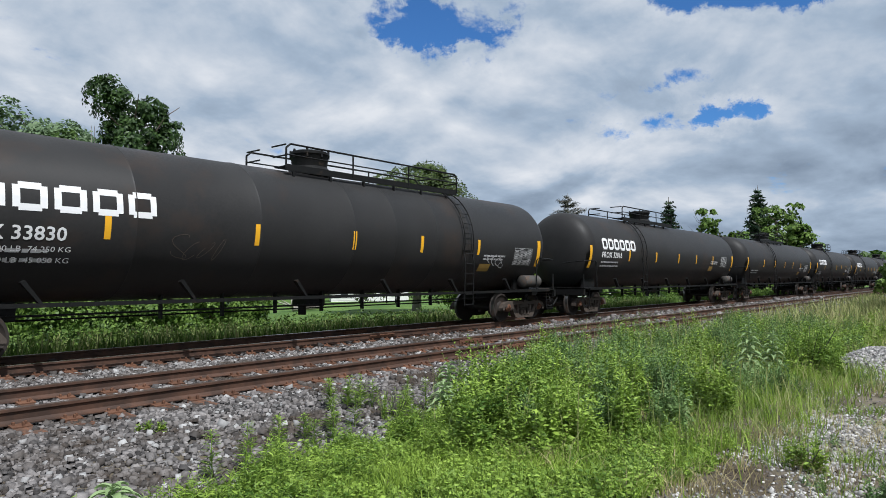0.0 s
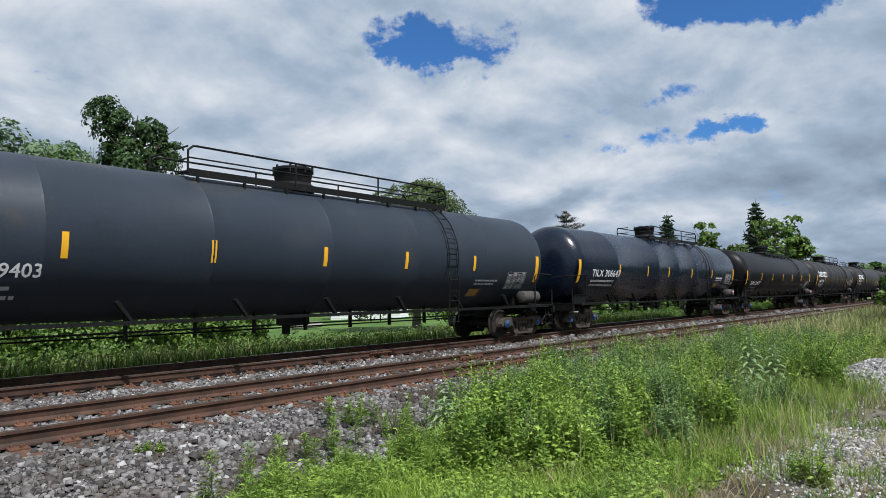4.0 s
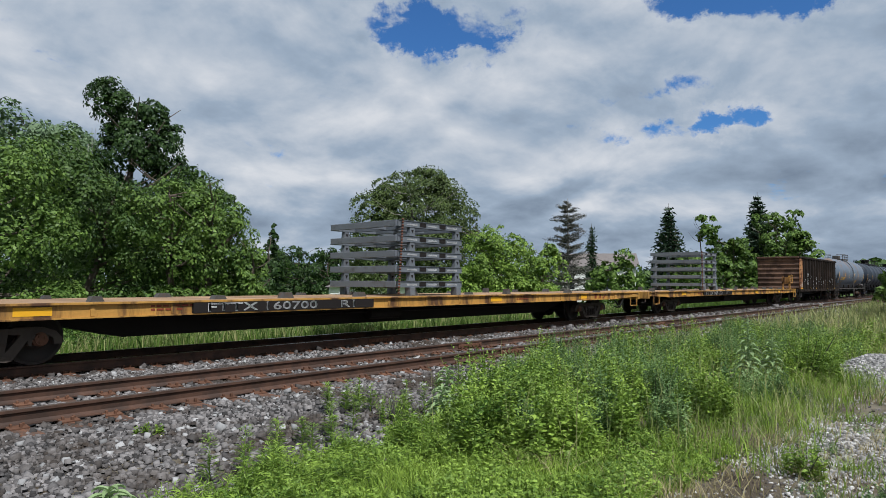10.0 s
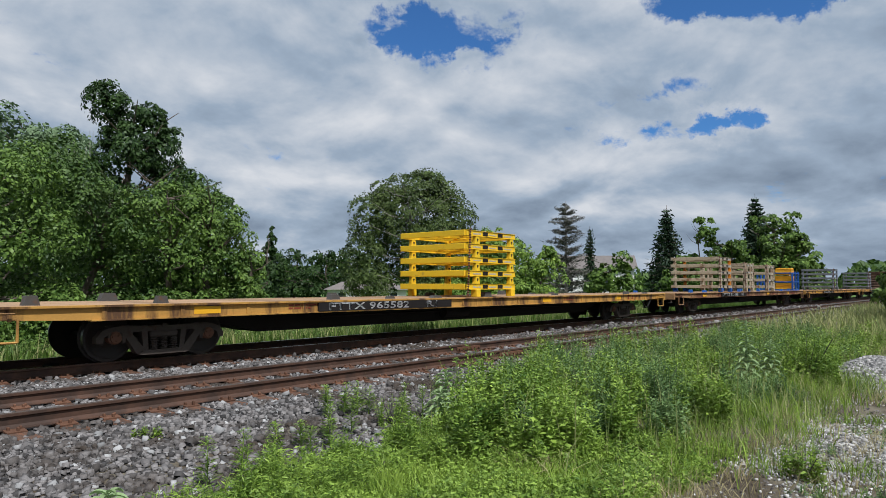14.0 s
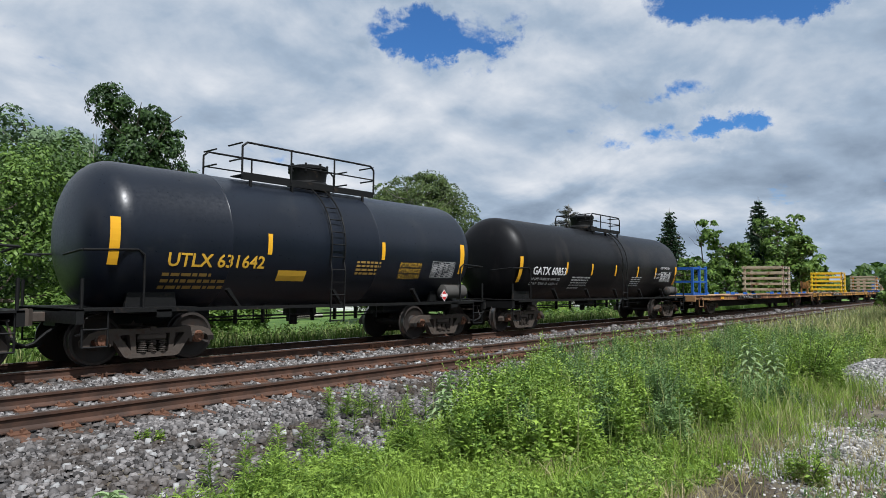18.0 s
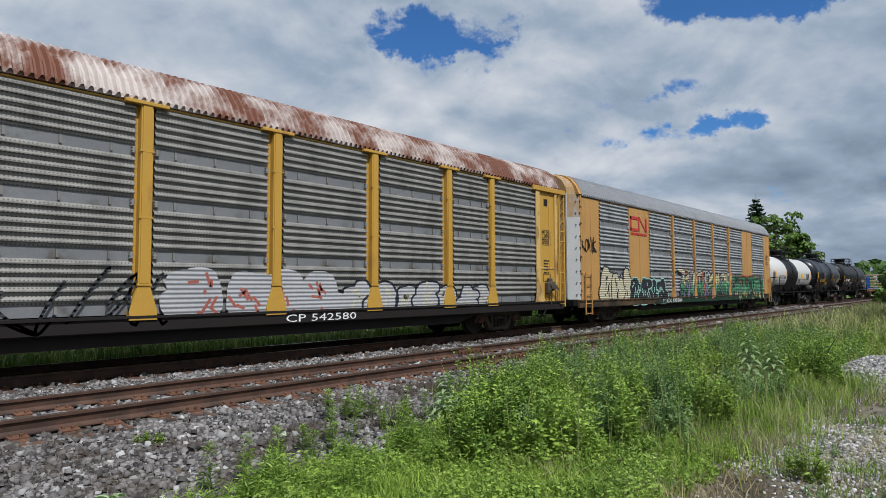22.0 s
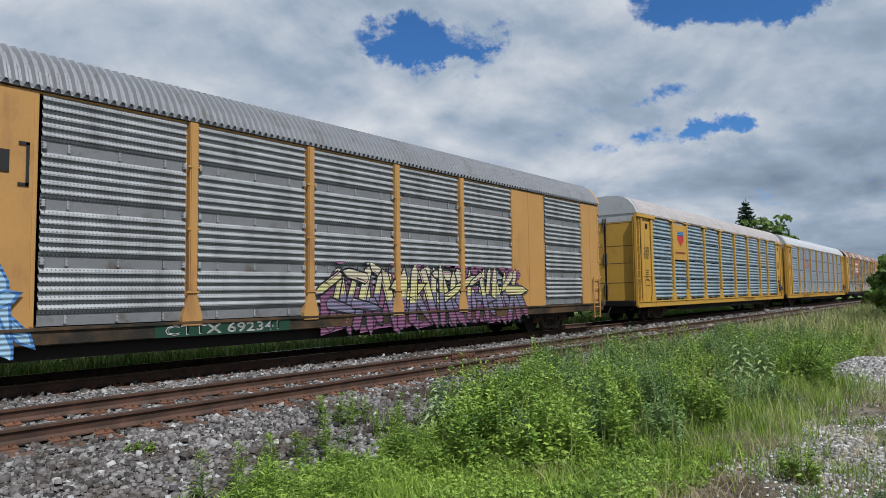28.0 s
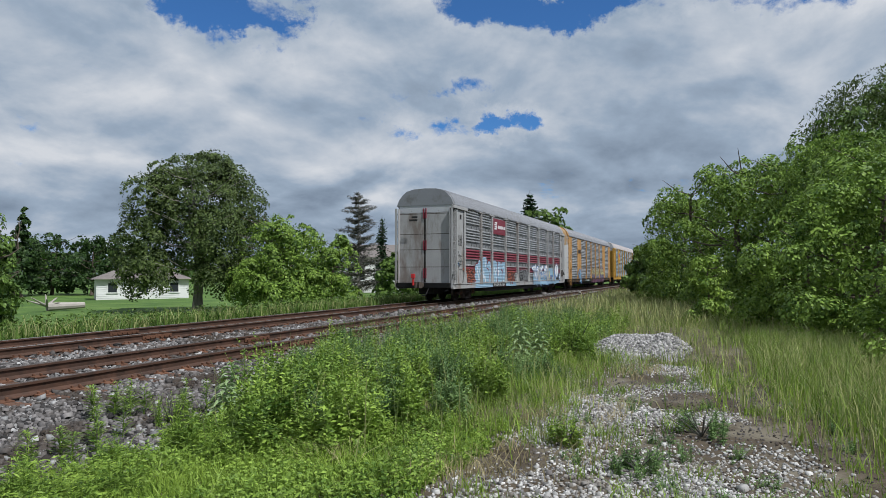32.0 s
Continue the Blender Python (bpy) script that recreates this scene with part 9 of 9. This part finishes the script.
def spruce(at, h, r, seed, label, mat="lf_needle", bare=False, n=5200, low=0.08):
    rg = np.random.default_rng(seed)
    o = thing("spruce_tree", at, label, "tree")
    m = Mesh().rod((0, 0, -0.3), (0, 0, h), 0.02 * h, 8, r2=0.02)
    quads = []
    tiers = 24 if not bare else 15
    for k in range(tiers):
        t = low + (0.985 - low) * k / tiers
        z = h * t
        L = r * (1 - t) ** (0.4 if bare else 0.85) * rg.uniform(0.82, 1.12)
        nb = 9 if not bare else 7
        for b in range(nb):
            a = 6.28 * b / nb + rg.uniform(-0.3, 0.3)
            l = L * rg.uniform(0.75, 1.1)
            up = (rg.uniform(0.02, 0.4) if bare else -0.18) * l
            zb, z = z, z + (rg.uniform(-0.5, 0.5) * h / tiers * 1.3 if bare else 0.0)
            l *= rg.uniform(0.55, 1.1) if bare else 1.0
            e = Vector((math.cos(a) * l, math.sin(a) * l, z + up))
            m.rod((0, 0, z), e, 0.05 if bare else 0.025, 4, r2=0.015)
            c = max(2, int((n / (tiers * nb)) * (l / max(r, 0.01)) * 2.0))
            f = rg.uniform(0.15, 1, c)
            x, y, zz = e.x * f, e.y * f, z + (e.z - z) * f
            sp = (0.10 * l + 0.12) * (0.55 if bare else 1.0)
            quads.append(leaf_quads(x + rg.normal(0, sp, c), y + rg.normal(0, sp, c), zz + rg.normal(-0.08, sp * 0.45, c), (0.5 if not bare else 0.34) * (h / 10), rg, 0.5, 0.3 if not bare else 0.1))
            z = zb
    part("trunk", m, M["bark" if not bare else "bleached"], o, "", True)
    quads_ob("crown", np.concatenate(quads), M[mat], parent=o)
    return o


def along(az, d):
    return d * math.cos(radians(az)), d * math.sin(radians(az))


def plant(kind, x, y, *args, sink=0.1, **kw):
    return kind(pose(x, y, gz(x, y) - sink), *args, **kw)


def build_trees():
    T = limb_tree
    plant(T, 14.7, 45.7, 13.2, 6.0, "lf_grey", 17000, 0.26, 401, "tall silvery-leaved tree behind the others", trunk=0.4, shape="round")
    # a tall dark maple of two lobes at the top and a broad, heavy middle; lumps are set across the line of sight
    lumps = [(-0.9, 0, 12.5, 1.2, 1.15), (-0.5, 0.6, 11.2, 1.2, 1.2), (1.2, 0, 11.7, 1.15, 1.0), (2.0, 0, 10.6, 1.0, 1.0), (0.6, 0, 9.6, 2.3, 1.8), (-1.7, 0, 8.0, 2.0, 1.5), (2.4, 0, 7.8, 1.7, 1.9),
             (-3.4, 0.3, 6.8, 1.9, 1.6), (0, 0, 5.5, 3.6, 2.4)]
    lumps = [(0.914 * a + 0.405 * b, -0.405 * a + 0.914 * b, z, w, v) for a, b, z, w, v in lumps]
    plant(T, 16.2, 36.6, 13.8, 4.1, "lf_deep", 34000, 0.2, 402, "tall dark-leaved tree with a lobed top", trunk=0.4, low=0.12, masses=lumps, spray=0.62)
    plant(T, 18.4, 33.6, 9.6, 3.3, "lf_dark", 17000, 0.18, 460, "broad mid-green tree behind the lawn", trunk=0.3, low=0.0)
    plant(T, 12.6, 37.9, 10.2, 4.6, "lf_dark", 17000, 0.2, 403, "broad mid-green tree behind the lawn", trunk=0.3)
    plant(T, 6.6, 24.2, 7.0, 3.4, "lf_mid", 25000, 0.13, 404, "light green spreading tree at the lawn's edge", trunk=0.2, shape="dome", low=0.02)
    plant(T, 9.6, 25.2, 7.2, 3.3, "lf_dark", 25000, 0.13, 405, "light green spreading tree at the lawn's edge", trunk=0.2, shape="dome", low=0.02)
    plant(T, 12.3, 24.1, 7.0, 2.9, "lf_mid", 22000, 0.13, 406, "mid-green bushy tree at the lawn's edge", trunk=0.2, shape="dome", low=0.02)
    plant(T, 13.7, 23.4, 6.7, 2.2, "lf_mid", 18000, 0.13, 407, "light green bushy tree at the lawn's edge", trunk=0.2, shape="dome", low=0.02)
    plant(T, 14.7, 22.6, 4.2, 1.2, "lf_mid", 8000, 0.13, 408, "light green bushy tree with low branches", trunk=0.15, shape="dome", low=0.0)
    plant(T, 52.0, 73.5, 10.3, 1.5, "lf_deep", 4200, 0.4, 409, "slim dark columnar cypress far off", trunk=0.2, shape="column", low=0.05)
    for k, (az, d, h, r) in enumerate([(57.5, 88, 6.9, 4.8), (55.2, 96, 7.6, 4.8), (52.8, 98, 8.4, 4.6), (50.2, 95, 8.0, 5.0), (47.6, 92, 7.8, 4.8), (60.5, 84, 7.4, 5)]):
        x, y = along(az, d)
        plant(T, x, y, h, r, "lf_deep", 5200, 0.36, 420 + k, "dark green tree in the far hedgerow", trunk=0.25, shape="dome", low=0.02)
    plant(T, 31.0, 28.45, 9.9, 4.35, "lf_olive", 62000, 0.15, 410, "large round olive-green tree on the lawn", trunk=0.34, shape="round", low=0.06, stems=6, bark="bark_pale", spray=0.55,
          masses=[(0, 0, 5.4, 3.3, 4.1), (-2.5, 1.1, 6.2, 1.8, 1.9), (2.4, -1.3, 6.3, 1.9, 1.9), (-2.8, 1.5, 3.6, 1.8, 2.0), (2.9, -1.5, 3.7, 1.7, 2.0), (0.6, -0.5, 8.5, 1.6, 1.3), (-1.2, 0.9, 8.1, 1.6, 1.4), (1.6, -0.9, 7.9, 1.5, 1.4), (0.8, 2.4, 5.0, 2.0, 2.4), (-0.8, -2.2, 4.4, 1.8, 2.2), (-2.6, 1.3, 2.0, 1.9, 1.6), (2.4, -1.2, 2.0, 1.7, 1.5), (-0.6, -1.8, 2.2, 1.5, 1.4)])
    plant(T, 31.5, 22.8, 6.3, 3.1, "lf_light", 26000, 0.15, 411, "bright green maple beside the track", trunk=0.2, shape="dome", low=0.02)
    plant(T, 34.5, 21.4, 4.9, 2.3, "lf_light", 9000, 0.16, 412, "bright green young maple beside the track", trunk=0.15, shape="dome", low=0.02)
    plant(spruce, 54.3, 30.6, 10.2, 2.7, 413, "half-bare grey spruce with level branches", mat="twig", bare=True, n=16000)
    plant(spruce, 71.0, 36.8, 9.5, 1.3, 414, "slim dark spruce far off", n=2600)
    plant(T, 49.6, 23.8, 5.0, 2.6, "lf_mid", 6000, 0.3, 415, "green bushy tree behind the track", trunk=0.2, shape="dome", low=0.0)
    plant(spruce, 65.3, 25.3, 10.4, 3.2, 416, "dark pointed spruce behind the track", n=6000)
    plant(T, 60.0, 21.5, 5.2, 3.0, "lf_mid", 6000, 0.32, 417, "green bushy tree behind the track", trunk=0.2, shape="dome", low=0.0)
    plant(T, 71.2, 23.4, 10.2, 1.7, "lf_mid", 1500, 0.34, 418, "thin-crowned young poplar behind the track", trunk=0.14, shape="round", low=0.55)
    plant(T, 72.0, 21.0, 7.2, 3.4, "lf_mid", 7000, 0.34, 419, "green bushy tree behind the track", trunk=0.2, shape="dome", low=0.0)
    plant(spruce, 82.3, 21.3, 13.0, 3.6, 430, "tall dark spruce above the treeline", n=7000)
    plant(T, 78.5, 18.2, 10.6, 4.4, "lf_mid", 9000, 0.36, 431, "broad green tree behind the line", trunk=0.3, shape="dome", low=0.02)
    plant(T, 78.0, 17.6, 9.0, 3.6, "lf_mid", 8000, 0.36, 432, "broad green tree behind the line", trunk=0.3, shape="dome", low=0.02)
    plant(T, 74.0, 22.5, 8.2, 3.2, "lf_dark", 6500, 0.36, 433, "dark green tree behind the line", trunk=0.3, shape="dome", low=0.02)
    plant(T, 96.0, 19.5, 8.5, 4.6, "lf_mid", 6000, 0.45, 434, "green tree far down the line", trunk=0.3, shape="dome", low=0.02)
    # the thicket on the camera's side of the line
    for k, (x, y, h, r, mat, n) in enumerate([(52.0, 3.4, 4.6, 2.6, "lf_mid", 6000), (44, 1.6, 6.6, 3.0, "lf_light", 10000), (39.0, 0.6, 8.0, 3.2, "lf_light", 12000), (33.6, -1.6, 8.0, 3.1, "lf_light", 13000), (29.6, -3.2, 7.8, 3.0, "lf_light", 13000),
                                              (62, 4.6, 5.0, 3.0, "lf_mid", 5000), (74, 5.4, 5.4, 3.0, "lf_dark", 5000), (88, 6.0, 6.0, 3.2, "lf_mid", 4000), (104, 6.4, 6.5, 3.4, "lf_mid", 4000)]):
        plant(T, x, y, h, r, mat, int(n * 1.7) if x < 50 else n, 0.14 if x < 50 else 0.36, 440 + k, "leafy green tree in the trackside thicket", trunk=0.22, shape="dome", low=0.01)
    o = plant(T, 32.5, -7.6, 10.9, 4.5, "lf_mid", 16000, 0.17, 450, "big willow with drooping pale green branches", trunk=0.45, shape="round", low=0.2)
    rg = np.random.default_rng(451)
    m = []
    for k in range(1150):
        # each strand springs from the crown's outside and hangs down
        u = rg.normal(0, 1, 3)
        u /= np.linalg.norm(u)
        q = rg.uniform(0.75, 1.04)
        z = 6.2 + 4.9 * q * (abs(u[2]) if rg.random() < 0.75 else u[2])
        L = rg.uniform(0.9, 2.6)
        c = 24
        f = np.linspace(0, 1, c)
        o_x, o_y = u[0] / math.hypot(u[0], u[1]), u[1] / math.hypot(u[0], u[1])
        m.append(leaf_quads(u[0] * q * 3.8 + o_x * 0.9 * f + rg.normal(0, 0.05, c), u[1] * q * 3.8 + o_y * 0.9 * f + rg.normal(0, 0.05, c), np.maximum(z - 0.5 + 0.3 * f - L * f * f, 0.3), 0.2, rg, 2.2, 0.22))
    tagged(quads_ob("drooping_foliage", np.concatenate(m), M["lf_olive"], parent=o), kind="stuff")
    # a smaller, paler willow before it
    o = plant(T, 27.6, -4.6, 7.2, 2.4, "lf_mid", 9000, 0.15, 459, "smaller willow with pale hanging twigs", trunk=0.2, shape="round", low=0.1)
    m = []
    for k in range(430):
        u = rg.normal(0, 1, 3)
        u /= np.linalg.norm(u)
        z, L, c = 4.2 + 3.1 * abs(u[2]), rg.uniform(0.5, 1.5), 18
        f = np.linspace(0, 1, c)
        o_x, o_y = u[0] / math.hypot(u[0], u[1]), u[1] / math.hypot(u[0], u[1])
        m.append(leaf_quads(u[0] * 1.9 + o_x * 0.7 * f + rg.normal(0, 0.04, c), u[1] * 1.9 + o_y * 0.7 * f + rg.normal(0, 0.04, c), z - 0.4 + 0.3 * f - L * f * f, 0.16, rg, 2.2, 0.22))
    tagged(quads_ob("drooping_foliage", np.concatenate(m), M["lf_light"], parent=o), kind="stuff")
    plant(T, 18.6, -3.7, 4.6, 2.4, "lf_light", 22000, 0.1, 452, "light green shrubby tree at the thicket's edge", trunk=0.16, shape="dome", low=0.0)
    plant(T, 22.6, -2.6, 4.2, 2.2, "lf_light", 18000, 0.105, 453, "green shrubby tree at the thicket's edge", trunk=0.16, shape="dome", low=0.0)
    plant(T, 15.2, -4.4, 3.4, 2.0, "lf_light", 16000, 0.085, 454, "light green shrub at the thicket's edge", trunk=0.12, shape="dome", low=0.0)
    plant(T, 24.5, -5.6, 6.6, 3.2, "lf_light", 28000, 0.105, 455, "leafy green tree in the thicket", trunk=0.2, shape="dome", low=0.0)
    plant(T, 25.0, 0.1, 2.6, 0.85, "lf_weed", 5200, 0.11, 456, "young yellow-green sapling at the verge", trunk=0.06, shape="dome", low=0.05, name="sapling")
    plant(T, 12.2, -3.4, 1.5, 1.2, "lf_light", 6000, 0.075, 457, "low leafy shrub at the thicket's edge", trunk=0.06, shape="dome", low=0.0, name="shrub")
    plant(T, 13.6, -5.2, 3.0, 1.8, "lf_mid", 11000, 0.085, 458, "green leafy shrub at the thicket's edge", trunk=0.1, shape="dome", low=0.0, name="shrub")
    # bare twigs above the left-hand trees
    for x, y, h in ((14.6, 38.6, 11.4), (15.2, 38.2, 11.8)):
        rg = np.random.default_rng(int(h * 10))
        o = thing("dead_sapling", pose(x, y, gz(x, y)), "thin bare dead stems above the trees", "dead tree")
        for k in range(5):
            part("stem", Mesh().rod((rg.uniform(-0.2, 0.2), rg.uniform(-0.2, 0.2), 0), (rg.uniform(-1, 1), rg.uniform(-1, 1), h * rg.uniform(0.8, 1.0)), 0.06, 5, r2=0.012), M["bleached"], o)


def house(at, w, d, eave, ridge, label, hip=True):
    o = thing("house", at, label, "house")
    for y0, y1, x0, x1 in ((0, 0.15, 0, w), (d - 0.15, d, 0, w), (0.15, d - 0.15, 0, 0.15), (0.15, d - 0.15, w - 0.15, w)):
        m = Mesh().box(x0, x1, y0, y1, 0, eave)
        wall = part("wall", m, M["siding"], o, "white horizontal siding")
        if y0 == 0:
            for k in range(int(eave / 0.22)):
                part("siding_board", Mesh().prism([(-0.025, k * 0.22), (0.0, k * 0.22), (0.0, k * 0.22 + 0.2)], "x", 0, w), M["siding"], wall)
    e = 0.45
    v = [(-e, -e, eave), (w + e, -e, eave), (w + e, d + e, eave), (-e, d + e, eave), (w * 0.3 if hip else -e, d / 2, ridge), (w * 0.7 if hip else w + e, d / 2, ridge)]
    part("roof", Mesh().add(v, [(0, 1, 5, 4), (2, 3, 4, 5), (1, 2, 5), (3, 0, 4), (0, 3, 2, 1)]), M["shingle"], o, "grey-brown shingled roof")
    n = max(2, int(w / 2.2))
    for k in range(n):
        x = (k + 0.5) * w / n
        win = part("window", Mesh().box(x - 0.4, x + 0.4, -0.06, -0.02, eave * 0.38, eave * 0.82), M["glass"], o, "dark window pane")
        part("frame", Mesh().box(x - 0.48, x - 0.4, -0.08, 0, eave * 0.34, eave * 0.86).box(x + 0.4, x + 0.48, -0.08, 0, eave * 0.34, eave * 0.86).box(x - 0.48, x + 0.48, -0.08, 0, eave * 0.82, eave * 0.87).box(x - 0.52, x + 0.52, -0.11, 0, eave * 0.33, eave * 0.38), M["siding"], win)
    return o


def build_far_things():
    x, y = 47.2, 56.0
    house(pose(x, y, gz(x, y) - 0.1, 0, 0, -38), 8.6, 5.0, 2.1, 3.4, "small white house with a hipped shingle roof")
    x, y = 73.0, 42.0
    house(pose(x, y, gz(x, y) - 0.1, 0, 0, -60), 9.0, 7.0, 4.6, 6.4, "white two-storey house among the trees", False)
    x, y = 43.0, 86.0
    house(pose(x, y, gz(x, y) - 0.1, 0, 0, -30), 10.0, 6.0, 2.6, 4.2, "pale house far off behind the hedge", False)
    # bleached stump and roots on the lawn
    o = thing("driftwood_stump", pose(29.5, 38.5, gz(29.5, 38.5)), "bleached fallen stump with bare roots", "stump")
    rg = random.Random(9)
    part("log", Mesh().rod((-0.6, 0, 0.25), (1.4, -0.8, 0.3), 0.28, 10, r2=0.2), M["bleached"], o, "", True)
    for k in range(7):
        a = rg.uniform(0, 6.28)
        part("root", Mesh().rod((-0.6, 0, 0.3), (-0.9 + math.cos(a) * 1.0, math.sin(a) * 0.8, 0.5 + 0.6 * rg.random()), 0.09, 6, r2=0.03), M["bleached"], o)
    # headstones on the grass
    for k, (x, y) in enumerate([(17.5, 33), (19.2, 34.5), (21, 33.6), (22.8, 35.2), (16.2, 35.5), (20.4, 37.5)]):
        z = gz(x, y)
        o = thing("headstone", pose(x, y, z, 0, 0, -30 + 7 * k), "grey granite headstone on the lawn", "headstone", "headstones")
        w, h = 0.35 + 0.1 * (k % 3), 0.75 + 0.12 * (k % 4)
        part("base", Mesh().box(-w - 0.12, w + 0.12, -0.22, 0.22, -0.05, 0.16, bevel=0.02), M["stone_pale"], o)
        part("slab", Mesh().prism([(-w, 0.16), (w, 0.16), (w, h), (w * 0.6, h + 0.09), (0, h + 0.13), (-w * 0.6, h + 0.09), (-w, h)], "y", -0.1, 0.1), M["stone"], o)
    # the wood that closes the view on every side
    rg = np.random.default_rng(77)
    n = 30000
    az = rg.uniform(0, 2 * np.pi, n)
    d = rg.uniform(240, 300, n)
    x, y = np.cos(az) * d, np.sin(az) * d
    k = ~((np.abs(y - 12) < 14) & (x > 0))
    x, y, az = x[k], y[k], az[k]
    hh = 8 + 3.5 * np.sin(az * 23) + 2.0 * np.sin(az * 61)
    z = -1.5 + hh * rg.uniform(0, 1, len(x)) ** 0.8
    V = leaf_quads(x, y, z, 3.2, rg, 0.3, 0.7)
    quads_ob("far_wood", V, M["lf_dark"], "dark wood along the horizon", "wood", kind="stuff")


build_trees()
build_far_things()
motions()
